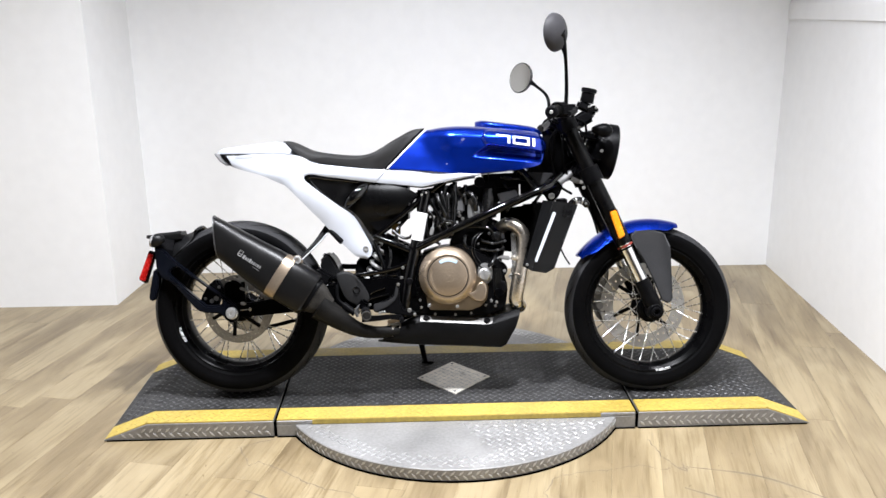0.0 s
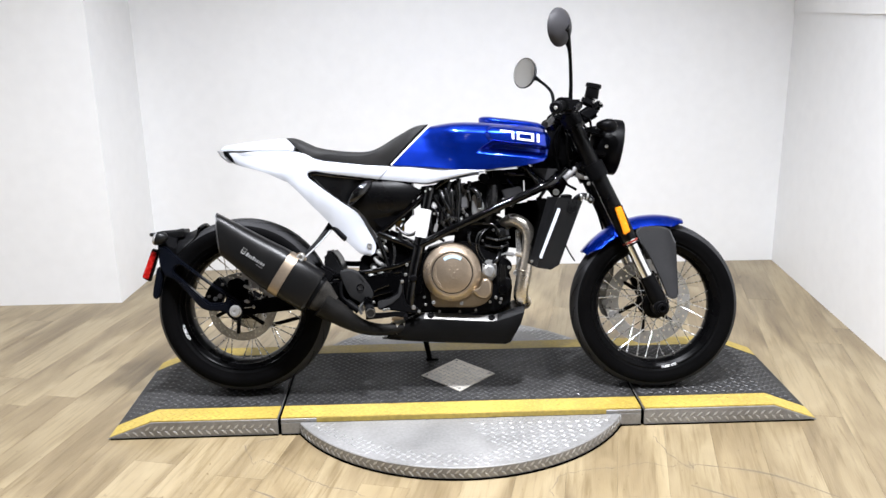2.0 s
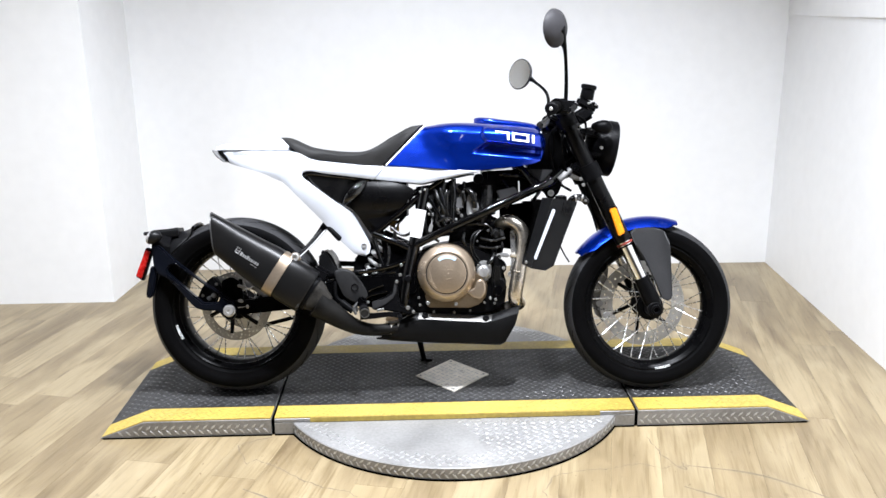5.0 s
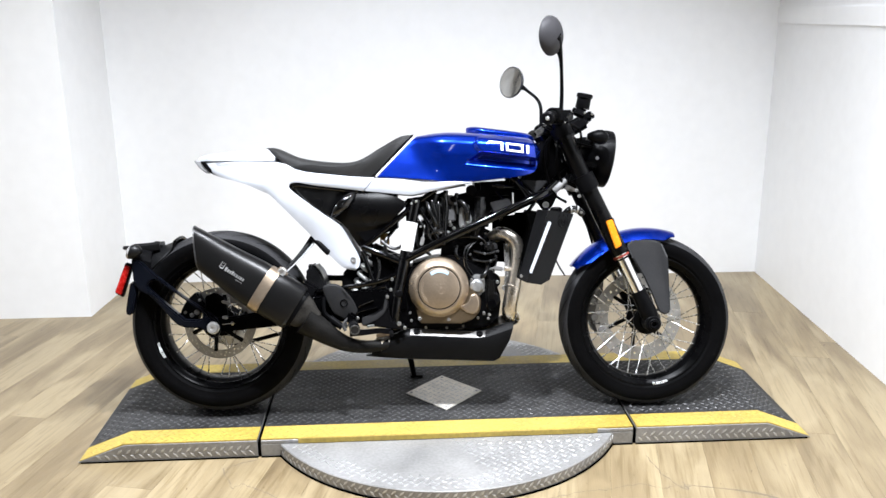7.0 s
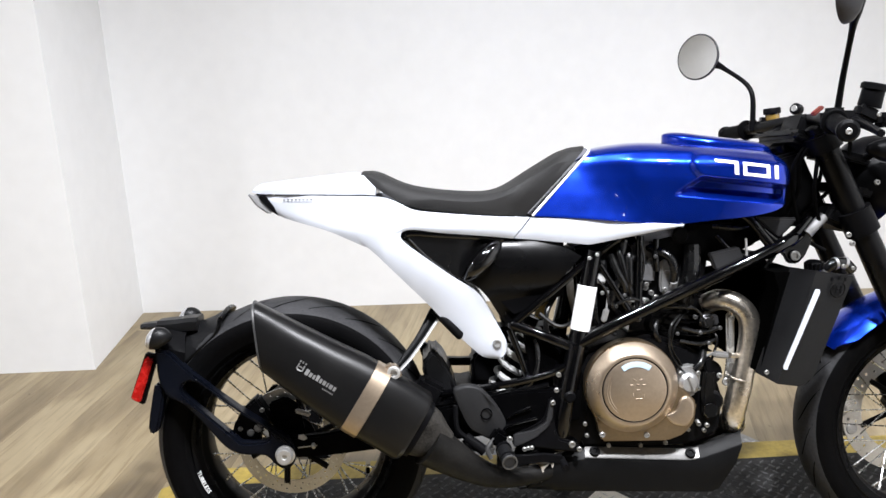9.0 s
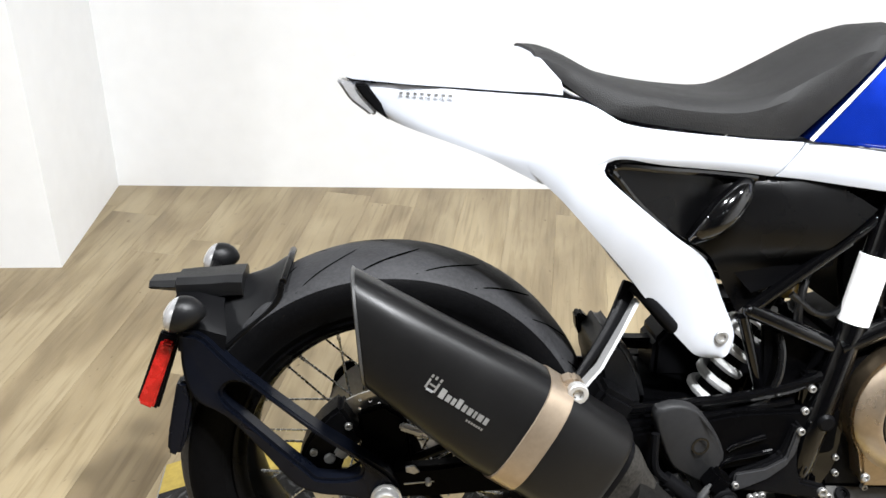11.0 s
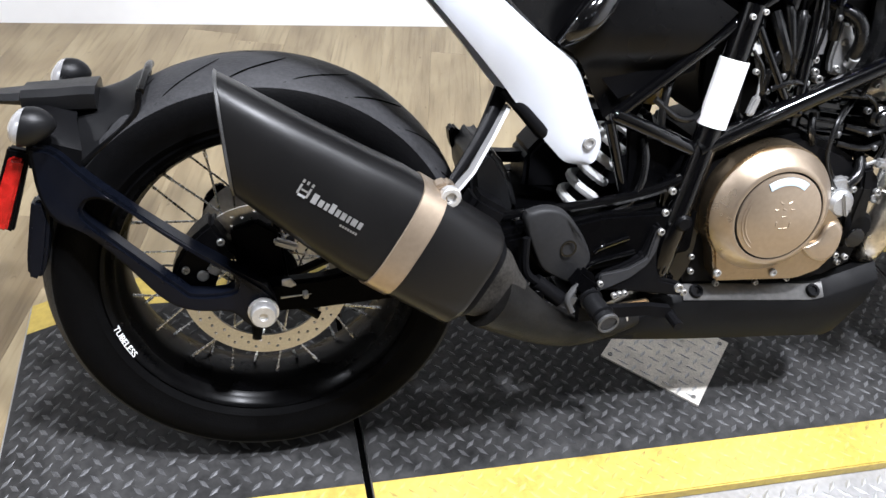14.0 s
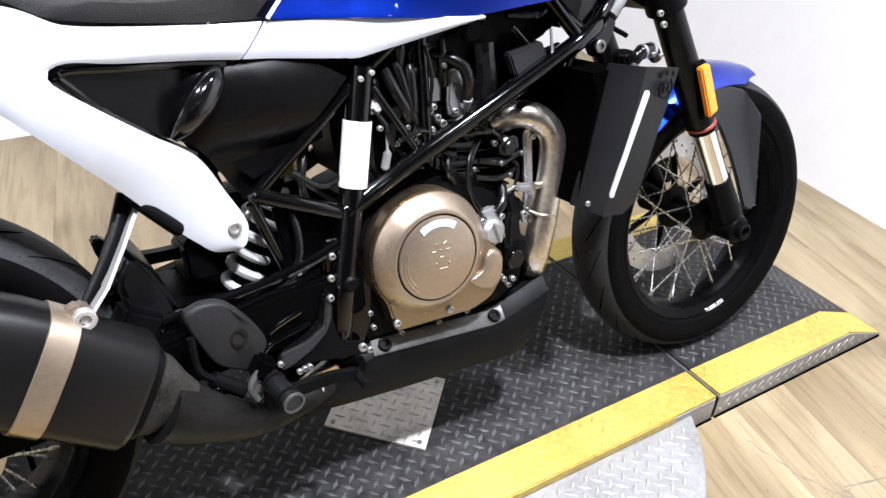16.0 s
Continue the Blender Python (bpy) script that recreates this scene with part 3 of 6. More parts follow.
def wheel(name, cx, cz, tyre_r, half, spokes, turn, word_at, label):
    global SPOKE
    c = (cx, 0, cz)
    k = half / 0.08
    rim_prof = [(0.2285, -0.064), (0.224, -0.067), (0.2185, -0.064), (0.214, -0.056), (0.207, -0.05), (0.205, -0.040), (0.199, -0.030), (0.1965, -0.012), (0.1965, 0.012), (0.199, 0.030), (0.205, 0.040), (0.207, 0.05), (0.214, 0.056), (0.2185, 0.064), (0.224, 0.067), (0.2285, 0.064), (0.222, 0.05), (0.214, 0.03), (0.214, -0.03), (0.222, -0.05)]
    rim = part(name, lathe([(r, y * k) for r, y in rim_prof], c, (0, 1, 0), 96), RIM, bike, label)
    s = tyre_r / 0.307
    prof = [(0.219, -0.052), (0.2275, -0.0655), (0.236, -0.072), (0.240, -0.0722), (0.252, -0.078), (0.264, -0.0802), (0.275, -0.078), (0.2805, -0.0755), (0.2825, -0.0738), (0.291, -0.065), (0.299, -0.047), (0.3045, -0.024), (0.307, 0.0)]
    full = prof + [(r, -y) for r, y in prof[-2::-1]]
    adj = [(0.2275 + (r - 0.2275) * (tyre_r - 0.2275) / 0.0795 if r > 0.2275 else r, y * k) for r, y in full]
    tyre = part("tyre", lathe(adj, c, (0, 1, 0), 120), RUBBER, rim, "black road tyre with shallow slanting grooves", 28)
    part("tread", lathe([(r + 0.0004, y) for r, y in adj[8:17]] + [(r - 0.002, y) for r, y in adj[16:7:-1]], c, (0, 1, 0), 120), TREAD_RUBBER, tyre, "worn grey tread")
    # slanting tread grooves, cut as thin dark slits
    bm = bmesh.new()

    def crown(th, y):
        r = np.interp(abs(y), [-q[1] for q in adj[12:4:-1]], [q[0] for q in adj[12:4:-1]])
        return Vector((cx + (r + 0.0010) * math.cos(th), y, cz + (r + 0.0010) * math.sin(th)))

    for n in range(22):
        for side in (-1, 1):
            th0 = 2 * math.pi * (n + (0.5 if side > 0 else 0)) / 22
            a, b = [], []
            for q in range(7):
                u = q / 6
                y = side * k * (0.012 + 0.056 * u)
                th = th0 + turn * (0.02 + 0.30 * u ** 1.3)
                w = 0.0125 * math.sin(math.pi * (0.08 + 0.84 * u)) * (1 if n % 2 else 0.75)
                a.append(crown(th - w, y)), b.append(crown(th + w, y))
            for q in range(6):
                bm.faces.new([bm.verts.new(p) for p in (a[q], a[q + 1], b[q + 1], b[q])])
    bmesh.ops.remove_doubles(bm, verts=bm.verts, dist=1e-5)
    tagged(part("tread_groove", bm, GROOVE, tyre), kind="stuff")
    hub = part("hub", lathe([(0.012, -0.07), (0.03, -0.07), (0.034, -0.062), (0.047, -0.05), (0.047, -0.045), (0.028, -0.038), (0.024, 0), (0.028, 0.038), (0.047, 0.045), (0.047, 0.05), (0.034, 0.062), (0.03, 0.07), (0.012, 0.07)], c, (0, 1, 0), 32), SATIN, rim)
    if SPOKE is None:
        bm = lathe([(1e-6, 0), (0.0017, 0), (0.0017, 0.90), (0.0026, 0.905), (0.0026, 1.0), (1e-6, 1.0)], (0, 0, 0), (0, 0, 1), 8, False)
        finish(bm)
        SPOKE = bpy.data.meshes.new("spoke")
        bm.to_mesh(SPOKE)
        bm.free()
        SPOKE.materials.append(WIRE)
    for n in range(spokes):
        side = -1 if n % 2 else 1
        way = 1 if (n // 2) % 2 else -1
        th = 2 * math.pi * (n + 0.3) / spokes
        ha = th + way * 0.95
        p0 = Vector((cx + 0.044 * math.cos(ha), side * 0.0475, cz + 0.044 * math.sin(ha)))
        p1 = Vector((cx + 0.2 * math.cos(th), side * 0.014 * k, cz + 0.2 * math.sin(th)))
        ob = new("spoke", SPOKE)
        d = p1 - p0
        ob.parent = rim
        ob.matrix_basis = Matrix.LocRotScale(p0, d.to_track_quat("Z", "Y"), (1, 1, d.length))
    # white lettering on the rim's edge, bent round the wheel
    for mid in word_at:
        vs, fs = text_mesh("TUBELESS", 0.0120)
        bm = bmesh.new()
        new_v = []
        for x, y, _ in vs:
            rr = 0.2245 - y * 0.85
            th = mid + x * 1.05 / 0.2155
            yy = -np.interp(rr, [0.2, 0.207, 0.214, 0.2185, 0.224, 0.2285], [0.03 * k, 0.05 * k, 0.056 * k, 0.064 * k, 0.067 * k, 0.067 * k]) - 0.0012
            new_v.append(bm.verts.new((cx + rr * math.cos(th), yy, cz + rr * math.sin(th))))
        for f in fs:
            bm.faces.new([new_v[i] for i in f])
        part("lettering", bm, DECAL, rim, "white lettering", 80)
    return rim, c


def brake_disc(parent, c, y, r_out, r_in, holes, label):
    """A perforated rotor on a spider; the holes go through it."""
    b = bmesh.new()
    step = (r_out - r_in) / 5
    n = int(2 * math.pi * (r_in + r_out) / 2 / step / 5) * 5

    def at(r, k):
        return (c[0] + r * math.cos(2 * math.pi * k / n), y, c[2] + r * math.sin(2 * math.pi * k / n))

    vs = [[b.verts.new(at(r_in + step * q, k)) for k in range(n)] for q in range(6)]
    for q in range(5):
        for k in range(n):
            corner = (vs[q][k], vs[q][(k + 1) % n], vs[q + 1][(k + 1) % n], vs[q + 1][k])
            if (q, k % 5) in ((1, 0), (2, 2), (3, 4)):
                hole = []
                for w in range(8):
                    a = radians(225 + 45 * w)
                    hole.append(b.verts.new(at(r_in + step * (q + 0.5 + 0.40 * math.sin(a)), k + 0.5 + 0.40 * math.cos(a))))
                for w in range(4):
                    b.faces.new((corner[w], corner[(w + 1) % 4], hole[(2 * w + 2) % 8], hole[2 * w + 1], hole[2 * w]))
            else:
                b.faces.new(corner)
    bmesh.ops.recalc_face_normals(b, faces=b.faces)
    bmesh.ops.solidify(b, geom=list(b.faces), thickness=0.004)
    ob = part("brake_disc", b, DISC, parent, label)
    for k in range(6):
        th = 2 * math.pi * k / 6
        d0, d1 = Vector((math.cos(th), 0, math.sin(th))), Vector((math.cos(th + 0.35), 0, math.sin(th + 0.35)))
        part("disc_carrier", tube([Vector(c) + Vector((0, y * 0.85, 0)) + d0 * 0.03, Vector(c) + Vector((0, y, 0)) + d1 * (r_in + 0.006)], 0.007, 8), SATIN, parent)
    return ob


RC, FC = (-0.732, 0.3105), (0.722, 0.290)
rear, rc = wheel("rear_wheel", *RC, 0.309, 0.085, 36, 1, (radians(204),), "black wire-spoked rear wheel")
front, fc = wheel("front_wheel", *FC, 0.297, 0.057, 36, -1, (radians(282),), "black wire-spoked front wheel")
brake_disc(rear, rc, -0.074, 0.12, 0.091, 24, "perforated steel rear brake disc")
brake_disc(front, fc, 0.072, 0.155, 0.108, 30, "perforated steel front brake disc")
part("sprocket", lathe([(0.05, 0.078), (0.095, 0.078), (0.1, 0.081), (0.095, 0.084), (0.05, 0.084)], rc, (0, 1, 0), 42), STEEL, rear, "steel chain sprocket")
part("chain", tube([(-0.72, 0.082, 0.409), (-0.4, 0.082, 0.40), (-0.13, 0.082, 0.39)], 0.008, 6, 8, 0.6, tube([(-0.72, 0.082, 0.209), (-0.4, 0.082, 0.285), (-0.13, 0.082, 0.33)], 0.008, 6, 8, 0.6)), SATIN, bike, "dark drive chain")

# -- swingarm, rear axle and plate holder --
bm = loft([[(x, y0 + dy, z + dz) for dy, dz in ((-w, -h), (w, -h), (w, h), (-w, h))] for x, y0, z, w, h in ((-0.10, -0.105, 0.385, 0.016, 0.035), (-0.25, -0.112, 0.375, 0.018, 0.045), (-0.45, -0.115, 0.345, 0.016, 0.034), (-0.66, -0.115, 0.315, 0.013, 0.024), (-0.775, -0.115, 0.309, 0.012, 0.022))])
bmesh.ops.bevel(bm, geom=list(bm.edges), offset=0.005, segments=2, affect="EDGES", clamp_overlap=True)
arm_r, arm_l = pair("swingarm_leg", bm, DEEP, bike, "black cast swingarm leg")
bm = block((0.19, 0.19, 0.10), pose(-0.30, 0.005, 0.355, 0, 6, 0), 0.02)
part("swingarm_bridge", bm, DEEP, bike)
part("axle_nut", lathe([(1e-6, -0.129), (0.021, -0.129), (0.021, -0.132), (0.018, -0.133), (0.018, -0.143), (0.0155, -0.147), (0.006, -0.147), (0.005, -0.144), (1e-6, -0.144)], (-0.738, -0.018, 0.304), (0, 1, 0), 6 * 3, False), STEEL, bike, "silver rear axle nut")
part("chain_adjuster", tube([(-0.714, -0.125, 0.312), (-0.672, -0.125, 0.316)], 0.0032, 8, bm=drum((-0.684, -0.125, 0.3148), (1, 0, 0.1), 0.0075, 0.008)), CAST, bike, "silver chain adjuster screw")
part("adjuster_plate", plate([(-0.712, 0.340), (-0.700, 0.342), (-0.692, 0.332), (-0.700, 0.328), (-0.712, 0.332)], -0.130, -0.126, 0.001, 1), CAST, bike)

part("chain_cover", plate([(-0.82, 0.373), (-0.80, 0.394), (-0.787, 0.39), (-0.779, 0.349), (-0.784, 0.327), (-0.827, 0.332)], 0.094, 0.106, 0.003), DEEP, bike, "black chain end cover")
part("caliper_bracket", plate([(-0.778, 0.402), (-0.743, 0.415), (-0.711, 0.395), (-0.700, 0.313), (-0.755, 0.313), (-0.774, 0.360)], -0.094, -0.080, 0.004), DEEP, bike, "black rear caliper bracket")
arc = [(RC[0] + r * math.cos(radians(a)), RC[1] + r * math.sin(radians(a))) for r, way in ((0.130, 1), (0.070, -1)) for a in range(122, 183, 10)[::way]]
caliper = part("brake_caliper", plate(arc, -0.108, -0.058, 0.006, 2), SATIN, bike, "black rear brake caliper over the disc")
part("caliper_pin", drum((-0.816, -0.108, 0.343), OUT, 0.008, 0.006, 0.002, 18, block((0.018, 0.008, 0.016), pose(-0.800, -0.110, 0.352, 0, 30, 0), 0.003)), DULL, caliper, "bare metal caliper pin")
for x, z in ((-0.838, 0.352), (-0.790, 0.392)):
    part("caliper_bolt", bolt((x, -0.108, z), OUT, 0.0065, 0.005), FASTENER, caliper)
part("pad_spring", block((0.034, 0.012, 0.010), pose(-0.704, -0.10, 0.381, 0, 20, 0), 0.003), CAST, bike, "bare metal pad spring")
outer = spline([(-1.010, 0.529), (-0.981, 0.524), (-0.945, 0.487), (-0.876, 0.436), (-0.803, 0.385), (-0.753, 0.352), (-0.725, 0.328), (-0.718, 0.290), (-0.736, 0.270), (-0.759, 0.280), (-0.781, 0.302), (-0.828, 0.305), (-0.865, 0.319), (-0.910, 0.366), (-0.959, 0.412), (-0.990, 0.427), (-1.007, 0.464), (-1.010, 0.529)], 3)[:-1]
inner = spline([(-0.958, 0.445), (-0.949, 0.458), (-0.928, 0.460), (-0.897, 0.442), (-0.839, 0.403), (-0.781, 0.363), (-0.772, 0.346), (-0.781, 0.333), (-0.829, 0.331), (-0.844, 0.342), (-0.910, 0.394), (-0.952, 0.430), (-0.958, 0.445)], 3)[:-1]
bm = ring_plate(outer, inner, -0.145, -0.113, 72, 0.005)
for v in bm.verts:
    v.co.y += 0.034 * smooth01(-0.80, -0.99, v.co.x)
arm = part("plate_holder_arm", bm, NAVY, bike, "blue-black cast plate holder arm with a long slot")
part("mud_flap", plate([(-1.002, 0.456), (-0.999, 0.429), (-1.007, 0.389), (-1.015, 0.356), (-1.023, 0.344), (-1.032, 0.343), (-1.037, 0.352), (-1.034, 0.379), (-1.026, 0.419), (-1.018, 0.456)], -0.104, -0.072, 0.006), NAVY, bike, "blue-black mud flap blade")
# the bridge across to the plate holder, over the tyre
bm = loft([[(x + dx, y, z + dz) for dx, dz in ((-0.03, -0.018), (0.03, -0.022), (0.034, 0.004), (0.0, 0.014), (-0.03, 0.012))] for x, y, z in ((-0.985, -0.095, 0.515), (-0.993, -0.06, 0.545), (-0.998, 0.0, 0.556), (-0.993, 0.06, 0.55))])
part("plate_bridge", bm, SATIN, bike, "black plate holder bridge")
rings = []
for x, w, z0, z1 in ((-1.064, 0.020, 0.560, 0.572), (-1.028, 0.024, 0.558, 0.575), (-1.026, 0.027, 0.551, 0.579), (-0.982, 0.030, 0.550, 0.582), (-0.957, 0.031, 0.551, 0.585), (-0.936, 0.034, 0.553, 0.586)):
    rings.append([np.array(q) for q in ((x, -0.015 - w * 0.6, z0), (x, -0.015 - w * 0.93, z0 + 0.006), (x, -0.015 - w, z0 * 0.5 + z1 * 0.5), (x, -0.015 - w, z1 - 0.008), (x, -0.015 - w * 0.7, z1), (x, -0.015 + w * 0.7, z1), (x, -0.015 + w, z1 - 0.008), (x, -0.015 + w, z0))])
part("number_plate_lamp", loft(rings), GREY, bike, "black plate lamp block")
rows = []
edge = even(spline([(-0.992, 0.468), (-0.966, 0.486), (-0.934, 0.514), (-0.901, 0.542), (-0.884, 0.565), (-0.880, 0.586)], 6), 19)
ridge = even(spline([(-0.985, 0.548), (-0.955, 0.566), (-0.926, 0.575), (-0.905, 0.583), (-0.887, 0.594), (-0.876, 0.598)], 6), 19)
for u in np.linspace(0, 1, 19):
    near, crest = edge[int(round(u * 18))], ridge[int(round(u * 18))]
    rows.append([(*(crest + (near - crest) * abs(v) ** 1.7)[:1], 0.080 * v * (1 - 0.12 * u), (crest + (near - crest) * abs(v) ** 1.7)[1]) for v in np.linspace(-1, 1, 17)])
guard = part("rear_mudguard", sheet(rows, 0.004), GREY, bike, "short black rear mudguard over the tyre")
part("rolled_lip", tube([Vector(p) + Vector((0.002, 0, 0.001)) for p in rows[-1]], 0.0052, 10, 2), AIRBOX, guard, "glossy rolled lip")
part("rolled_lip", tube([Vector(r[0]) for r in rows], 0.0040, 10, 1), AIRBOX, guard, "glossy rolled lip")
part("rear_reflector", plate([(-1.037, 0.511), (-1.020, 0.506), (-1.054, 0.412), (-1.073, 0.422)], -0.098, -0.082, 0.003, 2), RED, bike, "red side reflector")
part("reflector_mount", plate([(-1.040, 0.520), (-1.014, 0.513), (-1.051, 0.403), (-1.079, 0.418)], -0.082, -0.066, 0.003), SATIN, bike)


def blinker(x, y, z, s):
    """A teardrop indicator on a short stalk."""
    c = Vector((x, y, z))
    rings = [[c + Vector((u + 0.28 * math.sin(a) * r, math.cos(a) * r, math.sin(a) * r)) for a in (2 * math.pi * k / 20 for k in range(20))] for u, r in ((0.031, 0.002), (0.029, 0.0065), (0.024, 0.0125), (0.017, 0.0180), (0.009, 0.0222), (0.001, 0.0240), (-0.008, 0.0238))]
    body = part("indicator", loft(rings), GREY, bike, "black teardrop indicator")
    rings = [[c + Vector((u + 0.28 * math.sin(a) * r, math.cos(a) * r, math.sin(a) * r)) for a in (2 * math.pi * k / 20 for k in range(20))] for u, r in ((-0.0084, 0.0234), (-0.0125, 0.0220), (-0.0165, 0.0190), (-0.020, 0.0135), (-0.0225, 0.0065), (-0.0235, 0.002))]
    part("lens", loft(rings), CLEAR, body, "clear silvered lens")
    part("stalk", tube([c, c + Vector((0.0, -0.05 * s, -0.004))], 0.008, 10), SATIN, body)


blinker(-1.004, -0.110, 0.556, -1), blinker(-0.996, 0.112, 0.560, 1)

# -- rear frame cover, tail and seat --


def side_y(x, z):
    """How far the bodywork stands out from the middle plane."""
    w = np.interp(x, [-0.80, -0.74, -0.64, -0.52, -0.40, -0.30, -0.20, -0.06, 0.10], [0.055, 0.080, 0.108, 0.124, 0.118, 0.106, 0.104, 0.124, 0.150])
    w += np.interp(x, [-0.78, -0.70, -0.60, -0.52, -0.46, -0.38, -0.28, -0.2], [0, 0.016, 0.030, 0.038, 0.040, 0.026, 0.008, 0.0]) * (1 - 0.6 * smooth01(0.77, 0.83, z))
    return w - 0.018 * smooth01(0.74, 0.53, z)


def strip(lo, hi, n, m, bulge, thick=0.006, tuck=None):
    """Bodywork between two edges; tuck(x) is how far the lower edge turns in under a ridge."""
    a, b = even(lo, n), even(hi, n)
    rows = []
    for p, q in zip(a, b):
        row = []
        for k in range(m):
            v = k / (m - 1)
            x, z = p + (q - p) * v
            turn_in = (tuck(x) if tuck else 0) * max(0.0, 1 - v / 0.5) ** 1.2
            row.append((x, -side_y(x, z) - bulge * (1 - abs(2 * v - 1) ** 2.6) + bulge + turn_in, z))
        rows.append(row)
    return sheet(rows, thick)


lo = [(-0.775, 0.826), (-0.727, 0.803), (-0.651, 0.782), (-0.615, 0.770), (-0.575, 0.752), (-0.545, 0.742), (-0.50, 0.752), (-0.465, 0.776), (-0.40, 0.767), (-0.275, 0.7515), (-0.242, 0.747)]
hi = [(-0.786, 0.851), (-0.717, 0.851), (-0.602, 0.848), (-0.527, 0.845), (-0.491, 0.836), (-0.452, 0.816), (-0.39, 0.807), (-0.335, 0.801), (-0.27, 0.795), (-0.235, 0.793), (-0.205, 0.7915)]
lo, hi = spline(lo, 4), spline(hi, 4)
side_r, side_l = pair("tail_side_panel", strip(lo, hi, 60, 14, 0.0055, 0.006), WHITE, bike, "white painted tail side panel")
lo = spline([(-0.600, 0.778), (-0.572, 0.760), (-0.535, 0.730), (-0.504, 0.699), (-0.430, 0.620), (-0.376, 0.556), (-0.330, 0.508), (-0.309, 0.490), (-0.276, 0.482)], 5)
hi = spline([(-0.470, 0.785), (-0.479, 0.766), (-0.474, 0.753), (-0.43, 0.717), (-0.374, 0.674), (-0.318, 0.632), (-0.282, 0.570), (-0.258, 0.522), (-0.261, 0.494)], 5)
arm_panel, _ = pair("frame_cover", strip(lo, hi, 48, 16, 0.0035, 0.008, lambda x: 0.004 * smooth01(-0.50, -0.42, x)), WHITE, bike, "white frame cover tapering down to a bolt")
for s in (-1, 1):
    part("cover_bolt", bolt((-0.279, s * (side_y(-0.279, 0.519) + 0.001), 0.519), (0, s, 0), 0.010, 0.004), CAST, bike, "silver cover bolt")
lo = [(-0.2385, 0.7475), (-0.16, 0.739), (-0.080, 0.7305), (0.015, 0.749), (0.110, 0.7675)]
hi = spline([(-0.2015, 0.7915), (-0.15, 0.789), (-0.10, 0.786), (-0.044, 0.782), (0.0, 0.779), (0.05, 0.7750), (0.113, 0.7710)], 5)
pair("tank_side_panel", strip(lo, hi, 40, 8, 0.004), WHITE, bike, "white painted panel under the tank")

# top of the tail
rings = []
for x, w, z0, z1 in ((-0.800, 0.050, 0.858, 0.864), (-0.785, 0.064, 0.855, 0.873), (-0.72, 0.092, 0.853, 0.880), (-0.65, 0.108, 0.852, 0.887), (-0.59, 0.119, 0.850, 0.892), (-0.555, 0.123, 0.850, 0.890), (-0.53, 0.126, 0.848, 0.865)):
    rings.append([(x, -w, z0), (x, -w * 0.99, z0 + (z1 - z0) * 0.45), (x, -w * 0.86, z1 - 0.002), (x, -w * 0.4, z1 + 0.003), (x, w * 0.4, z1 + 0.003), (x, w * 0.86, z1 - 0.002), (x, w * 0.99, z0 + (z1 - z0) * 0.45), (x, w, z0)])
part("tail_cowl", loft([[np.array(p) for p in r] for r in rings]), WHITE, bike, "white painted tail cowl")
part("tail_lamp", loft([[(x + dx, y, z + dz) for y in np.linspace(-w, w, 9) for dx, dz in ((0, 0),)] + [(x + 0.02, y, z) for y in np.linspace(w, -w, 9)] for x, z, w, dx, dz in ((-0.792, 0.855, 0.05, 0, 0), (-0.782, 0.838, 0.060, 0, 0), (-0.762, 0.818, 0.066, 0, 0))]), LENS, bike, "smoked tail lamp")
pair("tail_lens", plate([(-0.806, 0.856), (-0.784, 0.8515), (-0.773, 0.835), (-0.753, 0.815), (-0.762, 0.811), (-0.788, 0.830)], -0.079, -0.045, 0.003), CLEAR, bike, "clear tail lamp lens")
pair("tail_lamp_surround", plate([(-0.783, 0.851), (-0.768, 0.851), (-0.745, 0.822), (-0.738, 0.806), (-0.752, 0.815), (-0.772, 0.835)], -0.081, -0.062, 0.002), SATIN, bike)
# plain marks in place of the model name
bm = bmesh.new()
for k in range(8):
    x = -0.725 + k * 0.0085
    y = side_y(x, 0.842) + 0.0015
    block((0.0045, 0.0006, 0.0035), pose(x, -y, 0.842, 0, 0, -9), 0, bm=bm)
part("lettering", bm, CAST, side_r, "small grey marks")
# inner tail underside
part("tail_tray", loft([[(x, -w, z), (x, w, z), (x, w, z + 0.03), (x, -w, z + 0.03)] for x, w, z in ((-0.74, 0.06, 0.808), (-0.6, 0.085, 0.77), (-0.45, 0.10, 0.745), (-0.25, 0.10, 0.735))]), SATIN, bike)

bot = spline([(-0.562, 0.888), (-0.535, 0.866), (-0.493, 0.839), (-0.445, 0.8185), (-0.336, 0.804), (-0.27, 0.798), (-0.24, 0.796), (-0.214, 0.7945)], 5)
top = spline([(-0.559, 0.897), (-0.527, 0.893), (-0.452, 0.861), (-0.335, 0.845), (-0.257, 0.851), (-0.178, 0.897), (-0.122, 0.927), (-0.079, 0.934)], 5)
rings = []
for i, (p, q) in enumerate(zip(bot, top)):
    w = np.interp(i / len(bot), [0, 0.12, 0.35, 0.6, 0.85, 1], [0.088, 0.104, 0.120, 0.112, 0.100, 0.092])
    d = q - p
    prof = [(1.0, 0.0), (1.012, 0.25), (0.99, 0.55), (0.90, 0.82), (0.72, 0.965), (0.40, 1.03), (0.0, 1.05)]
    ring = [(p[0] + d[0] * v, -w * u, p[1] + d[1] * v) for u, v in prof] + [(p[0] + d[0] * v, w * u, p[1] + d[1] * v) for u, v in prof[-2::-1]]
    rings.append([np.array(r) for r in ring])
part("seat", loft(rings), SEAT, bike, "black textured vinyl seat")

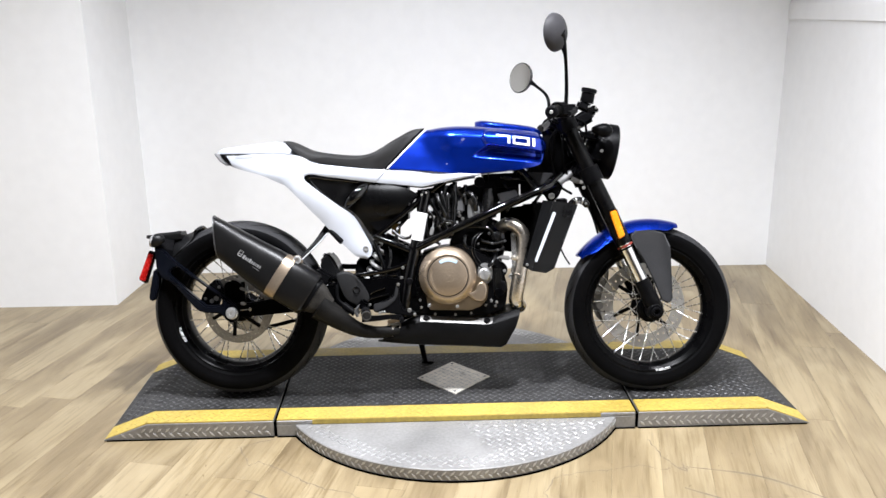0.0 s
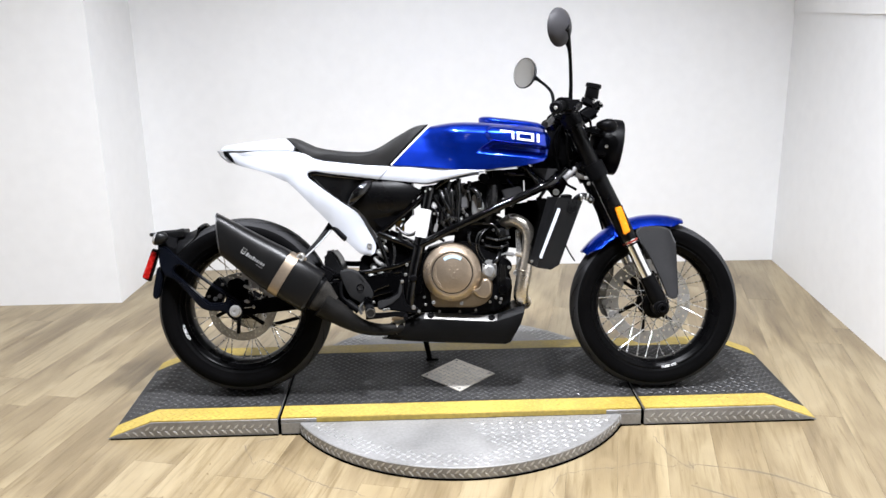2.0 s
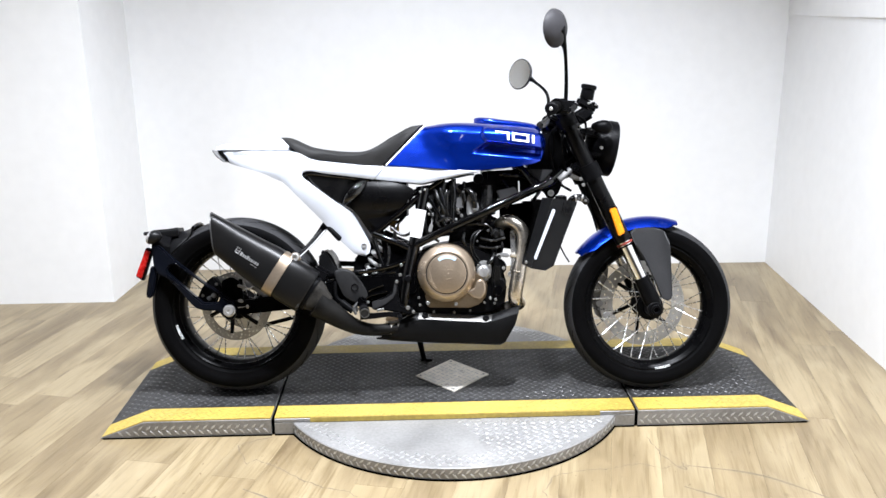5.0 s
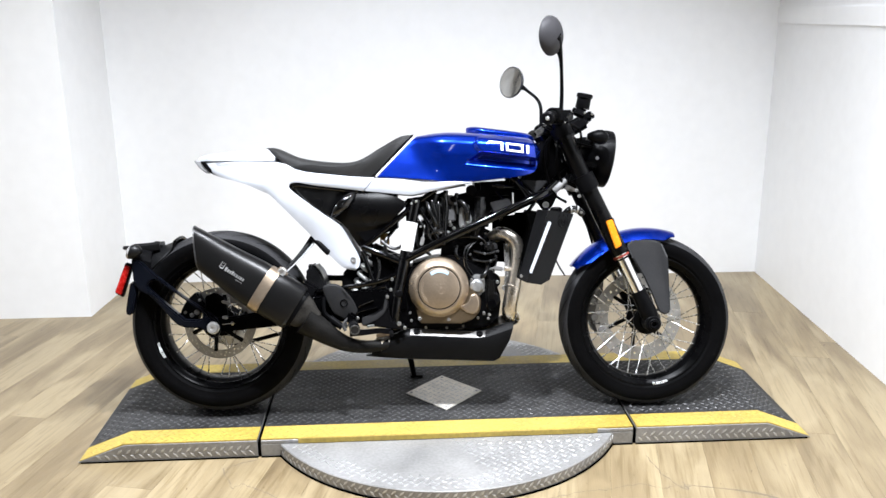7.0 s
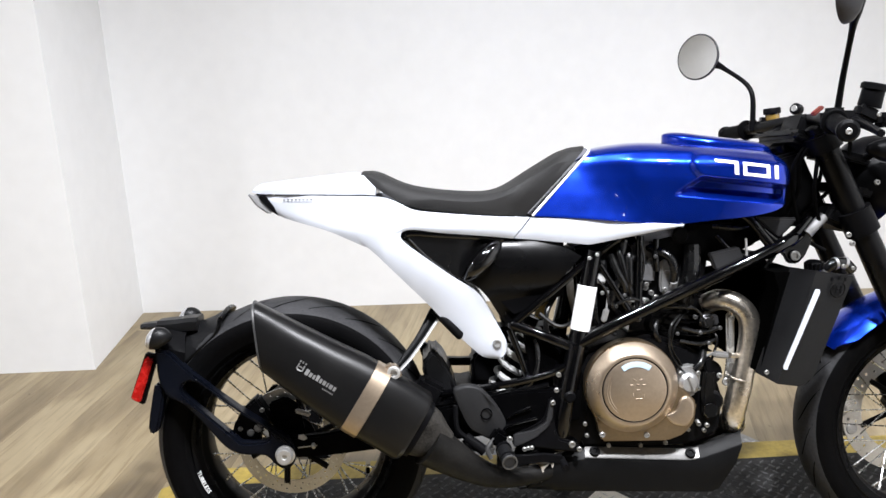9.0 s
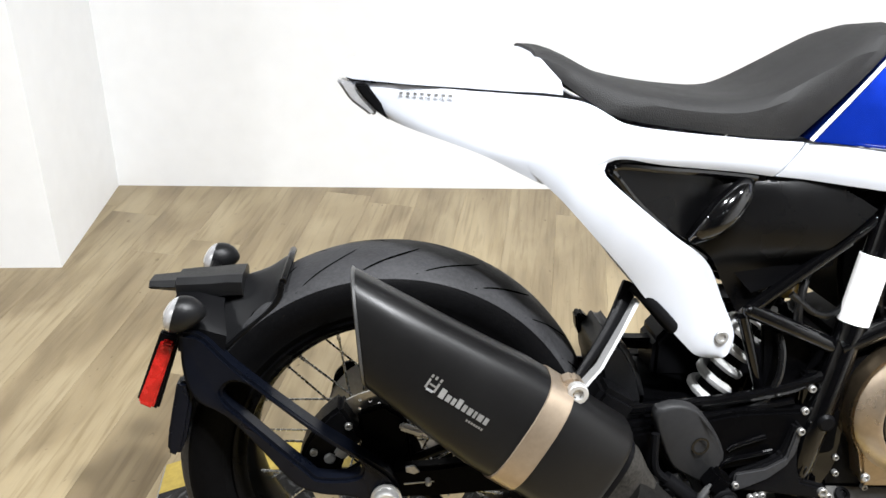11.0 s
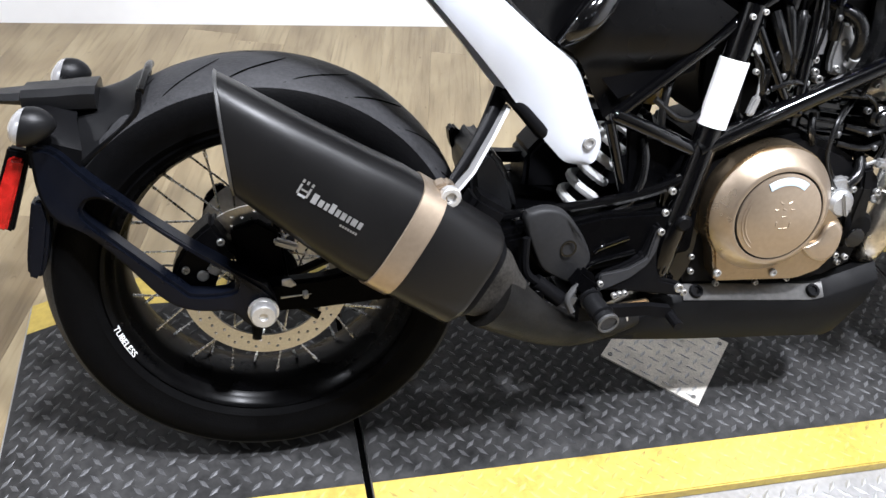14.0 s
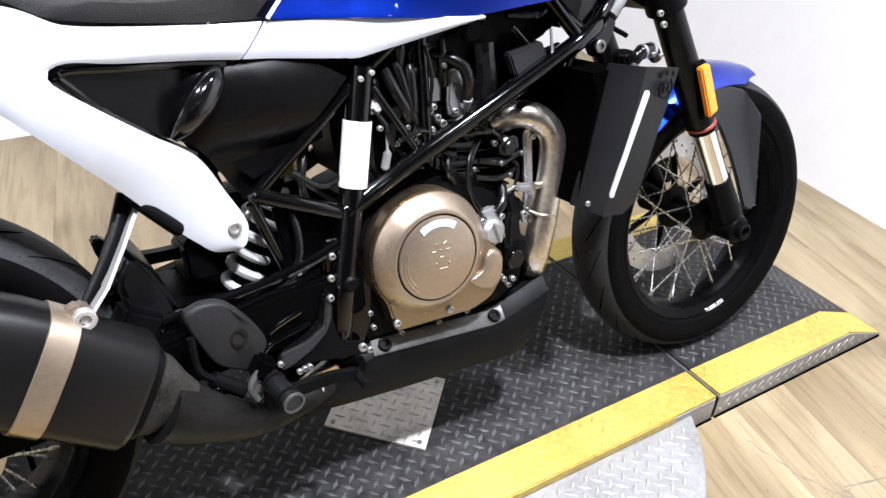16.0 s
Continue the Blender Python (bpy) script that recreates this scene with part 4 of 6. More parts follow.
# -- tank --
bot = spline([(-0.195, 0.7935), (-0.10, 0.787), (-0.02, 0.780), (0.083, 0.772), (0.171, 0.778), (0.268, 0.787), (0.325, 0.803), (0.343, 0.83)], 24)
top = spline([(-0.063, 0.930), (-0.01, 0.938), (0.04, 0.941), (0.11, 0.938), (0.20, 0.931), (0.27, 0.924), (0.322, 0.914), (0.349, 0.885)], 24)


def soft(x, xs, ys, r):
    """A rounded reading of a broken line."""
    return float(np.mean([np.interp(x + r * k / 6, xs, ys) for k in range(-6, 7)]))


rings = []
N = len(bot)
for i, (p, q) in enumerate(zip(bot, top)):
    u = i / (N - 1)
    w = soft(u, [0, 0.2, 0.45, 0.7, 0.88, 1], [0.096, 0.118, 0.146, 0.158, 0.142, 0.105], 0.10)
    d = q - p
    ring = []
    for v in [k / 104 for k in range(105)]:
        zz = soft(v, [-0.1, 0, 0.10, 0.30, 0.5, 0.68, 0.80, 0.90, 1.0, 1.1], [-0.09, 0.0, 0.09, 0.32, 0.55, 0.78, 0.92, 1.0, 1.03, 1.0], 0.035)
        x, z = p[0] + d[0] * zz, p[1] + d[1] * zz
        at = [0, 0.10, 0.30, 0.5, 0.68, 0.80, 0.90, 0.97, 1.0, 1.03, 1.1]
        back = soft(v, at, [1.06, 1.03, 0.96, 0.88, 0.79, 0.70, 0.53, 0.28, 0.0, -0.28, -0.53], 0.035)
        front = soft(v, at, [0.99, 1.0, 1.0, 1.01, 0.985, 0.86, 0.60, 0.30, 0.0, -0.3, -0.60], 0.035)
        crease = smooth01(-0.065, 0.065, x - 0.001 + 0.45 * (z - 0.804))
        y = w * (back + (front - back) * crease)
        # the raised pad that carries the number, and the hollow under and behind it
        low, high = 0.873 - 0.14 * (x - 0.120), 0.923 - 0.12 * (x - 0.120)
        half = (high - low) / 2
        away = math.hypot(max(0.156 - x, x - 0.326, 0), z - (low + high) / 2) - half
        pad = smooth01(0.006, -0.005, away)
        floor_line = 0.832 - 0.11 * (x - 0.092)
        roof_line = min(0.832 + 0.65 * (x - 0.092), low + 0.006)
        hollow = smooth01(-0.003, 0.022, z - floor_line) * smooth01(-0.004, 0.013, roof_line - z) * smooth01(0.345, 0.31, x)
        y += 0.009 * pad - 0.032 * hollow * (1 - pad)
        ring.append((x, -y, z))
    ring += [(x, -y, z) for x, y, z in ring[-2::-1]]
    rings.append([np.array(r) for r in ring])
tank = part("tank", loft(rings), BLUE, bike, "metallic blue fuel tank", 50)
# white line along the seat's edge
bm = bmesh.new()
line = [rings[0][k] + np.array((-0.004, 0, 0.0015)) for k in range(0, 209)]
tube(line, 0.0028, 6, 1, bm=bm)
part("pinstripe", bm, DECAL, tank, "white line between seat and tank")
rings2 = []
for x, w, z0, z1 in spline([(0.108, 0.006, 0.944, 0.961), (0.120, 0.026, 0.940, 0.965), (0.147, 0.048, 0.933, 0.965), (0.212, 0.068, 0.926, 0.956), (0.290, 0.070, 0.918, 0.945), (0.322, 0.062, 0.912, 0.937), (0.338, 0.045, 0.906, 0.924)], 4):
    rings2.append([np.array((x, w * math.cos(a) * (1 + 0.12 * abs(math.sin(2 * a))), z0 + (z1 - z0) * max(0.0, math.sin(a)) ** 0.6)) for a in np.linspace(math.pi, 0, 17)])
part("tank_lid", loft(rings2), BLUE, tank, "blue tank lid")


NEAR_SIDE = np.array([r[k] for r in rings for k in range(105)])


def on_tank(x, z):
    """The tank's side at that place: the nearest of its points."""
    return float(NEAR_SIDE[np.argmin(np.abs(NEAR_SIDE[:, 0] - x) + np.abs(NEAR_SIDE[:, 2] - z)), 1])


bm = bmesh.new()


def stroke(poly):
    (x0, z1), (x1, _), (_, z0), _ = poly
    n, m = max(2, int((x1 - x0) / 0.004)), max(2, int((z1 - z0) / 0.004))
    g = []
    for i in range(n + 1):
        col = []
        for k in range(m + 1):
            x, z = x0 + (x1 - x0) * i / n, z0 + (z1 - z0) * k / m
            xx, zz = 0.174 + x, 0.8780 + z - 0.135 * x
            col.append(bm.verts.new((xx, on_tank(xx, zz) - 0.0016, zz)))
        g.append(col)
    for i in range(n):
        for k in range(m):
            bm.faces.new((g[i][k], g[i + 1][k], g[i + 1][k + 1], g[i][k + 1]))


for poly in ([(0, 0.028), (0.047, 0.028), (0.047, 0.0215), (0, 0.0215)], [(0.0385, 0.0215), (0.047, 0.0215), (0.047, 0), (0.0385, 0)],
             [(0.056, 0.028), (0.064, 0.028), (0.064, 0), (0.056, 0)], [(0.105, 0.028), (0.113, 0.028), (0.113, 0), (0.105, 0)],
             [(0.064, 0.028), (0.105, 0.028), (0.105, 0.0215), (0.064, 0.0215)], [(0.064, 0.0065), (0.105, 0.0065), (0.105, 0), (0.064, 0)],
             [(0.123, 0.028), (0.132, 0.028), (0.132, 0), (0.123, 0)]):
    stroke(poly)
part("number_decal", bm, DECAL, tank, "white number 701")

# -- airbox between seat and engine --
lo = spline([(-0.462, 0.757), (-0.43, 0.722), (-0.393, 0.69), (-0.35, 0.662), (-0.312, 0.640), (-0.285, 0.60), (-0.252, 0.547)], 5)
hi = spline([(-0.458, 0.778), (-0.40, 0.773), (-0.33, 0.761), (-0.27, 0.752), (-0.20, 0.742), (-0.14, 0.728), (-0.095, 0.705)], 5)
a, b = even(lo, 40), even(hi, 40)
rows = []
for i, (p, q) in enumerate(zip(a, b)):
    row = []
    for k in range(14):
        v = k / 13
        x, z = p + (q - p) * v
        y = np.interp(x, [-0.47, -0.36, -0.32, -0.28, -0.12], [0.148, 0.112, 0.094, 0.086, 0.080]) + 0.026 * smooth01(-0.335, -0.285, x) * math.sin(math.pi * min(max((z - 0.630) / 0.118, 0), 1)) ** 0.6 - 0.014 * smooth01(0.64, 0.56, z)
        row.append((x, -y, z))
    rows.append(row)
pair("airbox_cover", sheet(rows, 0.004), AIRBOX, bike, "satin black airbox side cover")
# Gloss rib added to carry the highlight on the airbox cover's fold.
pair("seat_tube_end", tube([(-0.271, -0.096, 0.741), (-0.287, -0.112, 0.724), (-0.309, -0.122, 0.703), (-0.328, -0.124, 0.684), (-0.346, -0.114, 0.664)], [0.010, 0.018, 0.021, 0.018, 0.009], 22, 6, 0.85), GLOSS, bike, "gloss black rib for the bright fold of the airbox cover")
part("airbox", loft([[(x, -0.085, z0), (x, 0.085, z0), (x, 0.085, z1), (x, -0.085, z1)] for x, z0, z1 in ((-0.44, 0.735, 0.765), (-0.32, 0.66, 0.75), (-0.24, 0.58, 0.745), (-0.13, 0.62, 0.74))]), SATIN, bike)

seal = [(-0.262, 0.746), (-0.33, 0.7545), (-0.40, 0.762), (-0.455, 0.768), (-0.468, 0.763), (-0.460, 0.753), (-0.424, 0.715), (-0.368, 0.670), (-0.318, 0.635)]
pair("opening_seal", tube([(x, -side_y(x, z) + 0.013, z - 0.002) for x, z in seal], 0.005, 8), BLACK, bike, "black seal round the side opening")

# -- trellis frame --


def both_sides(name, pts, r, material=BLACK, label="", n=16, squash=1.0):
    return pair(name, tube(pts, r, n, 6, squash), material, bike, label)


both_sides("frame_tube", [(-0.066, -0.096, 0.715), (-0.088, -0.104, 0.61), (-0.113, -0.110, 0.49), (-0.135, -0.112, 0.39), (-0.152, -0.108, 0.285)], [0.019, 0.019, 0.020, 0.022, 0.020], BLACK, "black frame downtube", 14)
both_sides("frame_tube", [(-0.118, -0.114, 0.512), (0.02, -0.116, 0.578), (0.31, -0.118, 0.708), (0.39, -0.085, 0.742)], 0.0145, BLACK, "black main frame tube", 12)
both_sides("frame_tube", [(-0.246, -0.098, 0.559), (-0.160, -0.097, 0.628), (-0.072, -0.095, 0.698), (0.0, -0.092, 0.748)], 0.0090, BLACK, "black frame tube")
both_sides("frame_tube", [(-0.246, -0.099, 0.560), (-0.18, -0.106, 0.534), (-0.112, -0.108, 0.505)], 0.0115, BLACK, "black frame tube")
both_sides("frame_tube", [(-0.055, -0.100, 0.685), (0.018, -0.112, 0.563)], 0.0075, BLACK, "black frame brace")
both_sides("frame_tube", [(0.033, -0.095, 0.745), (0.025, -0.114, 0.571)], 0.0085, BLACK, "black frame brace")
both_sides("frame_tube", [(0.265, -0.09, 0.785), (0.315, -0.115, 0.712)], 0.011, BLACK, "black frame brace")
both_sides("frame_tube", [(-0.250, -0.092, 0.548), (-0.212, -0.092, 0.440)], 0.008, BLACK, "black frame strut")
part("label_wrap", lathe([(0.0212, 0), (0.0212, 0.096), (0.0205, 0.0965), (0.0205, -0.0005)], (-0.1005, -0.1075, 0.546), Vector((-0.092, -0.106, 0.61)) - Vector((-0.104, -0.109, 0.548)), 28), DECAL, bike, "blank white label wrapped round the downtube")
for p in ((-0.246, -0.100, 0.559), (-0.072, -0.100, 0.697), (-0.112, -0.116, 0.508), (0.022, -0.120, 0.570), (0.314, -0.118, 0.712)):
    bm = bmesh.new()
    bmesh.ops.create_icosphere(bm, subdivisions=2, radius=0.0100, matrix=Matrix.Translation(p))
    part("weld", bm, BLACK, bike)
part("steering_head", tube([(0.375, 0, 0.935), (0.455, 0, 0.765)], 0.034, 20), BLACK, bike, "black steering head")
for p in ((-0.150, -0.120, 0.452), (-0.155, -0.120, 0.418), (-0.166, -0.138, 0.396), (-0.110, -0.138, 0.292)):
    part("frame_bolt", bolt(p, OUT, 0.0065, 0.006), FASTENER, bike)
# pivot plate
part("pivot_plate", plate([(-0.16, 0.47), (-0.10, 0.47), (-0.085, 0.40), (-0.09, 0.32), (-0.11, 0.28), (-0.165, 0.28), (-0.175, 0.33), (-0.16, 0.40)], -0.112, -0.095, 0.004), BLACK, bike, "black pivot plate")
part("pivot_cap", drum((-0.128, -0.126, 0.405), OUT, 0.013, 0.012, 0.004), SATIN, bike)

# -- engine --
engine = part("engine", plate([(-0.115, 0.31), (-0.10, 0.28), (0.15, 0.28), (0.205, 0.305), (0.215, 0.38), (0.19, 0.46), (0.14, 0.50), (0.06, 0.53), (-0.02, 0.52), (-0.09, 0.50), (-0.125, 0.42)], -0.105, 0.115, 0.01), SATIN, bike, "single-cylinder engine with bronze covers")
case = [(-0.060, 0.306), (0.082, 0.303), (0.118, 0.316), (0.140, 0.342), (0.145, 0.385), (0.128, 0.405), (0.104, 0.424)]
case += [(0.005 + 0.101 * math.cos(radians(a)), 0.424 + 0.101 * math.sin(radians(a))) for a in range(15, 222, 12)]
part("clutch_case", plate(case, -0.1390, -0.098, 0.004, 2), CASE, engine, "bronze clutch case")
part("clutch_cover", lathe([(1e-6, 0), (0.0975, 0), (0.0985, 0.001), (0.0975, 0.003), (0.0785, 0.0225), (0.0765, 0.0238), (0.0725, 0.0248), (0.0705, 0.0245), (0.070, 0.021), (0.0675, 0.021), (0.067, 0.0255), (0.064, 0.0268), (1e-6, 0.0275)], (0.005, -0.1390, 0.424), OUT, 96, False), BRONZE, engine, "round bronze clutch cover")
part("cover_groove", lathe([(0.0675, 0), (0.0705, 0), (0.0705, 0.0012), (0.0675, 0.0012)], (0.005, -0.1608, 0.424), OUT, 64), SATIN, engine, "dark ring")
bm = bmesh.new()
for r, a0, a1 in ((0.055, 160, 225), (0.060, 150, 232)):
    tube([(0.005 + r * math.cos(radians(a)), -0.1660, 0.424 + r * math.sin(radians(a))) for a in np.linspace(a0, a1, 8)], 0.0014, 6, 2, bm=bm)
part("cover_rib", bm, BRONZE, engine)
bm = bmesh.new()
for x, z, turn in ((-0.008, 0.436, 0), (0.005, 0.4365, 20), (0.018, 0.436, 0), (-0.002, 0.447, 30), (0.012, 0.447, -30), (0.006, 0.425, 0), (-0.004, 0.414, 90), (0.004, 0.406, 0), (0.012, 0.406, 0), (0.018, 0.412, 90)):
    block((0.007, 0.0016, 0.0022), pose(0.005 + x, -0.1666, z, 0, turn, 0), 0.0006, 1, bm)
part("emblem", bm, BRONZE, engine, "small raised emblem")
bm = bmesh.new()
tube([(0.052 * math.cos(a) + 0.007, -0.1667, 0.4245 + 0.056 * math.sin(a)) for a in np.linspace(radians(124), radians(56), 10)], 0.0068, 6, 2, 0.15, bm)
part("cover_badge", bm, BADGE, engine, "pale blue badge")
for x, z in ((-0.06, 0.322), (0.036, 0.318), (0.13, 0.36)):
    part("cover_bolt", bolt((x, -0.1390, z), OUT, 0.0075, 0.005), CAST, engine)
for x, z in ((-0.092, 0.338), (-0.088, 0.312), (0.03, 0.286), (-0.04, 0.288), (0.085, 0.29), (0.155, 0.335), (0.17, 0.315), (0.135, 0.318)):
    part("cover_bolt", bolt((x, -0.108, z), OUT, 0.0055, 0.008), FASTENER, engine)
pump = part("water_pump", drum((0.131, -0.106, 0.425), OUT, 0.0225, 0.030, 0.007, 28, plate([(0.108, 0.447), (0.118, 0.462), (0.140, 0.466), (0.158, 0.455), (0.160, 0.425), (0.152, 0.398), (0.132, 0.389), (0.114, 0.400)], -0.119, -0.104, 0.005)), CAST, engine, "cast silver water pump")
part("pump_hose", tube([(0.146, -0.114, 0.450), (0.160, -0.112, 0.464), (0.170, -0.100, 0.480), (0.172, -0.08, 0.50)], 0.009, 12), HOSE, pump, "black coolant hose")
for x, z in ((0.115, 0.446), (0.153, 0.446), (0.132, 0.396), (0.153, 0.412), (0.112, 0.408)):
    part("pump_bolt", bolt((x, -0.117, z), OUT, 0.006, 0.008), FASTENER, pump)
part("pump_rib", plate([(0.124, 0.444), (0.130, 0.447), (0.143, 0.410), (0.137, 0.407)], -0.1405, -0.134, 0.002), CAST, pump)
part("oil_filter_cover", drum((0.187, -0.08, 0.38), OUT, 0.024, 0.04, 0.006), SATIN, engine, "black oil filter cover")
part("starter_motor", tube([(0.185, -0.1, 0.44), (0.185, 0.06, 0.44)], 0.028, 18), SATIN, engine)
part("side_housing", plate([(0.165, 0.475), (0.185, 0.48), (0.19, 0.43), (0.175, 0.425)], -0.118, -0.09, 0.004), SATIN, engine)
part("engine_front", plate([(0.13, 0.455), (0.195, 0.465), (0.205, 0.52), (0.200, 0.60), (0.14, 0.63)], -0.058, 0.08, 0.008), SATIN, engine)
for z in (0.492, 0.507, 0.522, 0.537, 0.552, 0.567):
    part("cooling_fin", block((0.125, 0.165, 0.0035), pose(0.135, 0.0, z, 0, 8, 0), 0.0012, 1), BLACK, engine)
part("air_duct", plate([(0.12, 0.772), (0.30, 0.782), (0.345, 0.745), (0.31, 0.715), (0.20, 0.672), (0.15, 0.69)], -0.048, 0.05, 0.01), SATIN, bike)
part("electrics_tray", plate([(-0.105, 0.72), (0.03, 0.74), (0.03, 0.55), (-0.085, 0.535), (-0.10, 0.60)], -0.05, 0.06, 0.006), SATIN, bike)
part("wire_plug", block((0.016, 0.014, 0.022), pose(0.196, -0.095, 0.556, 0, -10, 0), 0.003), BRACKET, bike, "small wire connector")
lobe = even(spline([(0.072, 0.360), (0.095, 0.340), (0.122, 0.336), (0.136, 0.352), (0.138, 0.385), (0.124, 0.402), (0.108, 0.395), (0.100, 0.374), (0.086, 0.366), (0.072, 0.360)], 4), 37)[:-1]
part("case_lobe", dome(lobe, -0.138, 0.008, None, 4, 0.25), BRONZE, engine)
# cylinder and head
part("cylinder", loft([[(x - 0.07, -0.07, z), (x + 0.07, -0.07, z + 0.02), (x + 0.07, 0.08, z + 0.02), (x - 0.07, 0.08, z)] for x, z in ((0.075, 0.49), (0.085, 0.54), (0.088, 0.56), (0.095, 0.60))]), BLACK, engine, "black engine cylinder")
head = part("cylinder_head", loft([[(x - w, -0.075, z - 0.005), (x + w, -0.075, z + 0.02), (x + w, 0.085, z + 0.02), (x - w, 0.085, z - 0.005)] for x, z, w in ((0.095, 0.602, 0.082), (0.10, 0.66, 0.085), (0.105, 0.71, 0.078), (0.105, 0.732, 0.055))]), SATIN, engine, "black cylinder head")
for x, z, r in ((0.02, 0.605, 0.010), (0.05, 0.60, 0.008), (0.048, 0.63, 0.008), (0.059, 0.687, 0.009), (0.106, 0.690, 0.008), (0.071, 0.607, 0.008), (0.045, 0.585, 0.006), (0.13, 0.61, 0.007), (0.02, 0.585, 0.007)):
    part("head_bolt", bolt((x, -0.076, z), OUT, r, 0.012), FASTENER, head)
part("water_plate", plate([(0.080, 0.690), (0.097, 0.690), (0.106, 0.672), (0.121, 0.655), (0.114, 0.622), (0.098, 0.614), (0.081, 0.617), (0.076, 0.637)], -0.094, -0.078, 0.004), CAST, head, "cast silver water outlet plate")
for x, z in ((0.088, 0.626), (0.108, 0.622), (0.092, 0.664)):
    part("plate_bolt", bolt((x, -0.094, z), OUT, 0.006, 0.004), FASTENER, head)
part("water_hose", tube([(0.104, -0.100, 0.640), (0.103, -0.112, 0.670), (0.094, -0.110, 0.697), (0.070, -0.095, 0.712), (0.03, -0.06, 0.725)], 0.0095, 12), HOSE, bike, "black rubber hose")
part("hose_end", tube([(0.105, -0.098, 0.632), (0.104, -0.106, 0.645)], 0.0085, 12), STEEL, bike)
for pts, r in (([(0.0, -0.085, 0.735), (-0.012, -0.095, 0.68), (0.0, -0.09, 0.632), (0.022, -0.085, 0.60)], 0.0115), ([(-0.035, -0.07, 0.72), (-0.045, -0.09, 0.66), (-0.02, -0.09, 0.60)], 0.009), ([(0.022, -0.06, 0.735), (0.035, -0.085, 0.70), (0.03, -0.085, 0.64)], 0.011),
               ([(-0.05, -0.06, 0.70), (-0.065, -0.10, 0.63), (-0.06, -0.10, 0.56), (-0.02, -0.09, 0.53)], 0.005), ([(0.13, -0.09, 0.575), (0.095, -0.118, 0.55), (0.092, -0.12, 0.50), (0.115, -0.12, 0.455), (0.14, -0.11, 0.44)], 0.003),
               ([(0.14, -0.09, 0.58), (0.104, -0.112, 0.545), (0.10, -0.112, 0.50), (0.122, -0.11, 0.46)], 0.0026)):
    part("hose", tube(pts, r, 10), HOSE, bike)
for pts, r in (([(-0.14, -0.05, 0.62), (-0.17, -0.09, 0.58), (-0.165, -0.09, 0.53), (-0.12, -0.08, 0.51)], 0.006), ([(0.15, -0.08, 0.72), (0.145, -0.09, 0.66), (0.125, -0.085, 0.60)], 0.019), ([(0.17, -0.06, 0.55), (0.20, -0.10, 0.52), (0.19, -0.10, 0.47)], 0.003),
               ([(0.30, -0.08, 0.70), (0.24, -0.10, 0.70), (0.2, -0.09, 0.74)], 0.005), ([(0.235, -0.1, 0.70), (0.225, -0.1, 0.665), (0.215, -0.08, 0.64)], 0.004)):
    part("hose", tube(pts, r, 10), HOSE, bike)
for pts, r in (([(0.024, -0.118, 0.582), (0.10, -0.120, 0.617), (0.185, -0.118, 0.655)], 0.0045), ([(-0.02, -0.11, 0.60), (0.01, -0.118, 0.612), (0.035, -0.112, 0.602)], 0.004), ([(0.02, -0.095, 0.70), (-0.015, -0.105, 0.65), (-0.028, -0.10, 0.60), (0.0, -0.09, 0.56)], 0.0075), ([(0.12, -0.10, 0.60), (0.16, -0.11, 0.575), (0.175, -0.10, 0.53)], 0.003), ([(-0.085, -0.09, 0.60), (-0.12, -0.10, 0.56), (-0.15, -0.10, 0.555), (-0.185, -0.09, 0.58)], 0.005), ([(0.30, -0.06, 0.77), (0.25, -0.09, 0.755), (0.19, -0.09, 0.76)], 0.006), ([(0.36, -0.05, 0.74), (0.33, -0.09, 0.70), (0.30, -0.1, 0.66)], 0.006)):
    part("cable", tube(pts, r, 8), HOSE, bike)
for p, m in (((0.028, -0.098, 0.612), CAST), ((0.040, -0.1, 0.607), STEEL), ((0.016, -0.1, 0.606), STEEL), ((-0.066, -0.125, 0.71), STEEL), ((-0.082, -0.122, 0.703), STEEL)):
    part("hose_clip", bolt(p, OUT, 0.0048, 0.006), m, bike)
part("loom_block", block((0.10, 0.12, 0.05), pose(0.30, 0, 0.755, 0, 15, 0), 0.012, 2, block((0.12, 0.12, 0.06), pose(0.20, 0, 0.745), 0.012)), SATIN, bike, "black wiring loom housing")
part("throttle_body", block((0.07, 0.10, 0.07), pose(0.0, 0.0, 0.66, 0, -20, 0), 0.012, 2, tube([(0.0, -0.07, 0.66), (0.0, 0.07, 0.66)], 0.028, 16)), SATIN, bike)
part("bracket", block((0.03, 0.006, 0.075), pose(0.035, -0.088, 0.665, 0, 8, 0), 0.003), GREY, bike)
coil = part("ignition_coil", plate([(0.179, 0.703), (0.243, 0.717), (0.256, 0.689), (0.193, 0.667)], -0.112, -0.092, 0.003), BRACKET, bike, "grey ignition coil box")
part("coil_clip", tube([(0.255, -0.118, 0.735), (0.256, -0.121, 0.695)], 0.0025, 6), STEEL, coil)
part("coil_cap", drum((0.118, -0.09, 0.745), OUT, 0.018, 0.02, 0.004), SATIN, bike)
part("wire_plug", block((0.012, 0.010, 0.03), pose(-0.048, -0.118, 0.578, 0, 15, 0), 0.003, 2, tube([(-0.045, -0.118, 0.59), (-0.04, -0.11, 0.63)], 0.002, 6)), CAST, bike, "small wire connector")
part("relay", block((0.03, 0.03, 0.02), pose(-0.055, -0.09, 0.655), 0.004), SPRING, bike)
part("reservoir", drum((-0.175, -0.055, 0.565), (0, 0, 1), 0.016, 0.04, 0.004), BRASS, bike, "amber fluid reservoir")
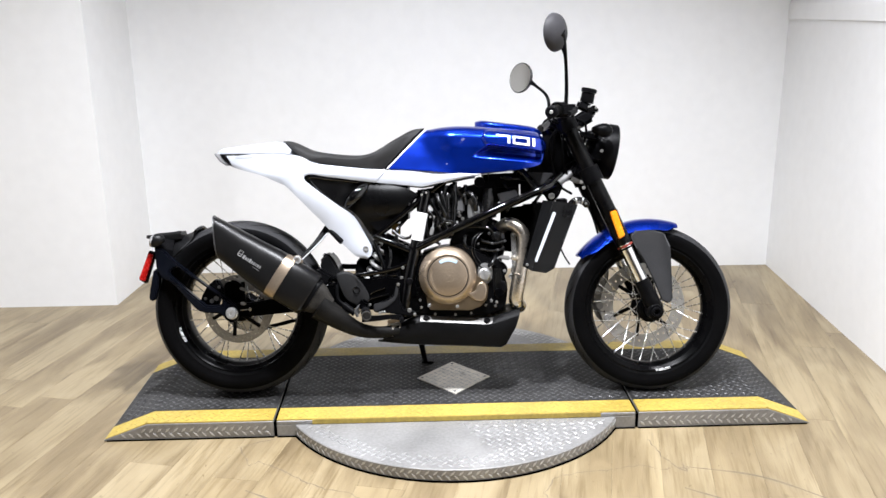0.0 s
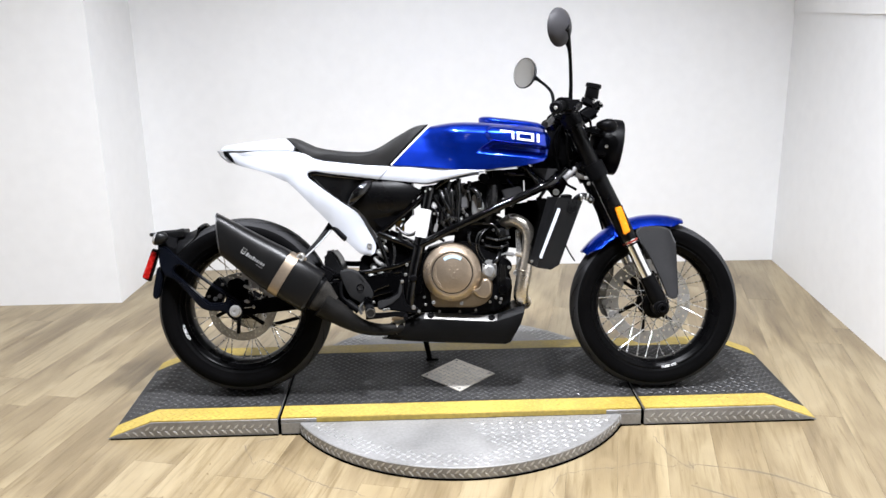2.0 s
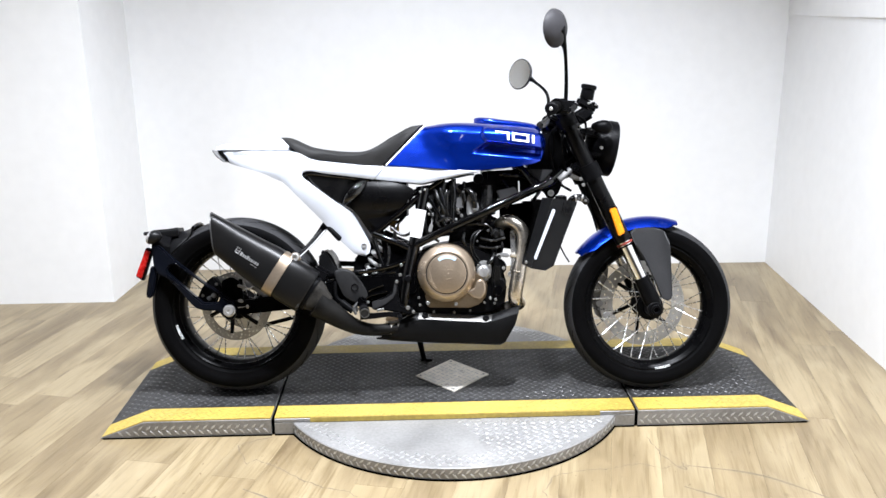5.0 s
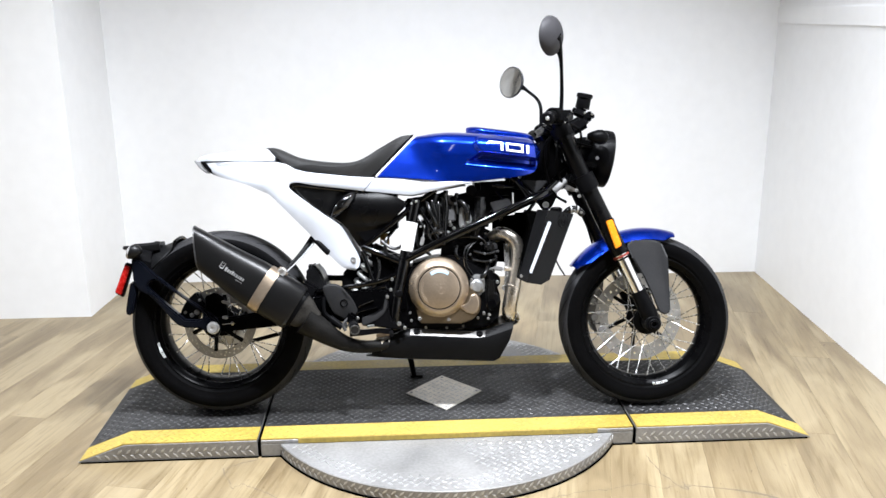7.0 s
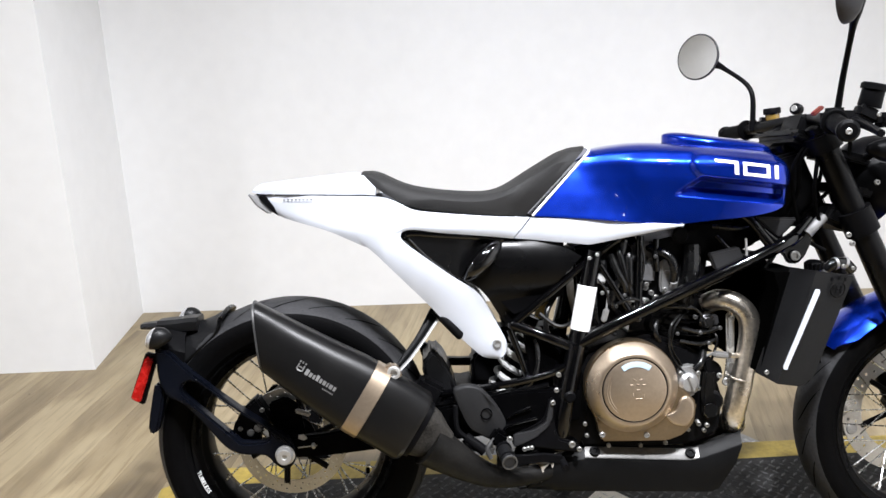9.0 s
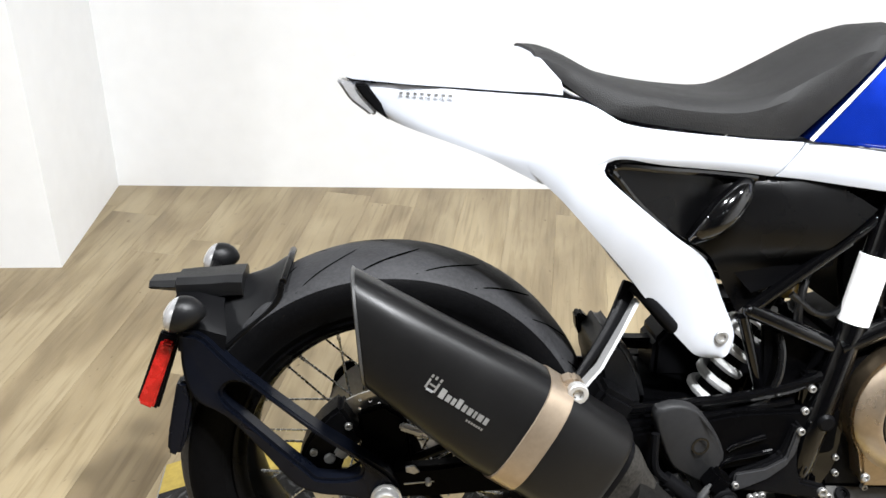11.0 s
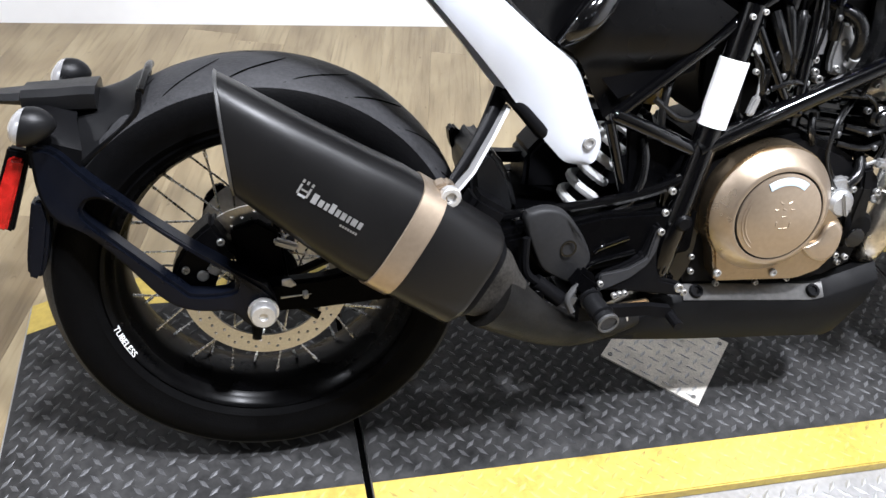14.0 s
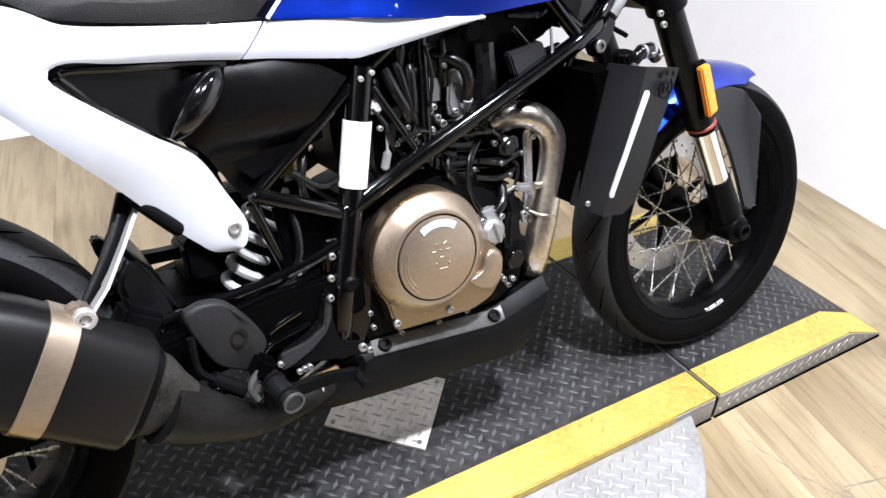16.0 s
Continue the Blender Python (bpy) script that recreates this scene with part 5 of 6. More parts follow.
# small fittings between the frame tubes
part("fuel_rail", tube([(0.008, -0.100, 0.708), (0.007, -0.104, 0.690), (0.008, -0.104, 0.645), (0.009, -0.098, 0.625)], [0.007, 0.0095, 0.0095, 0.006], 14), HOSE, bike, "black injector body")
part("fuel_hose", tube([(-0.014, -0.088, 0.722), (-0.012, -0.102, 0.705), (-0.002, -0.106, 0.665), (0.012, -0.102, 0.622), (0.016, -0.09, 0.60)], 0.0075, 12), HOSE, bike, "glossy black fuel hose")
part("sensor_housing", block((0.032, 0.022, 0.046), pose(0.052, -0.083, 0.664, 0, 6, 0), 0.006, 2), DULLBOX, bike, "grey sensor housing")
part("engine_side_box", plate([(0.168, 0.452), (0.192, 0.450), (0.196, 0.40), (0.200, 0.355), (0.185, 0.335), (0.165, 0.345), (0.162, 0.40)], -0.120, -0.09, 0.007, 3), PIPE, bike, "black box beside the water pump")
part("box_cap", drum((0.181, -0.118, 0.362), OUT, 0.017, 0.006, 0.002, 24), BLACK, bike)
for x, y, z, rad in ((0.006, -0.104, 0.602, 0.007), (0.046, -0.098, 0.640, 0.006), (0.059, -0.086, 0.619, 0.007), (0.155, -0.118, 0.333, 0.006), (0.173, -0.118, 0.329, 0.006), (0.202, -0.112, 0.437, 0.007), (-0.02, -0.098, 0.594, 0.005), (0.020, -0.106, 0.588, 0.005), (-0.053, -0.112, 0.626, 0.005), (0.236, -0.092, 0.560, 0.006), (0.15, -0.09, 0.63, 0.005), (0.165, -0.09, 0.60, 0.005)):
    part("fitting_bolt", bolt((x, y, z), OUT, rad, 0.007), FASTENER, bike)
for pts in ([(0.030, -0.112, 0.735), (0.036, -0.118, 0.69), (0.030, -0.118, 0.645)], [(-0.062, -0.112, 0.655), (-0.045, -0.118, 0.63), (-0.040, -0.115, 0.60)], [(0.127, -0.112, 0.655), (0.135, -0.116, 0.62), (0.128, -0.112, 0.59)]):
    part("wire", tube(pts, 0.0028, 6), HOSE, bike)
part("starter_relay", drum((0.176, -0.090, 0.556), OUT, 0.017, 0.022, 0.004, 24, drum((0.176, -0.112, 0.556), OUT, 0.011, 0.006, 0.002, 20)), HOSE, bike, "round black starter relay")
part("relay_bolt", bolt((0.150, -0.104, 0.566), OUT, 0.006, 0.008), LIP, bike)
for pts, r in (([(0.075, -0.098, 0.588), (0.110, -0.108, 0.590), (0.150, -0.104, 0.585)], 0.0045), ([(0.125, -0.100, 0.540), (0.165, -0.108, 0.532), (0.205, -0.100, 0.540)], 0.0050), ([(0.120, -0.098, 0.512), (0.160, -0.106, 0.506), (0.198, -0.098, 0.512)], 0.0045), ([(0.068, -0.096, 0.560), (0.064, -0.108, 0.535), (0.075, -0.102, 0.515)], 0.0060), ([(-0.030, -0.094, 0.705), (-0.020, -0.108, 0.672), (-0.004, -0.108, 0.640), (0.000, -0.096, 0.612)], 0.0085), ([(0.070, -0.090, 0.735), (0.066, -0.100, 0.700), (0.070, -0.096, 0.668)], 0.0070)):
    part("wiring_sleeve", tube(pts, r, 10), HOSE, bike)
for x, y, z in ((0.112, -0.104, 0.530), (0.180, -0.106, 0.508), (0.205, -0.104, 0.540), (0.160, -0.110, 0.532), (-0.004, -0.106, 0.618), (0.064, -0.104, 0.700), (0.030, -0.100, 0.628)):
    part("sleeve_clip", drum((x, y, z), OUT, 0.0045, 0.006, 0.0015, 14), LIP, bike)
part("head_cover_plate", plate([(0.018, 0.728), (0.060, 0.732), (0.066, 0.690), (0.060, 0.650), (0.034, 0.642), (0.020, 0.670)], -0.088, -0.076, 0.005), DULLBOX, bike, "grey cam cover plate")
# shock absorber
bm = bmesh.new()
pts = []
for t in np.linspace(0, 1, 150):
    a = 2 * math.pi * 6.3 * t
    pts.append((-0.203 - 0.071 * t + 0.91 * 0.025 * math.cos(a), -0.040 + 0.025 * math.sin(a), 0.546 - 0.155 * t - 0.42 * 0.025 * math.cos(a)))
tube(pts, 0.0072, 8, 1, bm=bm)
shock = part("shock_spring", bm, SPRING, bike, "white coil spring of the rear shock")
part("shock_link", plate([(-0.222, 0.540), (-0.170, 0.530), (-0.140, 0.490), (-0.150, 0.450), (-0.185, 0.428), (-0.212, 0.436), (-0.214, 0.480)], -0.094, -0.086, 0.003), DEEP, bike, "black shock linkage plate")
part("shock_body", tube([(-0.194, -0.040, 0.565), (-0.282, -0.040, 0.374)], 0.0165, 16), SATIN, shock)
# hoses and rails towards the back wheel
part("brake_hose", tube([(-0.197, -0.096, 0.525), (-0.192, -0.106, 0.495), (-0.198, -0.112, 0.455), (-0.225, -0.112, 0.422), (-0.32, -0.114, 0.400), (-0.44, -0.112, 0.388)], 0.0055, 8), HOSE, bike)
part("swingarm_rail", tube([(-0.105, -0.112, 0.480), (-0.17, -0.113, 0.452), (-0.25, -0.113, 0.434), (-0.345, -0.112, 0.422), (-0.47, -0.108, 0.406)], 0.0085, 10), BLACK, bike)
part("swingarm_rail", tube([(-0.17, -0.112, 0.428), (-0.30, -0.114, 0.405), (-0.47, -0.110, 0.386)], 0.0075, 8), BLACK, bike)
# inner rear mudguard and battery box
bm = plate([(-0.444, 0.470), (-0.436, 0.492), (-0.417, 0.506), (-0.402, 0.494), (-0.382, 0.460), (-0.366, 0.409), (-0.395, 0.398), (-0.424, 0.401), (-0.438, 0.435)], -0.080, 0.060, 0.014, 3)
part("inner_mudguard", bm, GREY, bike, "black inner mudguard", 60)
part("chain_guard", plate([(-0.446, 0.470), (-0.450, 0.494), (-0.440, 0.498), (-0.428, 0.488), (-0.418, 0.476), (-0.414, 0.459), (-0.355, 0.455), (-0.242, 0.456), (-0.236, 0.434), (-0.345, 0.437), (-0.43, 0.440)], 0.045, 0.070, 0.003), SATIN, bike, "black chain guard")
for k in range(7):
    part("guard_hole", block((0.010, 0.002, 0.004), pose(-0.345 + k * 0.0155, 0.0445, 0.4495), 0.001, 1), GROOVE, bike)
part("battery_box", plate([(-0.27, 0.53), (-0.13, 0.53), (-0.11, 0.48), (-0.13, 0.40), (-0.33, 0.40), (-0.33, 0.46)], 0.02, 0.10, 0.008), SATIN, bike, "black battery box")
part("cable_box", block((0.06, 0.05, 0.05), pose(-0.43, -0.10, 0.42, 0, 30, 0), 0.008), SATIN, bike)

# -- exhaust --
part("exhaust_header", tube([(0.192, -0.05, 0.583), (0.213, -0.074, 0.597), (0.242, -0.092, 0.592), (0.267, -0.101, 0.565), (0.272, -0.103, 0.523), (0.264, -0.101, 0.463), (0.253, -0.097, 0.403), (0.244, -0.091, 0.352), (0.246, -0.078, 0.322), (0.257, -0.052, 0.309), (0.256, -0.02, 0.303), (0.22, 0.01, 0.28), (0.12, 0.01, 0.245), (0.0, 0.0, 0.235), (-0.12, -0.06, 0.235), (-0.2, -0.105, 0.232)], [0.0230] * 6 + [0.0255] * 4 + [0.0255] * 6, 18), HEADER, bike, "heat-tinted steel exhaust header")
part("header_joint", lathe([(0.0235, 0), (0.0262, 0.002), (0.0262, 0.005), (0.0235, 0.007)], (0.2543, -0.0985, 0.428), (-0.18, 0.05, -1), 28), HEADER, bike)
part("lambda_sensor", tube([(0.258, -0.101, 0.474), (0.226, -0.110, 0.480)], 0.0062, 10), HEADER, bike, "brass exhaust sensor")
part("sensor_plug", block((0.034, 0.016, 0.014), pose(0.205, -0.110, 0.482, 0, 8, 0), 0.004, 2, tube([(0.19, -0.108, 0.486), (0.165, -0.10, 0.470), (0.15, -0.10, 0.455)], 0.003, 8)), CAST, bike, "grey sensor plug and lead")
part("strut_bolt", bolt((0.227, -0.084, 0.415), OUT, 0.009, 0.006), STEEL, bike)
part("engine_strut", plate([(0.227, 0.569), (0.246, 0.567), (0.247, 0.46), (0.241, 0.408), (0.232, 0.400), (0.224, 0.410), (0.231, 0.46)], -0.084, -0.070, 0.004), BRIGHT, bike, "polished engine bracket")
part("exhaust_pipe", tube([(-0.17, -0.10, 0.232), (-0.24, -0.125, 0.229), (-0.30, -0.146, 0.242), (-0.35, -0.164, 0.270), (-0.395, -0.176, 0.302), (-0.435, -0.184, 0.330)], [0.020, 0.021, 0.025, 0.032, 0.040, 0.046], 24), PIPE, bike, "dusty black exhaust link pipe")
AX = Vector((0.845, -0.02, -0.535)).normalized()
UPV = AX.cross(Vector((0, 1, 0))).normalized()
if UPV.z < 0:
    UPV = -UPV
MC = Vector((-0.598, -0.178, 0.455))


def can_ring(s, grow=0.0, scale=None, cut=0.0):
    scale = scale or np.interp(s, [-0.206, 0.0, 0.16], [0.735, 1.0, 0.99])
    out = []
    for k in range(40):
        a = 2 * math.pi * k / 40
        c, d = math.cos(a), math.sin(a)
        f = (abs(c) ** 3.0 + abs(d) ** 3.0) ** (-1 / 3.0)
        u, v = f * c * (0.057 * (0.35 + 0.65 * scale) + grow), f * d * (0.077 * scale + grow)
        u *= 1 - 0.14 * (v / 0.08)
        out.append(MC + AX * (s + cut * v) + Vector((0, -u, 0)) + UPV * v)
    return out


CUT = -0.79
silencer = part("silencer", loft([can_ring(-0.206, 0, None, CUT), can_ring(-0.203, 0.0008, None, CUT), can_ring(-0.12, 0, None, -0.3), can_ring(-0.06), can_ring(0.0), can_ring(0.06), can_ring(0.155), can_ring(0.163, -0.004, 0.97), can_ring(0.150, -0.012, 0.9)], cap=False), CAN, bike, "slanted black ceramic-coated silencer")
part("silencer_mouth", loft([can_ring(-0.2062, 0.001, None, CUT), can_ring(-0.210, 0.0014, None, CUT), can_ring(-0.2115, -0.001, None, CUT), can_ring(-0.2085, -0.0035, None, CUT), can_ring(-0.195, -0.006, None, CUT), can_ring(-0.08, -0.014, None, -0.3)]), LIP, silencer, "thin rolled lip of the silencer")
part("silencer_band", loft([can_ring(0.027, 0.0005), can_ring(0.028, 0.0022), can_ring(0.062, 0.0022), can_ring(0.063, 0.0005)], cap=False), BRONZE, silencer, "bronze clamp band")
part("silencer_gap", loft([can_ring(0.150, -0.012, 0.9), can_ring(0.168, -0.009, 0.92), can_ring(0.176, -0.011, 0.92)]), SATIN, silencer, "black rubber ring")
part("silencer_end", loft([can_ring(0.174, -0.013, 0.9), can_ring(0.195, -0.018, 0.9), can_ring(0.22, -0.030, 0.86), can_ring(0.24, -0.036, 0.82)]), DUST, silencer, "dusty grey silencer end cone")
# maker's mark and lettering as plain bars
bm = bmesh.new()


def can_mark(s, v, ds, dv):
    pts = []
    for a, b in ((0, 0), (ds, 0), (ds, dv), (0, dv)):
        ring = can_ring(s + a)
        p = min((q for q in ring if q.y < MC.y), key=lambda q: abs((q - MC).dot(UPV) - (v + b)))
        pts.append(Vector((0, p.y - 0.0012, 0)) + (MC + AX * (s + a) + UPV * (v + b)) * Vector((1, 0, 1)))
    bm.faces.new([bm.verts.new(p) for p in pts])


x = -0.092
for wdt, h in ((0.0095, 0.0125), (0.0085, 0.009), (0.007, 0.009), (0.0085, 0.012), (0.0075, 0.009), (0.0085, 0.009), (0.006, 0.009), (0.0095, 0.009), (0.0075, 0.009)):
    can_mark(x, -0.006 if h < 0.0125 else -0.0065, wdt - 0.0022, h)
    x += wdt
for k in range(7):
    can_mark(-0.046 + k * 0.0036, -0.0145, 0.0024, 0.003)
for a, b, c, d in ((-0.112, -0.005, 0.0028, 0.013), (-0.0995, -0.005, 0.0028, 0.013), (-0.1092, -0.0065, 0.0097, 0.003), (-0.1085, 0.001, 0.0085, 0.0024), (-0.112, 0.010, 0.003, 0.0045), (-0.1063, 0.010, 0.003, 0.0045), (-0.0997, 0.010, 0.003, 0.0045)):
    can_mark(a, b, c, d)
part("lettering", bm, CAST, silencer, "pale lettering bars", 80)
part("silencer_lug", plate([(-0.539, 0.465), (-0.521, 0.498), (-0.504, 0.505), (-0.489, 0.495), (-0.484, 0.475), (-0.504, 0.455)], -0.196, -0.170, 0.004), BRONZE, silencer)
part("lug_bolt", bolt((-0.501, -0.196, 0.488), OUT, 0.0135, 0.012), STEEL, silencer, "large silver bolt")
part("hanger_arm", loft([[(x - w, y - 0.009, z), (x + w, y - 0.009, z), (x + w, y + 0.009, z), (x - w, y + 0.009, z)] for x, y, z, w in ((-0.495, -0.182, 0.482, 0.003), (-0.466, -0.168, 0.509, 0.0025), (-0.434, -0.136, 0.545, 0.0025), (-0.408, -0.108, 0.577, 0.003))]), DULL, bike, "polished silencer hanger")
part("hanger_arm_back", tube([(-0.497, -0.170, 0.488), (-0.447, -0.128, 0.543), (-0.412, -0.090, 0.592)], [0.006, 0.009, 0.013], 10, 6, 0.7), SATIN, bike)
part("passenger_peg_mount", tube([(-0.415, -0.106, 0.597), (-0.402, -0.116, 0.587), (-0.388, -0.120, 0.573), (-0.362, -0.122, 0.546), (-0.358, -0.122, 0.542)], [0.007, 0.0085, 0.0090, 0.0095, 0.007], 14), SATIN, bike, "folded black passenger peg")

# -- rider's peg, heel guard and brake pedal --
outline = even(spline([(-0.376, 0.436), (-0.352, 0.443), (-0.322, 0.436), (-0.295, 0.407), (-0.268, 0.366), (-0.261, 0.345), (-0.272, 0.324), (-0.295, 0.319), (-0.322, 0.331), (-0.348, 0.349), (-0.370, 0.395), (-0.379, 0.424), (-0.376, 0.436)], 4), 57)[:-1]
bm = dome(outline, -0.134, 0.016, None, 4, 0.12)
for v in bm.verts:
    v.co.y += 0.022 * smooth01(-0.310, -0.255, v.co.x)
part("heel_guard", bm, HEEL, bike, "charcoal heel guard")
part("footrest_hinge", block((0.030, 0.030, 0.034), pose(-0.286, -0.158, 0.330, 0, 35, 0), 0.006, 2), DEEP, bike, "black footrest hinge block")
part("heel_emblem", lathe([(0.010, 0), (0.013, 0), (0.013, 0.001), (0.010, 0.001)], (-0.309, -0.1462, 0.378), (0.10, -0.99, 0.0), 24), BLACK, bike)
part("footrest_bracket", plate([(-0.173, 0.404), (-0.162, 0.404), (-0.163, 0.362), (-0.159, 0.332), (-0.150, 0.314), (-0.109, 0.302), (-0.106, 0.282), (-0.158, 0.289), (-0.208, 0.297), (-0.250, 0.300), (-0.255, 0.314), (-0.246, 0.328), (-0.208, 0.344), (-0.187, 0.356), (-0.179, 0.376)], -0.137, -0.121, 0.004, 2), SATIN, bike, "charcoal footrest bracket")
# Paler band along one edge paints the light on the bracket's rounded rim.
part("bracket_edge", plate([(-0.251, 0.300), (-0.251, 0.330), (-0.208, 0.338), (-0.181, 0.354), (-0.172, 0.400), (-0.163, 0.400), (-0.167, 0.361), (-0.178, 0.340), (-0.202, 0.320), (-0.230, 0.307)], -0.1405, -0.135, 0.0025, 2), BRACKET, bike, "paler strip for the lit rounded bracket edge")
part("footrest", tube([(-0.281, -0.135, 0.318), (-0.275, -0.19, 0.307), (-0.270, -0.222, 0.300)], [0.013, 0.015, 0.0155], 18), GREY, bike, "ribbed black footrest")
for k in (0, 3):
    part("footrest_rib", lathe([(0.0150, 0), (0.0172, 0.001), (0.0172, 0.004), (0.0150, 0.005)], (-0.277 + k * 0.002, -0.174 - k * 0.012, 0.3105 - k * 0.0025), (0.13, -1, -0.2), 20), SATIN, bike)
part("footrest_end", drum((-0.2695, -0.221, 0.3005), (0.13, -1, -0.22), 0.0135, 0.006, 0.002), BRACKET, bike, "grey footrest end")
part("end_ring", lathe([(0.0128, 0.003), (0.0162, 0.003), (0.0162, 0.0075), (0.0128, 0.0075)], (-0.2695, -0.221, 0.3005), (0.13, -1, -0.22), 28), LIP, bike, "worn grey ring")
part("footrest_spring", tube([(-0.295, -0.165, 0.33), (-0.31, -0.172, 0.31), (-0.303, -0.175, 0.29)], 0.005, 8, bm=block((0.016, 0.016, 0.020), pose(-0.304, -0.165, 0.306, 0, 20, 0), 0.004)), LIP, bike, "silver footrest hinge")
part("brake_pedal", loft([[(x, y - 0.006, z - h), (x, y + 0.006, z - h), (x, y + 0.006, z + h), (x, y - 0.006, z + h)] for x, y, z, h in ((-0.29, -0.165, 0.282, 0.012), (-0.24, -0.17, 0.284, 0.009), (-0.19, -0.178, 0.29, 0.008), (-0.155, -0.185, 0.287, 0.009))]), SATIN, bike, "dark brake pedal")
part("pedal_tip", tube([(-0.155, -0.178, 0.285), (-0.152, -0.215, 0.279)], 0.0075, 10), SATIN, bike)
part("pedal_window", block((0.046, 0.01, 0.013), pose(-0.183, -0.13, 0.269, 0, -8, 0), 0.003), CASE, bike)
part("master_cylinder", tube([(-0.355, -0.15, 0.33), (-0.315, -0.155, 0.30)], 0.012, 12, bm=tube([(-0.375, -0.15, 0.40), (-0.372, -0.155, 0.35), (-0.345, -0.155, 0.325)], 0.006, 8)), SATIN, bike, "rear brake master cylinder")
part("bracket_bolt", bolt((-0.128, -0.152, 0.308), OUT, 0.0085, 0.006), FASTENER, bike)
part("side_stand", tube([(-0.115, 0.12, 0.235), (-0.098, 0.18, 0.14), (-0.085, 0.235, 0.062)], [0.013, 0.011, 0.010], 10, bm=block((0.05, 0.035, 0.008), pose(-0.075, 0.245, 0.0605, 13, 0, 0), 0.003)), SATIN, bike, "black side stand")

# thin gloss tubes added to draw the highlight lines along the swingarm's edges
for pts in ([(-0.262, -0.131, 0.362), (-0.251, -0.133, 0.371), (-0.212, -0.133, 0.385)], [(-0.275, -0.131, 0.334), (-0.257, -0.133, 0.348), (-0.199, -0.133, 0.362)]):
    part("swingarm_rib", tube(pts, 0.0035, 8, 4), BLACK, bike)
part("brake_pipe_union", block((0.036, 0.016, 0.026), pose(-0.342, -0.148, 0.312, 0, 10, 0), 0.007, 2), DULL, bike, "bare cast brake union")
part("union_plug", drum((-0.352, -0.154, 0.311), OUT, 0.010, 0.008, 0.002), DEEP, bike)
for p in ((-0.262, -0.165, 0.330), (-0.270, -0.168, 0.292), (-0.230, -0.150, 0.300), (-0.222, -0.150, 0.302), (-0.214, -0.150, 0.303)):
    part("bracket_bolt", bolt(p, OUT, 0.0055, 0.006), FASTENER, bike)

# -- belly pan --
lo_edge = [(-0.241, 0.190), (-0.15, 0.181), (-0.05, 0.175), (0.08, 0.170), (0.19, 0.165), (0.207, 0.173)]
mid_edge = [(-0.236, 0.197), (-0.15, 0.212), (-0.05, 0.214), (0.08, 0.212), (0.205, 0.216), (0.240, 0.240)]
top_edge = [(-0.222, 0.205), (-0.135, 0.252), (-0.095, 0.264), (0.02, 0.257), (0.145, 0.250), (0.196, 0.265), (0.252, 0.284)]
inner_edge = [(x + 0.004, z + 0.021) for x, z in top_edge]
rows = []
for y, e in ((-0.06, lo_edge), (-0.082, lo_edge), (-0.104, [(x, z + 0.006) for x, z in lo_edge]), (-0.117, mid_edge), (-0.119, [(x, z - 0.004) for x, z in top_edge]), (-0.117, top_edge), (-0.095, inner_edge), (-0.080, inner_edge)):
    rows.append([(p[0], y, p[1]) for p in even(e, 24)])
pair("belly_pan_side", sheet(rows, 0.004), PAN, bike, "black belly pan side")
# Paler strip over the pan's chamfer puts its bright reflection into the colour.
part("pan_rail", sheet([[(x, y, z) for x, z in even([(q[0] + dx, q[1] + dz) for q in ((-0.094, 0.264), (-0.04, 0.261), (0.05, 0.2555), (0.140, 0.2505), (0.158, 0.2545))], 20)] for y, dx, dz in ((-0.1195, 0.0, 0.0005), (-0.1180, 0.0, 0.0035), (-0.1005, 0.003, 0.0195), (-0.0985, 0.003, 0.0195))], 0.003), CHAMFER_GLINT, bike, "paler strip for the highlight on the belly pan chamfer")
rows = [[(x, y, z + (0.004 if abs(y) > 0.05 else 0)) for y in np.linspace(-0.1, 0.1, 9)] for x, z in ((-0.235, 0.193), (0.0, 0.178), (0.19, 0.172), (0.215, 0.19), (0.24, 0.235), (0.249, 0.285))]
part("belly_pan", sheet(rows, 0.004), SATIN, bike, "black belly pan")
for x, z in ((0.140, 0.2625), (-0.071, 0.2740)):
    part("pan_bolt", bolt((x, -0.1105, z), (0, -0.65, 0.76), 0.0115, 0.006), SATIN, bike)

# -- radiator --
part("radiator", loft([[(x - w, -0.175, z), (x + 0.015, -0.175, z), (x + 0.015, 0.175, z), (x - w, 0.175, z)] for x, z, w in ((0.290, 0.455, 0.025), (0.334, 0.630, 0.03), (0.343, 0.668, 0.05))]), GROOVE, bike, "matt black radiator")


def folded(rows, thick=0.005):
    """A bent strip of plastic: the two long edges, row by row."""
    return loft([[a, b, Vector(b) + Vector((0, thick, 0)), Vector(a) + Vector((0, thick, 0))] for a, b in rows])


bm = folded([((0.260, -0.168, 0.455), (0.285, -0.216, 0.443)), ((0.293, -0.172, 0.56), (0.321, -0.222, 0.55)), ((0.329, -0.174, 0.678), (0.357, -0.226, 0.676))])
# The far flank gets a darker plastic, so shade is in its colour.
part("radiator_shroud", flipped(bm), SATIN, bike, "far radiator shroud flank, coloured darker for shade")
part("radiator_shroud", bm, GREY, bike, "charcoal radiator shroud flank")
pair("radiator_shroud_front", folded([((0.2855, -0.2162, 0.4425), (0.334, -0.210, 0.434)), ((0.294, -0.218, 0.47), (0.362, -0.210, 0.450)), ((0.3215, -0.2225, 0.55), (0.398, -0.212, 0.548)), ((0.3575, -0.2265, 0.676), (0.441, -0.214, 0.662))]), GREY, bike, "charcoal radiator shroud front")
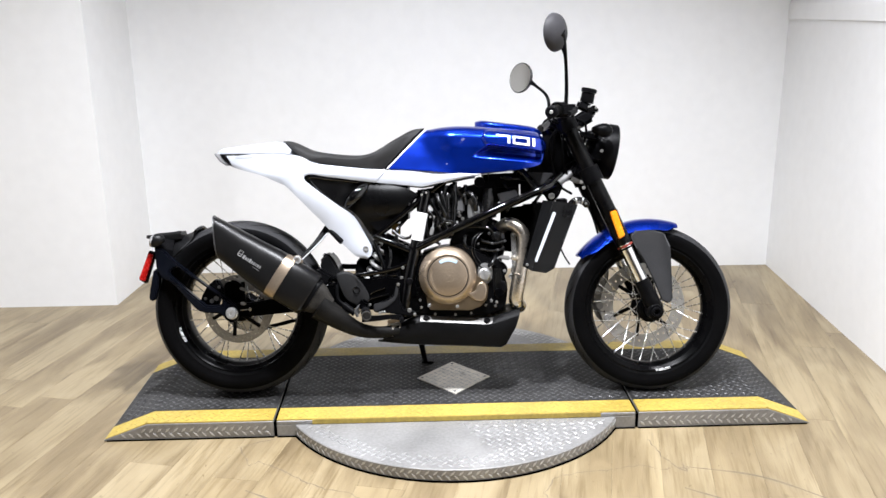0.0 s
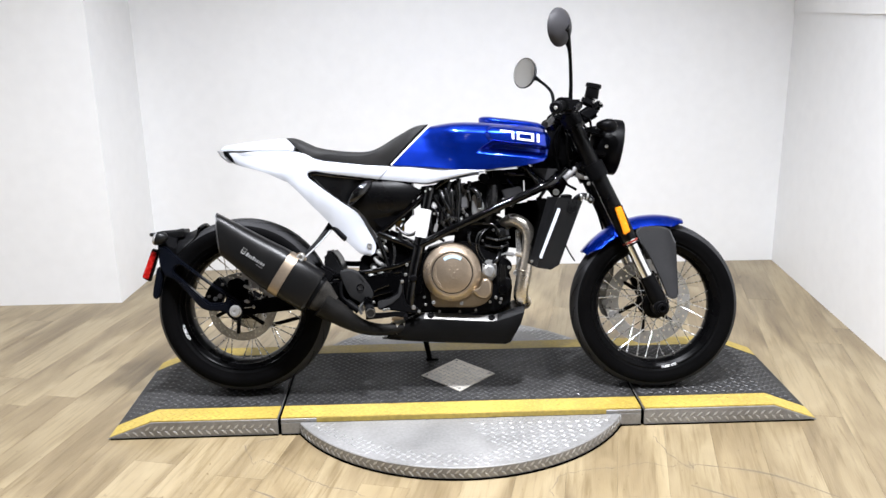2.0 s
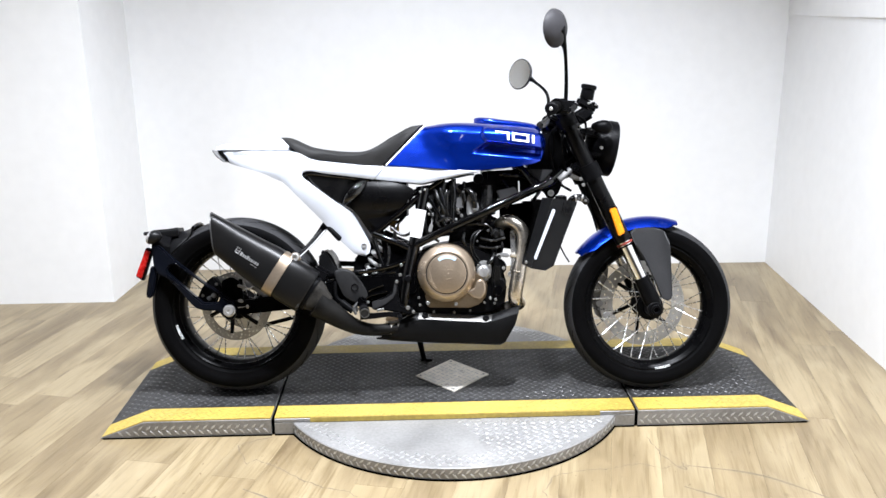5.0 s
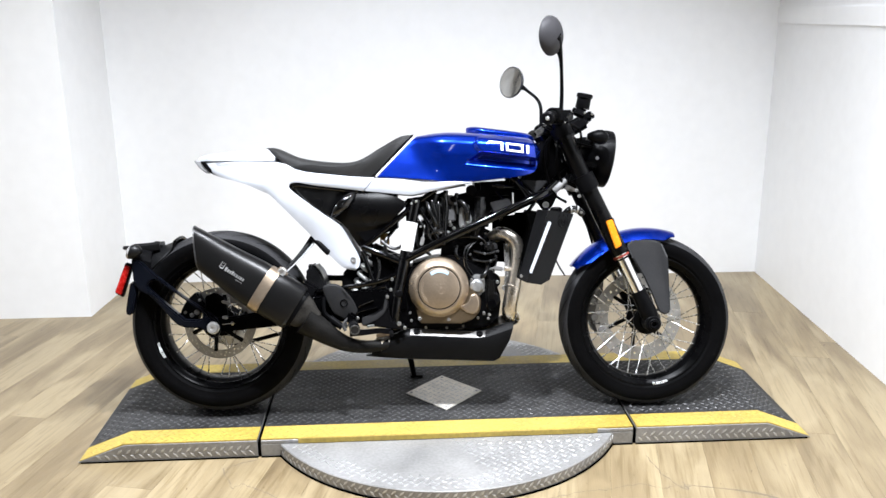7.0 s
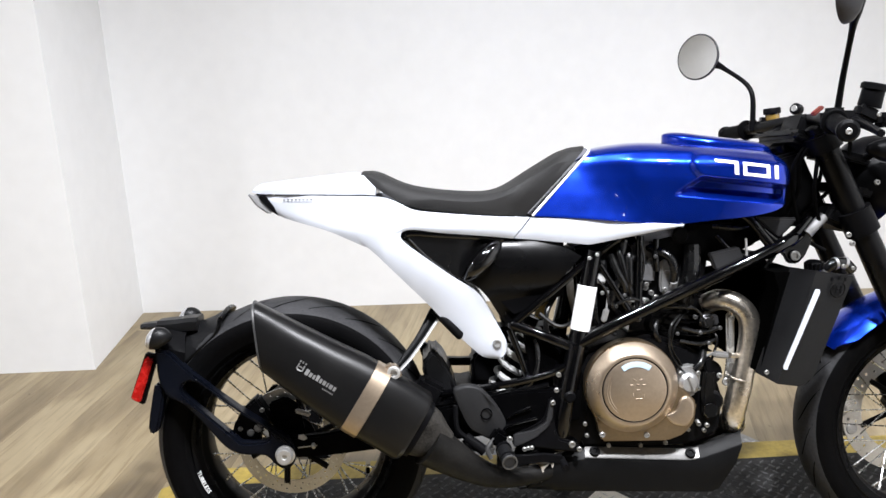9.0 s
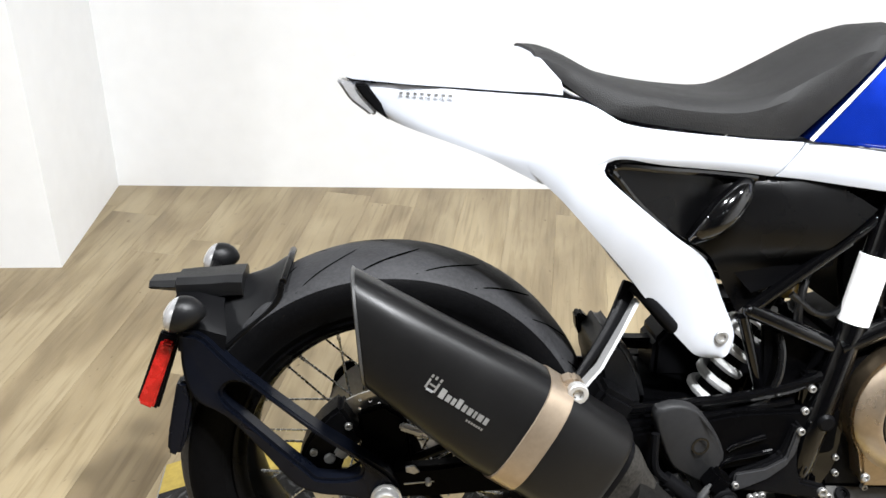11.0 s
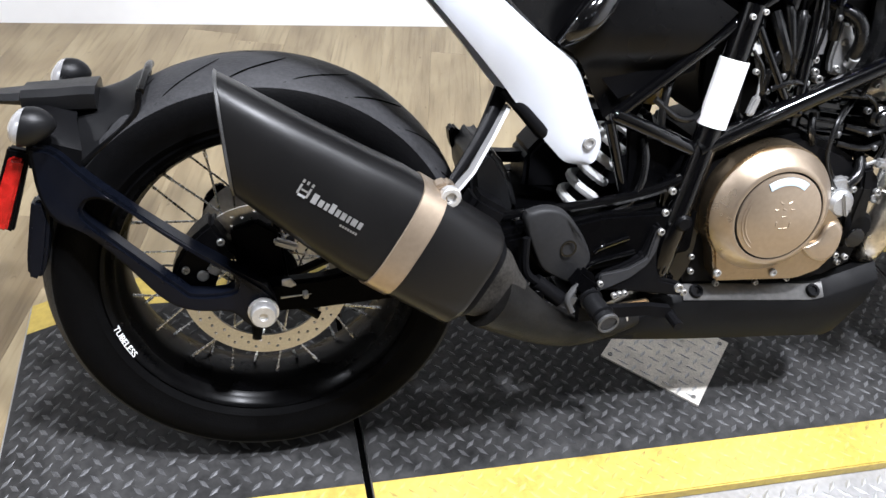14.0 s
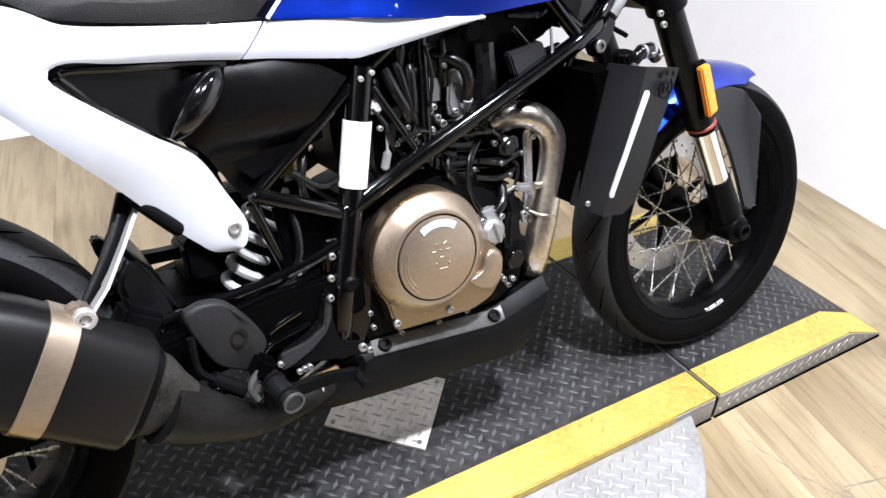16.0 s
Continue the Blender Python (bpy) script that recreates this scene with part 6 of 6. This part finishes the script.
rows = [(0.2970, 0.3040, 0.474), (0.2955, 0.3055, 0.480), (0.3540, 0.3655, 0.633), (0.3565, 0.3640, 0.639)]
pair("reflective_strip", loft([[(x0, -0.2185 - 0.040 * (z - 0.47), z), (x1, -0.2178 - 0.040 * (z - 0.47), z - 0.001), (x1, -0.2210 - 0.040 * (z - 0.47), z - 0.001), (x0, -0.2215 - 0.040 * (z - 0.47), z)] for x0, x1, z in rows]), STRIP, bike, "silver reflective strip")
bm = bmesh.new()
tube([(0.404 + 0.0155 * math.cos(t) + 0.002 * math.sin(t), -0.2225 + 0.0016 * math.cos(t), 0.636 + 0.0155 * math.sin(t)) for t in np.linspace(radians(130), radians(410), 18)], 0.0016, 6, 1, bm=bm)
for a, b, w, h in ((0.3815, 0.641, 0.0035, 0.016), (0.3915, 0.640, 0.0035, 0.016), (0.3865, 0.6405, 0.010, 0.0035), (0.3745, 0.661, 0.004, 0.008), (0.388, 0.664, 0.004, 0.008), (0.4005, 0.661, 0.004, 0.008)):
    block((w, 0.002, h), Matrix.Translation((a + 0.018, -0.2228, b - 0.004)) @ pose(0, 0, 0, 0, 8, 5), 0, bm=bm)
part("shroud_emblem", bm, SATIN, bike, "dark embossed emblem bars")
part("shroud_bolt", bolt((0.272, -0.194, 0.462), OUT, 0.006, 0.004), FASTENER, bike)
neck = part("radiator_cap", drum((0.398, -0.128, 0.664), (-0.05, -0.15, 1), 0.018, 0.020, 0.003, 28), DEEP, bike, "ribbed black radiator cap")
for k in range(14):
    a = 2 * math.pi * k / 14
    part("cap_rib", block((0.004, 0.003, 0.015), pose(0.398 + 0.0185 * math.cos(a), -0.1295 + 0.0185 * math.sin(a), 0.674, 0, 0, math.degrees(a)), 0.001, 1), SATIN, neck)
part("radiator_hose", tube([(0.425, -0.10, 0.640), (0.430, -0.118, 0.662), (0.446, -0.122, 0.676), (0.470, -0.118, 0.676), (0.490, -0.11, 0.660)], 0.0115, 12), HOSE, bike, "black radiator hose")
for p, d in (((0.448, -0.121, 0.676), (1, 0.1, 0.15)), ((0.470, -0.118, 0.676), (1, 0.1, -0.25)), ((0.429, -0.116, 0.660), (0.4, -0.3, 0.8))):
    part("hose_clamp", lathe([(0.0117, -0.003), (0.0132, -0.003), (0.0132, 0.003), (0.0117, 0.003)], p, d, 24), CAST, bike, "silver hose clamp")
for p in ((0.458, -0.134, 0.672), (0.482, -0.128, 0.666)):
    part("clamp_screw", bolt(p, OUT, 0.005, 0.006), FASTENER, bike)
part("radiator_fan", plate([(0.20, 0.50), (0.29, 0.49), (0.335, 0.67), (0.20, 0.65)], 0.0, 0.06, 0.006), GROOVE, bike, "matt black radiator fan housing")
part("drain_hose", tube([(0.395, -0.10, 0.52), (0.41, -0.11, 0.485), (0.43, -0.10, 0.455)], 0.0028, 6), RUBBER, bike)
part("steering_gusset", plate([(0.33, 0.90), (0.40, 0.92), (0.455, 0.78), (0.44, 0.745), (0.36, 0.755), (0.29, 0.775)], -0.055, 0.055, 0.006), SATIN, bike)
both_sides("frame_tube", [(0.255, -0.092, 0.785), (0.300, -0.100, 0.747), (0.336, -0.106, 0.716)], 0.0085, BLACK, "black frame brace")
both_sides("frame_tube", [(0.332, -0.108, 0.716), (0.370, -0.102, 0.742), (0.405, -0.088, 0.772)], 0.0095, BLACK, "black frame brace")
part("head_cover", plate([(0.284, 0.778), (0.378, 0.774), (0.358, 0.748), (0.336, 0.730), (0.320, 0.742)], -0.094, -0.080, 0.004), BRACKET, bike, "charcoal cover inside the frame truss")
part("weld", block((0.024, 0.012, 0.020), pose(0.334, -0.114, 0.716, 0, 35, 0), 0.005, 2), BLACK, bike)
part("frame_gusset", plate([(0.318, 0.712), (0.345, 0.728), (0.398, 0.752), (0.408, 0.725), (0.392, 0.690), (0.376, 0.674), (0.355, 0.676), (0.345, 0.695)], -0.100, -0.088, 0.003), BLACK, bike, "black frame gusset plate")
part("line_sleeve", tube([(0.395, -0.098, 0.738), (0.437, -0.085, 0.774)], 0.0115, 14), DULL, bike, "bare metal hose sleeve")
part("bracket_bolt", bolt((0.367, -0.102, 0.693), OUT, 0.011, 0.008), FASTENER, bike)

# -- fork --


def fork_x(z):
    return 0.62 + (0.52 - z) * 0.475


def leg(y):
    up = part("fork_leg", tube([(fork_x(0.955), y, 0.955), (fork_x(0.80), y, 0.80), (fork_x(0.555), y, 0.555), (fork_x(0.525), y, 0.525)], [0.0265, 0.0265, 0.0285, 0.027], 22, 3), AIRBOX, bike, "black upper fork leg")
    part("fork_cap", drum((fork_x(0.953), y, 0.953), (-0.43, 0, 0.9), 0.022, 0.02, 0.003), SATIN, up)
    part("dust_seal", lathe([(0.0235, 0.004), (0.0285, 0.005), (0.0285, 0.009), (0.025, 0.011)], (fork_x(0.512), y, 0.512), (-0.43, 0, 0.9), 24, True), PINK, up, "red-marked seal ring")
    part("seal_cap", lathe([(0.0232, 0), (0.0270, 0.001), (0.0270, 0.005), (0.0232, 0.006)], (fork_x(0.508), y, 0.508), (-0.43, 0, 0.9), 24, True), SATIN, up)
    part("slider", tube([(fork_x(0.53), y, 0.53), (fork_x(0.375), y, 0.375)], 0.0225, 22), CHROME, up, "bright steel slider")
    foot = tube([(fork_x(0.40), y, 0.40), (fork_x(0.36), y, 0.36), (fork_x(0.32), y, 0.32), (fork_x(0.285), y, 0.285)], [0.026, 0.027, 0.029, 0.020], 18, 4)
    part("fork_foot", drum((FC[0], y + 0.03 * (1 if y > 0 else -1), FC[1]), (0, -1 if y > 0 else 1, 0), 0.027, 0.06, 0.004, 28, foot), SATIN, up, "black fork foot")
    return up


right_leg, left_leg = leg(-0.105), leg(0.105)
part("front_axle_end", lathe([(0.009, 0), (0.017, 0), (0.017, 0.012), (0.015, 0.014), (0.011, 0.014), (0.009, 0.010)], (FC[0], -0.135, FC[1]), OUT, 28), SATIN, bike, "hollow front axle end")
part("front_axle", tube([(FC[0], -0.13, FC[1]), (FC[0], 0.13, FC[1])], 0.0125, 16), STEEL, bike)
part("side_reflector", plate([(0.560, 0.636), (0.582, 0.643), (0.613, 0.556), (0.592, 0.543)], -0.152, -0.137, 0.003), AMBER, bike, "amber side reflector on the fork")
part("reflector_holder", plate([(0.558, 0.645), (0.588, 0.648), (0.618, 0.55), (0.59, 0.535)], -0.137, -0.125, 0.003), SATIN, bike)
for z, h, w in ((0.765, 0.045, 0.165), (0.935, 0.03, 0.15)):
    x = fork_x(z)
    bm = block((0.075, 0.21, h), pose(x - 0.03, 0, z + 0.005, 0, 25, 0), 0.012, 3)
    for s in (-1, 1):
        tube([(fork_x(z - h * 0.55), s * 0.105, z - h * 0.55), (fork_x(z + h * 0.55), s * 0.105, z + h * 0.55)], 0.036, 20, bm=bm)
    part("fork_clamp", bm, SATIN, bike, "black fork clamp")
for p in ((0.464, -0.140, 0.739), (0.473, -0.140, 0.720), (0.541, -0.106, 0.847)):
    part("clamp_bolt", bolt(p, OUT, 0.007, 0.006), FASTENER, bike)

# -- front mudguard and fork guard --
rows = []
for th in np.linspace(radians(143), radians(72), 36):
    e = smooth01(radians(143), radians(132), th) * smooth01(radians(72), radians(80), th)
    row = []
    for v in np.linspace(-1, 1, 17):
        r = 0.320 - (0.016 + 0.022 * e) * abs(v) ** 2.4
        row.append((FC[0] + r * math.cos(th), v * (0.060 + 0.012 * e), FC[1] + r * math.sin(th)))
    rows.append(row)
part("front_mudguard", sheet(rows, 0.004), BLUE, bike, "metallic blue front mudguard")
bm = plate([(0.644, 0.553), (0.671, 0.573), (0.712, 0.575), (0.764, 0.560), (0.777, 0.510), (0.785, 0.330), (0.770, 0.316), (0.746, 0.328), (0.722, 0.387), (0.692, 0.452), (0.658, 0.508)], -0.118, -0.108, 0.004)
for v in bm.verts:
    v.co.y += 0.050 * smooth01(0.512, 0.585, v.co.z)
pair("fork_guard", bm, BRACKET, bike, "charcoal fork guard")
caliper = part("front_caliper", plate([(0.540, 0.395), (0.572, 0.440), (0.604, 0.430), (0.600, 0.385), (0.585, 0.335), (0.592, 0.285), (0.618, 0.235), (0.596, 0.215), (0.566, 0.230), (0.538, 0.300), (0.530, 0.350)], 0.075, 0.135, 0.012, 3), DULL, bike, "bare cast front brake caliper")
for x, z in ((0.568, 0.395), (0.556, 0.345), (0.566, 0.290), (0.592, 0.245)):
    part("caliper_piston", drum((x, 0.076, z), OUT, 0.015, 0.010, 0.003, 18), CAST, caliper)
part("front_brake_hose", tube([(0.60, 0.10, 0.36), (0.59, 0.09, 0.45), (0.55, 0.09, 0.6), (0.50, 0.08, 0.74)], 0.004, 8), RUBBER, bike)

# -- headlamp --
hx, hz = 0.575, 0.852
n = Vector((0.985, 0, -0.17))
head_lamp = part("headlamp", lathe([(1e-6, -0.075), (0.045, -0.07), (0.075, -0.05), (0.092, -0.02), (0.098, 0.0), (0.098, 0.024), (0.094, 0.028), (0.088, 0.026), (0.086, 0.018), (1e-6, 0.022)], (hx, 0, hz), n, 48, False), SATIN, bike, "round black headlamp")
part("lens", lathe([(1e-6, 0.036), (0.04, 0.034), (0.07, 0.029), (0.086, 0.0215), (0.086, 0.019), (1e-6, 0.023)], (hx, 0, hz), n, 48, False), LENS, head_lamp, "clear headlamp lens")
part("headlamp_bracket", block((0.10, 0.17, 0.02), pose(0.50, 0, 0.83, 0, 10, 0), 0.005, 2, block((0.07, 0.17, 0.02), pose(0.505, 0, 0.90, 0, 15, 0), 0.005)), SATIN, bike)
for s in (-1, 1):
    fi = part("front_indicator", lathe([(1e-6, -0.040), (0.008, -0.037), (0.017, -0.022), (0.0235, -0.004), (0.0245, 0.010), (0.021, 0.020), (0.012, 0.030), (1e-6, 0.035)], (0.540, s * 0.135, 0.915), (1, 0, -0.1), 20, False), SATIN, bike, "black front indicator")
    part("stalk", tube([(0.525, s * 0.09, 0.90), (0.53, s * 0.125, 0.912)], 0.008, 10), SATIN, fi)
# cables round the steering head
for k, pts in enumerate(([(0.44, -0.10, 0.97), (0.49, -0.09, 0.93), (0.47, -0.06, 0.84), (0.40, -0.06, 0.78)], [(0.42, -0.12, 0.96), (0.38, -0.10, 0.90), (0.38, -0.085, 0.83), (0.36, -0.07, 0.78)], [(0.46, 0.10, 0.96), (0.50, 0.06, 0.92), (0.48, 0.04, 0.83), (0.42, 0.02, 0.78)], [(0.40, -0.09, 0.94), (0.362, -0.10, 0.88), (0.372, -0.09, 0.80), (0.40, -0.08, 0.73), (0.44, -0.09, 0.70)], [(0.44, -0.06, 0.95), (0.41, -0.11, 0.90), (0.405, -0.11, 0.82), (0.43, -0.09, 0.75)])):
    part("cable", tube(pts, 0.0045, 8), RUBBER, bike)
part("dash", block((0.07, 0.11, 0.05), pose(0.49, 0, 0.965, 0, -30, 0), 0.012, 3), SATIN, bike, "black instrument pod")
part("ignition_lock", drum((0.405, 0, 0.945), (-0.4, 0, 0.9), 0.02, 0.025, 0.003), SATIN, bike)

# -- handlebar --
bar = part("handlebar", tube([(0.393, 0.385, 0.968), (0.408, 0.24, 0.975), (0.425, 0.10, 0.985), (0.428, 0.0, 0.985), (0.415, -0.10, 0.985), (0.375, -0.24, 0.972), (0.330, -0.385, 0.952)], 0.0125, 14), SATIN, bike, "black handlebar")
part("bar_clamp", block((0.045, 0.10, 0.045), pose(0.42, 0, 0.972, 0, 20, 0), 0.008), SATIN, bike)
for s, xa, za, xb, zb in ((-1, 0.367, 0.972, 0.336, 0.953), (1, 0.406, 0.974, 0.394, 0.968)):
    end_axis = Vector((xb - xa, s * 0.11, zb - za)).normalized()
    part("grip", tube([(xa, s * 0.265, za), (xb, s * 0.375, zb)], 0.0175, 16), RUBBER, bar, "black rubber grip")
    part("grip_flange", drum((xa, s * 0.268, za), end_axis, 0.0255, 0.008, 0.003), RUBBER, bar)
    part("bar_end", drum((xb, s * 0.376, zb), end_axis, 0.0205, 0.018, 0.005), SATIN, bar)
    part("bar_end_screw", bolt(Vector((xb, s * 0.376, zb)) + end_axis * 0.0185, end_axis, 0.007, 0.002), STEEL, bar)
    part("switch_block", block((0.045, 0.045, 0.05), pose(xa + 0.025, s * 0.215, za + 0.004, 0, 0, -s * 10), 0.010, 3), SATIN, bar)
    part("lever", tube([(xa + 0.063, s * 0.22, za + 0.003), (xa + 0.050, s * 0.30, za - 0.012), (xb + 0.050, s * 0.40, zb - 0.008)], [0.010, 0.008, 0.007], 10, 6, 1.0), SATIN, bar, "black lever")
    part("perch", block((0.05, 0.05, 0.035), pose(xa + 0.048, s * 0.20, za + 0.006, 0, 0, -s * 10), 0.008), SATIN, bar)
part("brake_reservoir", lathe([(1e-6, 0), (0.022, 0), (0.023, 0.002), (0.022, 0.034), (0.026, 0.035), (0.026, 0.045), (0.023, 0.048), (1e-6, 0.048)], (0.475, -0.19, 1.002), (0.20, -0.10, 1), 24, False), SATIN, bar, "black brake fluid reservoir")
part("reservoir_arm", block((0.05, 0.03, 0.03), pose(0.465, -0.2, 0.988, 0, 25, 0), 0.008, 2, block((0.03, 0.05, 0.03), pose(0.495, -0.2, 0.975), 0.01)), SATIN, bar)
for p in ((0.500, -0.226, 0.98), (0.478, -0.222, 0.985)):
    part("arm_bolt", bolt(p, OUT, 0.005, 0.004), FASTENER, bar)
clutch = part("clutch_reservoir", lathe([(1e-6, 0), (0.016, 0), (0.017, 0.002), (0.017, 0.018), (1e-6, 0.018)], (0.443, 0.20, 0.992), (-0.1, 0, 1), 24, False), BRASS, bar, "clutch reservoir with amber fluid showing")
part("cap", lathe([(1e-6, 0.018), (0.0195, 0.018), (0.021, 0.020), (0.021, 0.030), (0.019, 0.033), (1e-6, 0.033)], (0.443, 0.20, 0.992), (-0.1, 0, 1), 24, False), SATIN, clutch, "black cap")
part("key_switch", lathe([(1e-6, 0), (0.013, 0), (0.014, 0.002), (0.014, 0.016), (0.010, 0.019), (1e-6, 0.019)], (0.462, 0.10, 1.013), (-0.75, -0.6, 0.2), 20, False), SATIN, bar)
part("switch_face", drum((0.447, 0.0885, 1.0165), (-0.75, -0.6, 0.2), 0.008, 0.003, 0.001, 16), BRIGHT, bar, "bright switch face")
part("red_switch", block((0.034, 0.014, 0.008), pose(0.400, -0.125, 1.000, 0, -30, 25), 0.003), PINK, bar, "red switch")


def mirror(base, bend, neck, centre, facing, label):
    f = Vector(facing).normalized()
    back = part("mirror", lathe([(1e-6, -0.026), (0.02, -0.024), (0.042, -0.016), (0.056, -0.006), (0.060, 0.002), (0.0605, 0.006), (0.058, 0.008), (0.057, 0.006), (1e-6, 0.006)], centre, f, 48, False), SHELL, bike, label)
    part("mirror_glass", lathe([(1e-6, 0.0066), (0.0565, 0.0066), (0.0565, 0.0075), (1e-6, 0.0078)], centre, f, 48, False), MIRROR, back, "silvered mirror glass")
    c = Vector(centre) - f * 0.015
    part("mirror_stem", tube([base, bend, neck, Vector(neck) * 0.5 + c * 0.5, c], [0.007, 0.006, 0.0062, 0.0125, 0.017], 12), SATIN, back, "thin black mirror stem")
    part("stem_nut", drum(Vector(base) - Vector((0, 0, 0.02)), (0, 0, 1), 0.010, 0.028, 0.002), SATIN, back)


mirror((0.405, -0.200, 0.99), (0.404, -0.222, 1.06), (0.393, -0.275, 1.142), (0.354, -0.340, 1.206), (-0.74, 0.67, 0.08), "round black bar mirror")
mirror((0.402, 0.222, 0.988), (0.398, 0.232, 1.074), (0.358, 0.300, 1.132), (0.310, 0.360, 1.170), (-0.76, -0.65, 0.08), "round black bar mirror showing its glass")

# ---- floor planks, last ----
WIDE, LONG, TURN = 0.152, 1.22, -13.0
plank_bm = block((WIDE - 0.0003, LONG - 0.0004, 0.0055), pose(0, 0, -0.00275), 0.0004, 1)
finish(plank_bm)
plank_me = bpy.data.meshes.new("plank")
plank_bm.to_mesh(plank_me)
plank_bm.free()
plank_me.materials.append(WOOD)
rng = random.Random(4)
turn = pose(0, 0, 0, 0, 0, TURN)
keep = [((0, 4.62, 0), (0, 1, 0)), ((0, -3.08, 0), (0, -1, 0)), ((-3.95, 0, 0), (-1, 0, 0)), ((1.97, 4.68, 0), (0.9968, -0.0794, 0))]
for col in range(-46, 40):
    start = rng.random() * LONG
    for row in range(-9, 9):
        p = turn @ Vector((col * WIDE + 0.03, row * LONG + start, 0))
        m = Matrix.Translation(p) @ pose(0, 0, 0, 0, 0, TURN + (180 if rng.random() < 0.5 else 0))
        corners = [m @ Vector((sx * WIDE / 2, sy * LONG / 2, 0)) for sx in (-1, 1) for sy in (-1, 1)]
        depth = [[(q - Vector(o)).dot(Vector(d)) for q in corners] for o, d in keep]
        if any(min(d) > -0.01 for d in depth):
            continue
        me = plank_me
        if any(max(d) > 0 for d in depth):
            # a plank cut off at the wall
            b = bmesh.new()
            b.from_mesh(plank_me)
            inv = m.inverted()
            for o, d in keep:
                bmesh.ops.bisect_plane(b, geom=b.verts[:] + b.edges[:] + b.faces[:], plane_co=inv @ Vector(o), plane_no=inv.to_3x3() @ Vector(d), clear_outer=True)
            me = bpy.data.meshes.new("plank")
            b.to_mesh(me)
            b.free()
            me.materials.append(WOOD)
        ob = new("plank", me)
        ob.parent = floor
        ob.matrix_basis = m

# fine jagged cracks in the worn planks
CRACKS = (([(-0.578, 2.647), (-0.631, 2.627), (-0.69, 2.593), (-0.636, 2.475), (-0.609, 2.501), (-0.516, 2.434), (-0.441, 2.364), (-0.37, 2.321), (-0.302, 2.299), (-0.259, 2.26)], 0.0022),
          ([(0.668, 2.582), (0.683, 2.475), (0.712, 2.396), (0.663, 2.385), (0.601, 2.416), (0.485, 2.389), (0.414, 2.386), (0.32, 2.358), (0.277, 2.271), (0.281, 2.229)], 0.0020),
          ([(0.732, 2.419), (0.738, 2.367), (0.712, 2.396), (0.76, 2.385)], 0.0030))
for pts, w in CRACKS:
    c = []
    for p, q in zip(pts, pts[1:]):
        n = max(2, int(math.dist(p, q) / 0.012))
        c += [Vector((p[0] + (q[0] - p[0]) * k / n + rng.uniform(-0.004, 0.004), p[1] + (q[1] - p[1]) * k / n + rng.uniform(-0.004, 0.004), 0.0005)) for k in range(n)]
    rows = []
    for i, p in enumerate(c):
        d = c[min(i + 1, len(c) - 1)] - c[max(i - 1, 0)]
        side = Vector((-d.y, d.x, 0)).normalized() * w * rng.uniform(0.15, 1.0)
        rows.append([p - side, p + side])
    part("plank_crack", sheet(rows, 0), SCUFF, floor, "fine dark crack across the planks")

# dragged-wheel scuffs on the planks
for pts, w in (([(-0.62, 2.33), (-0.52, 2.26), (-0.46, 2.15), (-0.47, 2.02), (-0.52, 1.92)], 0.007), ([(-0.40, 2.02), (-0.15, 1.93), (0.10, 1.90), (0.36, 1.93)], 0.006), ([(0.70, 2.28), (0.84, 2.17), (0.90, 2.02), (0.86, 1.88)], 0.008), ([(0.74, 2.40), (0.95, 2.33), (1.12, 2.18)], 0.005), ([(-0.30, 1.88), (-0.36, 1.97), (-0.48, 2.06), (-0.64, 2.08)], 0.005)):
    c = spline([(*p, 0.0004) for p in pts], 8)
    rows = []
    for i, p in enumerate(c):
        d = c[min(i + 1, len(c) - 1)] - c[max(i - 1, 0)]
        side = Vector((-d[1], d[0], 0)).normalized() * w * (0.35 + 0.65 * math.sin(math.pi * i / (len(c) - 1))) * rng.uniform(0.45, 1.1)
        rows.append([Vector(p) - side, Vector(p) + side])
    part("scuff_mark", sheet(rows, 0), SCUFF, floor, "dark scuff on the planks")
